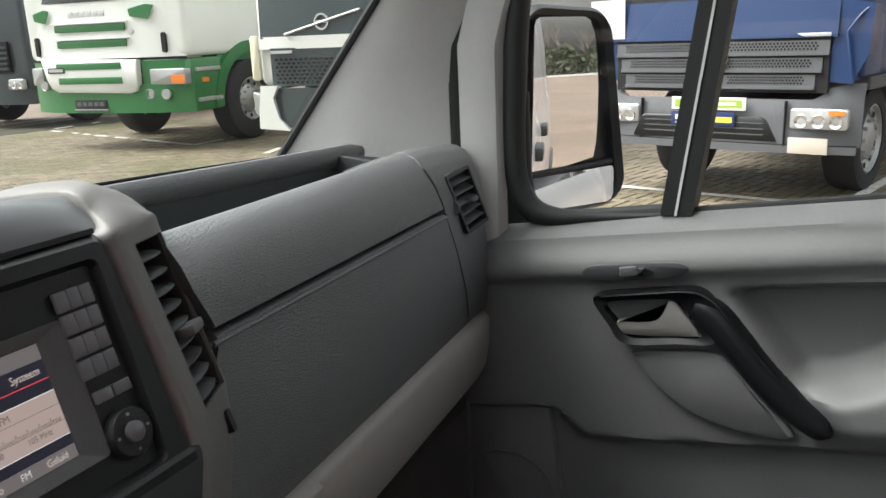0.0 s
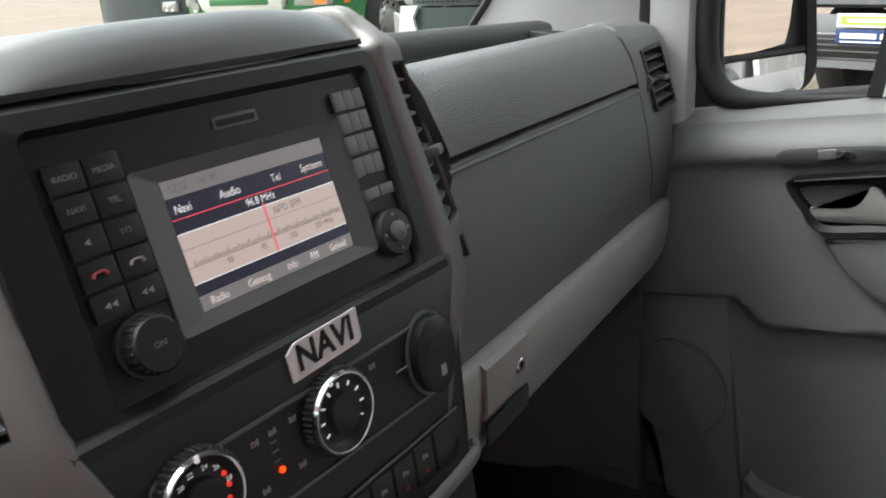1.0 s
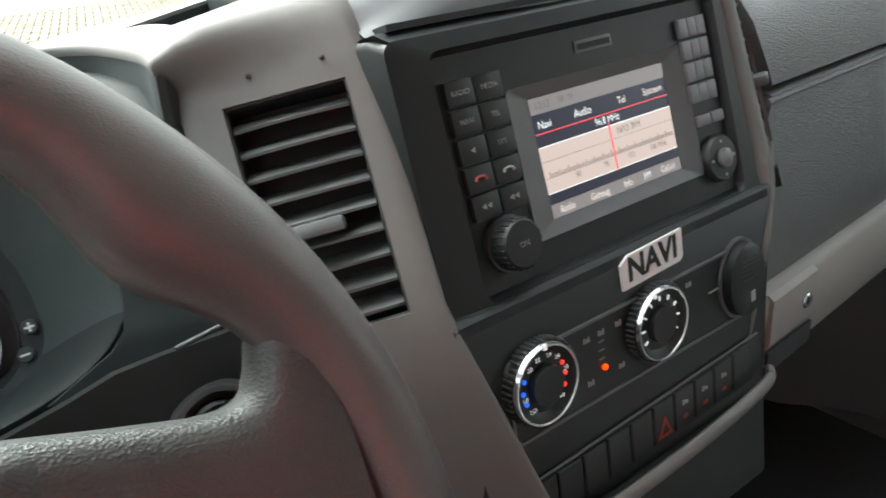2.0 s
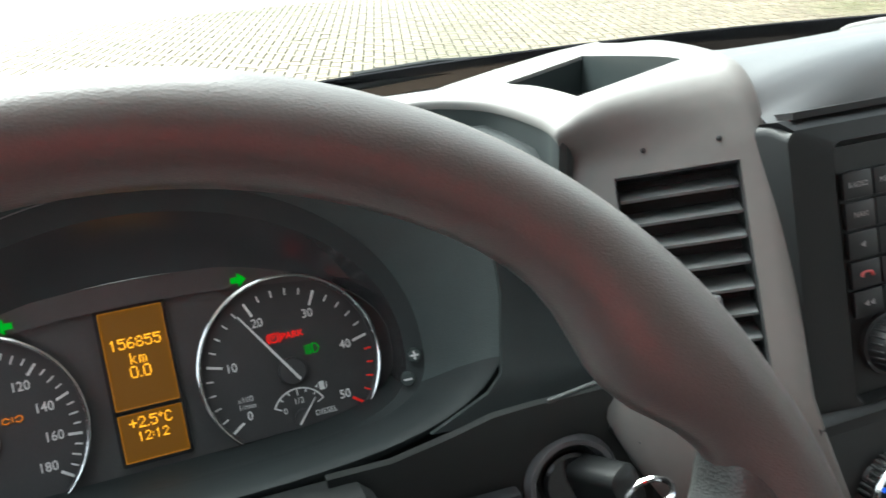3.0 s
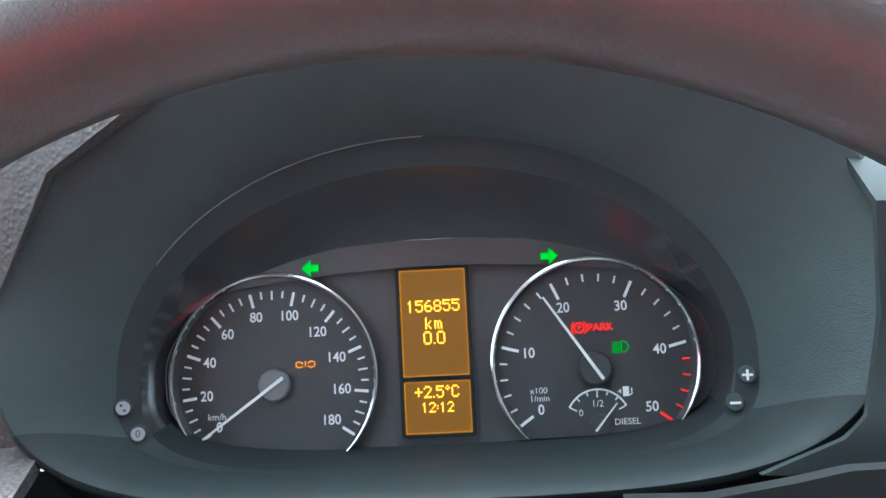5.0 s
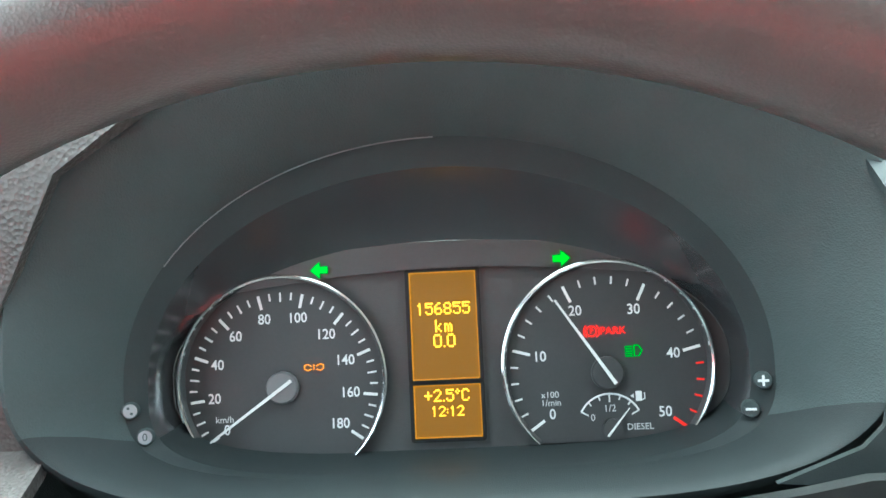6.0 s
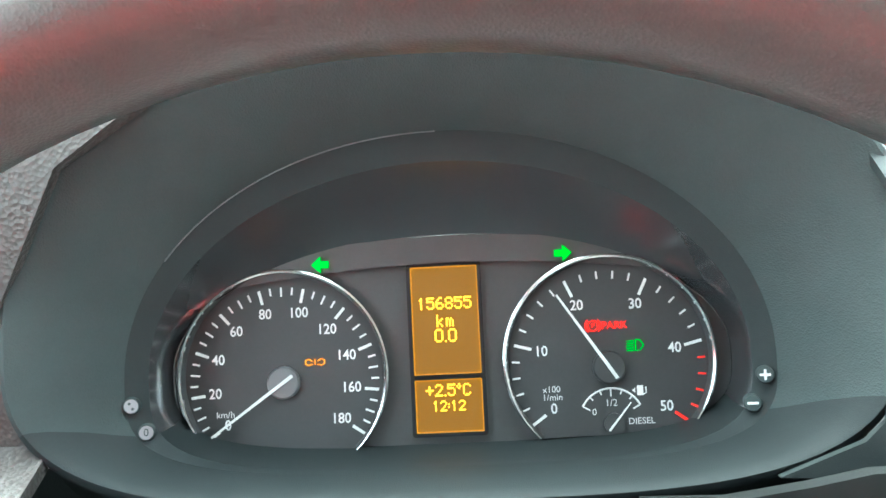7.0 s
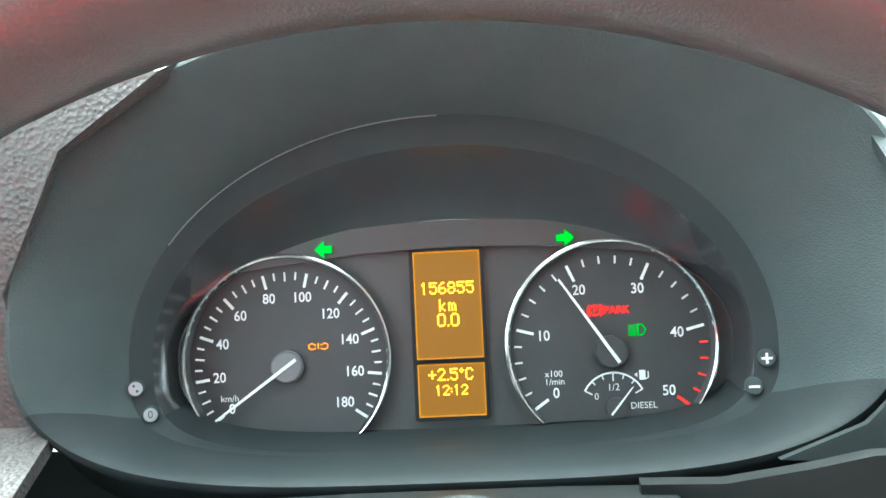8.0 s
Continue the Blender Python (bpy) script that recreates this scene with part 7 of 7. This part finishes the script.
def build_green_lorry():
    t = lorry("parked white lorry with green bumper, grille slots and steps", Matrix.Translation((9.14, 9.05, 0)) @ WHITE_ROW @ Matrix.Diagonal((1.21, 1.1, 1.1, 1)) @ pose(-0.19, 0, 0))
    part("cab", box(-1.22, 1.25, 0.08, 1.95, 1.19, 2.9, bevel=0.10, seg=5), WHITE, t, "white cab shell")
    part("windscreen", bowed_front(-1.12, 1.12, 1.93, 2.6, 0.15, 0.02, 0.02, rake=0.12), CAB_GLASS, t, "dark windscreen")
    f = part("front_flap", bowed_front(-1.12, 1.20, 1.20, 1.92, 0.10, 0.0, 0.06, rake=0.05, nx=30), WHITE, t, "white front flap")
    part("flap_gap", bowed_front(-1.10, 1.18, 1.165, 1.205, 0.10, 0.012, 0.05, nx=24), SHADOW, t)
    for k, z in enumerate((1.595, 1.395)):
        part("slot", box(-0.66 + 0.01 * k, 0.43, z - 0.048, z + 0.048, 0.012, 0.045, bevel=0.012), GREEN, f, "green grille slot", m=face_frame(0, 0, 0.035))
        part("slot_lip", box(-0.72, 0.49, z + 0.050, z + 0.068, 0.02, 0.07, bevel=0.01), WHITE, f, m=face_frame(0, 0, 0.035))
    lo = part("lower_grille", prism([(-0.66, 0.775), (0.45, 0.755), (0.545, 0.78), (0.585, 0.86), (0.60, 1.175), (-0.88, 1.215), (-0.84, 0.95), (-0.78, 0.83)], -0.05, 0.035, 0.02), WHITE, t, "white lower grille", m=face_frame(0, 0, -0.05))
    for k, z in enumerate((1.11, 0.925)):
        part("slot", box(-0.635 + 0.01 * k, 0.37, z - 0.042, z + 0.042, 0.030, 0.0475, bevel=0.008), GREEN, lo, "green grille slot")
    for x, w in ((-0.86, 0.13), (0.69, 0.19)):
        pts = [(x - w, 1.80), (x + w * 0.4, 1.85), (x + w, 1.83), (x + w * 0.4, 1.67), (x - w * 0.9, 1.71)]
        part("corner_panel", prism(pts[::-1], 0.0, 0.012), GREEN, f, m=face_frame(0, 0, 0.02))
    for k in range(6):
        part("badge_block", box(-0.44 + k * 0.098, -0.365 + k * 0.098, 1.735, 1.81, 0.0, 0.022, bevel=0.004), BADGE, f, m=face_frame(0, 0, 0.045))
    part("shield_badge", lathe([(0.045, 0), (0.045, 0.02), (0, 0.025)], 20), BADGE, f, m=face_frame(0.495, 1.53, 0.035))
    part("model_plate", box(-0.775, -0.51, 1.03, 1.10, 0.040, 0.050, bevel=0.003), SMOOTH, lo)
    part("model_bar", box(-0.755, -0.53, 1.045, 1.085, 0.049, 0.053), BADGE, lo)
    for x in (-1.03, 0.95):
        part("corner_vent", prism(rounded(x - 0.032, 1.25, x + 0.032, 1.50, 0.03), 0.0, 0.03), SHADOW, t, m=face_frame(0, 0, 0.055 if x > 0 else 0.07))
    part("bumper", bowed_front(-1.24, 1.24, 0.50, 0.86, 0.17, -0.05, 0.08, nx=28), GREEN, t, "green steel bumper")
    part("bumper_top", bowed_front(-1.24, -0.90, 0.86, 1.17, 0.17, -0.03, 0.08, nx=6), GREEN, t)
    part("bumper_end", bowed_front(0.62, 1.24, 0.86, 1.16, 0.17, -0.03, 0.08, nx=8), GREEN, t)
    k = part("headlight", prism(rounded(0.66, 0.855, 1.22, 1.05, 0.02), -0.10, 0.012, 0.006), LENS, t, "clear headlight with amber corner", m=face_frame(0, 0, 0.015))
    part("indicator", prism(rounded(1.02, 0.87, 1.21, 0.975, 0.01), 0.010, 0.017), AMBER_LENS, k)
    part("headlight", prism(rounded(-1.16, 0.87, -0.98, 1.10, 0.02), -0.05, 0.012, 0.006), LENS, t, "clear headlight", m=face_frame(0, 0, 0.03))
    for x, z in ((0.70, 0.742), (0.935, 0.735), (-0.95, 0.86)):
        part("fog_lamp", lathe([(0.064, -0.02), (0.064, 0.005), (0.056, 0.007), (0.050, 0.000), (0, 0.003)], 28, close=False), LENS, t, "round fog lamp", m=face_frame(x, z, -0.02))
    np_ = part("number_plate", box(-0.44, 0.06, 0.555, 0.675, 0.0, 0.012, bevel=0.003), SMOOTH, t, "dark number plate", m=face_frame(0, 0, -0.055))
    for q in range(5):
        part("plate_bar", box(-0.41 + q * 0.09, -0.345 + q * 0.09, 0.595, 0.645, 0.011, 0.013), TRUCK_GREY, np_)
    part("plate_rail", box(-0.45, 0.07, 0.540, 0.556, 0.0, 0.02), STEEL, t, m=face_frame(0, 0, -0.055))
    # side: steps and arch behind the corner
    part("step_box", box(1.02, 1.24, 0.12, 0.72, 0.50, 1.17, bevel=0.04), GREEN, t, "green step box")
    for z in (0.62, 1.0):
        part("step_tread", box(1.10, 1.27, 0.18, 0.66, z, z + 0.05, bevel=0.01), STEEL, t, "grey step tread")
    part("side_repeater", box(1.23, 1.255, 0.30, 0.42, 0.86, 0.92), AMBER_LENS, t)
    arch = [[(1.0 + o, 1.36 + r * math.cos(a), 0.52 + r * math.sin(a)) for a in [math.pi * i / 16 for i in range(17)]] for o, r in ((0.0, 0.70), (0.26, 0.68), (0.26, 0.84), (0.0, 0.87))]
    part("wheel_arch", sheet(arch), GREEN, t, "green wheel arch")
    part("arch_fill", box(0.98, 1.2, 0.70, 2.0, 1.10, 1.22), GREEN, t)
    truck_wheel(t, 1.20, 1.42, 0.56)
    truck_wheel(t, -1.20, 1.95, 0.52)
    part("mirror_stalk", tube([(1.24, 1.9, 1.2), (1.30, 1.92, 1.3), (1.30, 1.92, 2.4)], 0.02, 8), STEEL, t)
    part("chassis", box(-0.45, 0.45, 0.4, 6.5, 0.55, 0.95), SHADOW, t)
    part("rear_body", box(-1.25, 1.25, 2.3, 7.0, 1.0, 3.7, bevel=0.03), WHITE, t, "white rear body")
    return t


build_green_lorry()


def build_slate_front_lorry():
    t = lorry("parked white lorry with a slate front panel and mesh grille", Matrix.Translation((8.50, 4.80, 0)) @ WHITE_ROW @ Matrix.Scale(1.1, 4))
    part("cab", box(-1.12, 1.16, 0.12, 1.9, 0.85, 2.9, bevel=0.12, seg=4), WHITE, t, "white cab shell")
    part("front_panel", bowed_front(-1.02, 1.02, 1.36, 1.86, 0.10, 0.0, 0.05, rake=0.05), SLATE, t, "slate upper panel")
    part("windscreen", bowed_front(-1.04, 1.04, 1.88, 2.6, 0.14, 0.03, 0.02, rake=0.14), CAB_GLASS, t, "dark windscreen")
    part("white_band", bowed_front(-1.08, 1.08, 1.25, 1.38, 0.12, -0.01, 0.05), WHITE, t)
    g = part("grille", bowed_front(-0.88, 0.88, 0.86, 1.26, 0.06, -0.005, 0.05), SLATE, t, "slate honeycomb grille")
    bm = bmesh.new()
    for r in range(7):
        for i in range(26):
            x = -0.80 + i * 0.063 + (0.0315 if r % 2 else 0)
            z = 0.90 + r * 0.040
            y = -0.005 + 0.06 * abs(x / 1.2) ** 3.2 - 0.004
            bm.faces.new([bm.verts.new((x + 0.024 * math.cos(q * math.pi / 3), y, z + 0.015 * math.sin(q * math.pi / 3))) for q in range(6)])
    tagged(part("mesh_cells", bm, SHADOW, g, smooth=0), kind="stuff")
    part("name_bar", box(-0.85, -0.58, 1.205, 1.235, 0.0, 0.012), BADGE, t, "silver name bar", m=face_frame(0, 0, -0.01))
    part("ring_badge", add_ring(bmesh.new(), circle(0, 0, 0.085, 36), circle(0, 0, 0.066, 36), -0.01, 0.014), BADGE, t, "round ring badge", m=face_frame(-0.20, 1.515, 0.0))
    part("badge_band", box(-0.265, -0.135, 1.50, 1.53, 0.0, 0.012), BADGE, t, m=face_frame(0, 0, 0.0))
    part("slash", tube([(-0.66, -0.012, 1.40), (0.26, -0.006, 1.62)], 0.014, 8), BADGE, t, "bright diagonal bar")
    part("bumper", bowed_front(-1.12, 1.12, 0.42, 0.84, 0.20, -0.06, 0.08, nx=24), SLATE, t, "dark bumper")
    for s in (-1, 1):
        pts = [(s * 0.66, 0.40), (s * 1.04, 0.42), (s * 1.02, 0.60), (s * 0.98, 0.86), (s * 0.78, 0.86), (s * 0.86, 0.74), (s * 0.80, 0.52)]
        part("bumper_corner", prism(pts if s < 0 else pts[::-1], -0.05, 0.03, 0.015), WHITE, t, "white bumper corner", m=face_frame(0, 0, -0.03))
        pts = [(s * 1.13, 0.80), (s * 0.98, 0.76), (s * 0.88, 0.50), (s * 0.98, 0.46), (s * 1.12, 0.58)]
        part("headlight", prism(pts if s > 0 else pts[::-1], -0.05, 0.02, 0.012), LENS, t, "tall clear headlight", m=face_frame(0, 0, 0.0))
    part("corner_fin", prism(rounded(-1.17, 0.92, -1.06, 1.40, 0.04), 0.0, 0.04, 0.01), material("cream_fin", (0.70, 0.67, 0.52), 0.4), t, m=face_frame(0, 0, 0.10))
    for x in (-1.10, 1.10):
        truck_wheel(t, x, 1.36, 0.50)
    part("chassis", box(-0.45, 0.45, 0.4, 6.5, 0.55, 0.95), SHADOW, t)
    part("rear_body", box(-1.25, 1.25, 2.3, 7.0, 1.0, 3.7, bevel=0.03), WHITE, t)
    return t


build_slate_front_lorry()


def build_dark_lorry():
    t = lorry("dark slate lorry parked beside the white one", Matrix.Translation((11.23, 14.98, 0)) @ WHITE_ROW @ Matrix.Scale(1.1, 4))
    part("cab", box(-1.22, 1.22, 0.10, 1.95, 0.62, 2.9, bevel=0.12, seg=4), SLATE, t, "dark slate cab")
    part("bumper", bowed_front(-1.2, 1.2, 0.42, 0.95, 0.17, -0.03, 0.08, nx=24), SLATE, t)
    part("grille", bowed_front(-0.8, 0.8, 0.98, 1.5, 0.06, 0.02, 0.05), SHADOW, t)
    for k in range(5):
        part("grille_bar", bowed_front(-0.78, 0.78, 1.02 + k * 0.09, 1.06 + k * 0.09, 0.06, 0.0, 0.03), SLATE, t)
    lamp_unit(t, 0.6, 1.1, 0.68, 0.86, 0.02, False, amber=False)
    for x in (-1.2, 1.2):
        truck_wheel(t, x, 1.36, 0.50)
    part("rear_body", box(-1.25, 1.25, 2.3, 7.0, 0.6, 3.7, bevel=0.03), SLATE, t)


build_dark_lorry()


# ---- hedge and bare trees behind the van, seen in the mirror ----
BARK = material("grey_winter_bark", (0.10, 0.085, 0.07), 0.9, tint=0.2, scale=6)
HEDGE = material("dark_hedge_leaves", (0.045, 0.055, 0.03), 0.8, tint=0.4, scale=3)


TREES = ((4.0, -71.5, 5.0), (6.6, -71, 6.8), (8.6, -72, 5.2), (1.5, -72, 5.6), (11.5, -71, 6.2), (15.5, -72, 6.0))


def build_tree(x, y, h, seed):
    rnd = random.Random(seed)
    t = thing("bare_tree", "bare winter tree behind a hedge", "tree", Matrix.Translation((x, y, 0)), group="bare trees behind the hedge")
    bm = bmesh.new()
    def branch(p, d, length, r, level):
        pts = [p]
        for k in range(4):
            d = (d + Vector((rnd.uniform(-1, 1), rnd.uniform(-1, 1), rnd.uniform(-0.2, 0.6))) * 0.16).normalized()
            pts.append(pts[-1] + d * length / 4)
        add_tube(bm, pts, [r * (1 - 0.16 * k) for k in range(5)], 5)
        if level < 4:
            for k in range(4 if level < 3 else 3):
                q = pts[rnd.choice((2, 3, 4))]
                nd = (d + Vector((rnd.uniform(-1, 1), rnd.uniform(-1, 1), rnd.uniform(0, 0.8)))).normalized()
                branch(q, nd, length * rnd.uniform(0.5, 0.75), r * 0.5, level + 1)
    branch(Vector((0, 0, 0)), Vector((0, 0, 1)), h * 0.42, h * 0.022, 0)
    part("trunk", bm, BARK, t, "bare branching limbs")


for k, (x, y, h) in enumerate(TREES):
    build_tree(x, y, h, 11 + k)


def build_hedge():
    rnd = np.random.RandomState(5)
    n = 26000
    x = rnd.uniform(-6, 26, n)
    top = 2.1 + 0.35 * np.sin(x * 1.3) + 0.3 * np.sin(x * 3.1 + 1)
    z = rnd.uniform(0, 1, n) ** 0.8 * top
    y = -69.5 + rnd.uniform(-0.9, 0.9, n) * (1 - 0.35 * z / 2.8)
    c = np.stack([x, y, z], 1)
    a = rnd.normal(size=(n, 3)) * 0.10
    b = rnd.normal(size=(n, 3)) * 0.10
    v = np.stack([c - a, c + b, c + a, c - b], 1).reshape(-1, 3)
    me = bpy.data.meshes.new("hedge")
    me.from_pydata(v.tolist(), [], np.arange(4 * n).reshape(-1, 4).tolist())
    me.materials.append(HEDGE)
    tagged(new("hedge", me), "dark leafy hedge along the edge of the lorry park", "hedge", kind="stuff")


build_hedge()
piece("kerb", box(-30, 50, -68.4, -68.1, -0.01, 0.14, bevel=0.02), material("grey_kerb_stone", (0.35, 0.34, 0.32), 0.8), "low grey kerb before the hedge", "kerb", kind="structure")


# ---- block paving, piece by piece ----
def build_paving():
    CLINKER = paving_material()
    L, Wd, gap = 0.21, 0.105, 0.017
    turn = Matrix.Rotation(radians(-106.7), 4, "Z")
    base = bmesh.new()
    a, b, c = (L - gap) / 2, (Wd - gap) / 2, 0.004
    low = [base.verts.new((sx * a, sy * b, -0.02)) for sx, sy in ((-1, -1), (1, -1), (1, 1), (-1, 1))]
    mid = [base.verts.new((sx * a, sy * b, -c)) for sx, sy in ((-1, -1), (1, -1), (1, 1), (-1, 1))]
    top = [base.verts.new((sx * (a - c), sy * (b - c), 0.0)) for sx, sy in ((-1, -1), (1, -1), (1, 1), (-1, 1))]
    for p, q in ((low, mid), (mid, top)):
        for i in range(4):
            base.faces.new((p[i], p[(i + 1) % 4], q[(i + 1) % 4], q[i]))
    base.faces.new(top)
    me = mesh_of("brick", base, CLINKER, smooth=0)
    co = np.array([v.co for v in me.vertices])
    fa = [list(p.vertices) for p in me.polygons]
    rnd = np.random.RandomState(3)
    near, far = [], []
    R3 = np.array(turn.to_3x3())
    for i in range(-150, 170):
        for j in range(-150, 170):
            # herringbone: of every four squares along a row, two make a lying block and two belong to standing ones
            d = (i - j) % 4
            if d not in (0, 3):
                continue
            u, v = ((i + 1) * Wd, (j + 0.5) * Wd) if d == 0 else ((i + 0.5) * Wd, (j + 1) * Wd)
            x, y = R3[0, 0] * u + R3[0, 1] * v, R3[1, 0] * u + R3[1, 1] * v
            if (4.6 < x < 13.5 and -2.6 < y < 14.5 and y < 1.9 * x - 1.5 and y > -0.42 * x - 0.6) or (-4.5 < x < 8.0 and 3.5 < y < 13.0):
                (near if 6.6 < x < 8.1 and -0.75 < y < 1.45 else far).append((x, y, d))
    near.sort(key=lambda p: p[0])
    far += near[300:]
    for x, y, d in near[:300]:
        o = new("brick", me)
        o.parent = GROUND
        o.matrix_basis = Matrix.Translation((x, y, 0.001 + rnd.uniform(-0.002, 0.002))) @ turn @ Matrix.Rotation(rnd.uniform(-0.012, 0.012) + (math.pi / 2 if d == 3 else 0.0), 4, "Z")
    vs, fs = [], []
    stood = co @ np.array([[0, 1, 0], [-1, 0, 0], [0, 0, 1]])
    for k, (x, y, d) in enumerate(far):
        vs.append((stood if d == 3 else co) @ R3.T + np.array([x, y, 0.001 + rnd.uniform(-0.002, 0.002)]))
        n0 = k * len(co)
        fs += [[n0 + q for q in f] for f in fa]
    big = bpy.data.meshes.new("paving_bricks")
    big.from_pydata(np.concatenate(vs).tolist(), [], fs)
    big.materials.append(CLINKER)
    bed = bmesh.new()
    bed.faces.new([bed.verts.new((x, y, -0.009)) for x, y in ((4.55, -2.55), (13.5, -2.65), (13.5, 14.55), (8.45, 14.55), (7.65, 13.05), (-4.55, 13.05), (-4.55, 3.45), (4.55, 3.45))])
    part("joint_sand", bed, material("mossy_joint_sand", (0.045, 0.042, 0.026), 0.95, tint=0.4, scale=2), GROUND)
    o = new("paving_bricks", big)
    o.parent = GROUND
    tagged(o, kind="stuff")


build_paving()
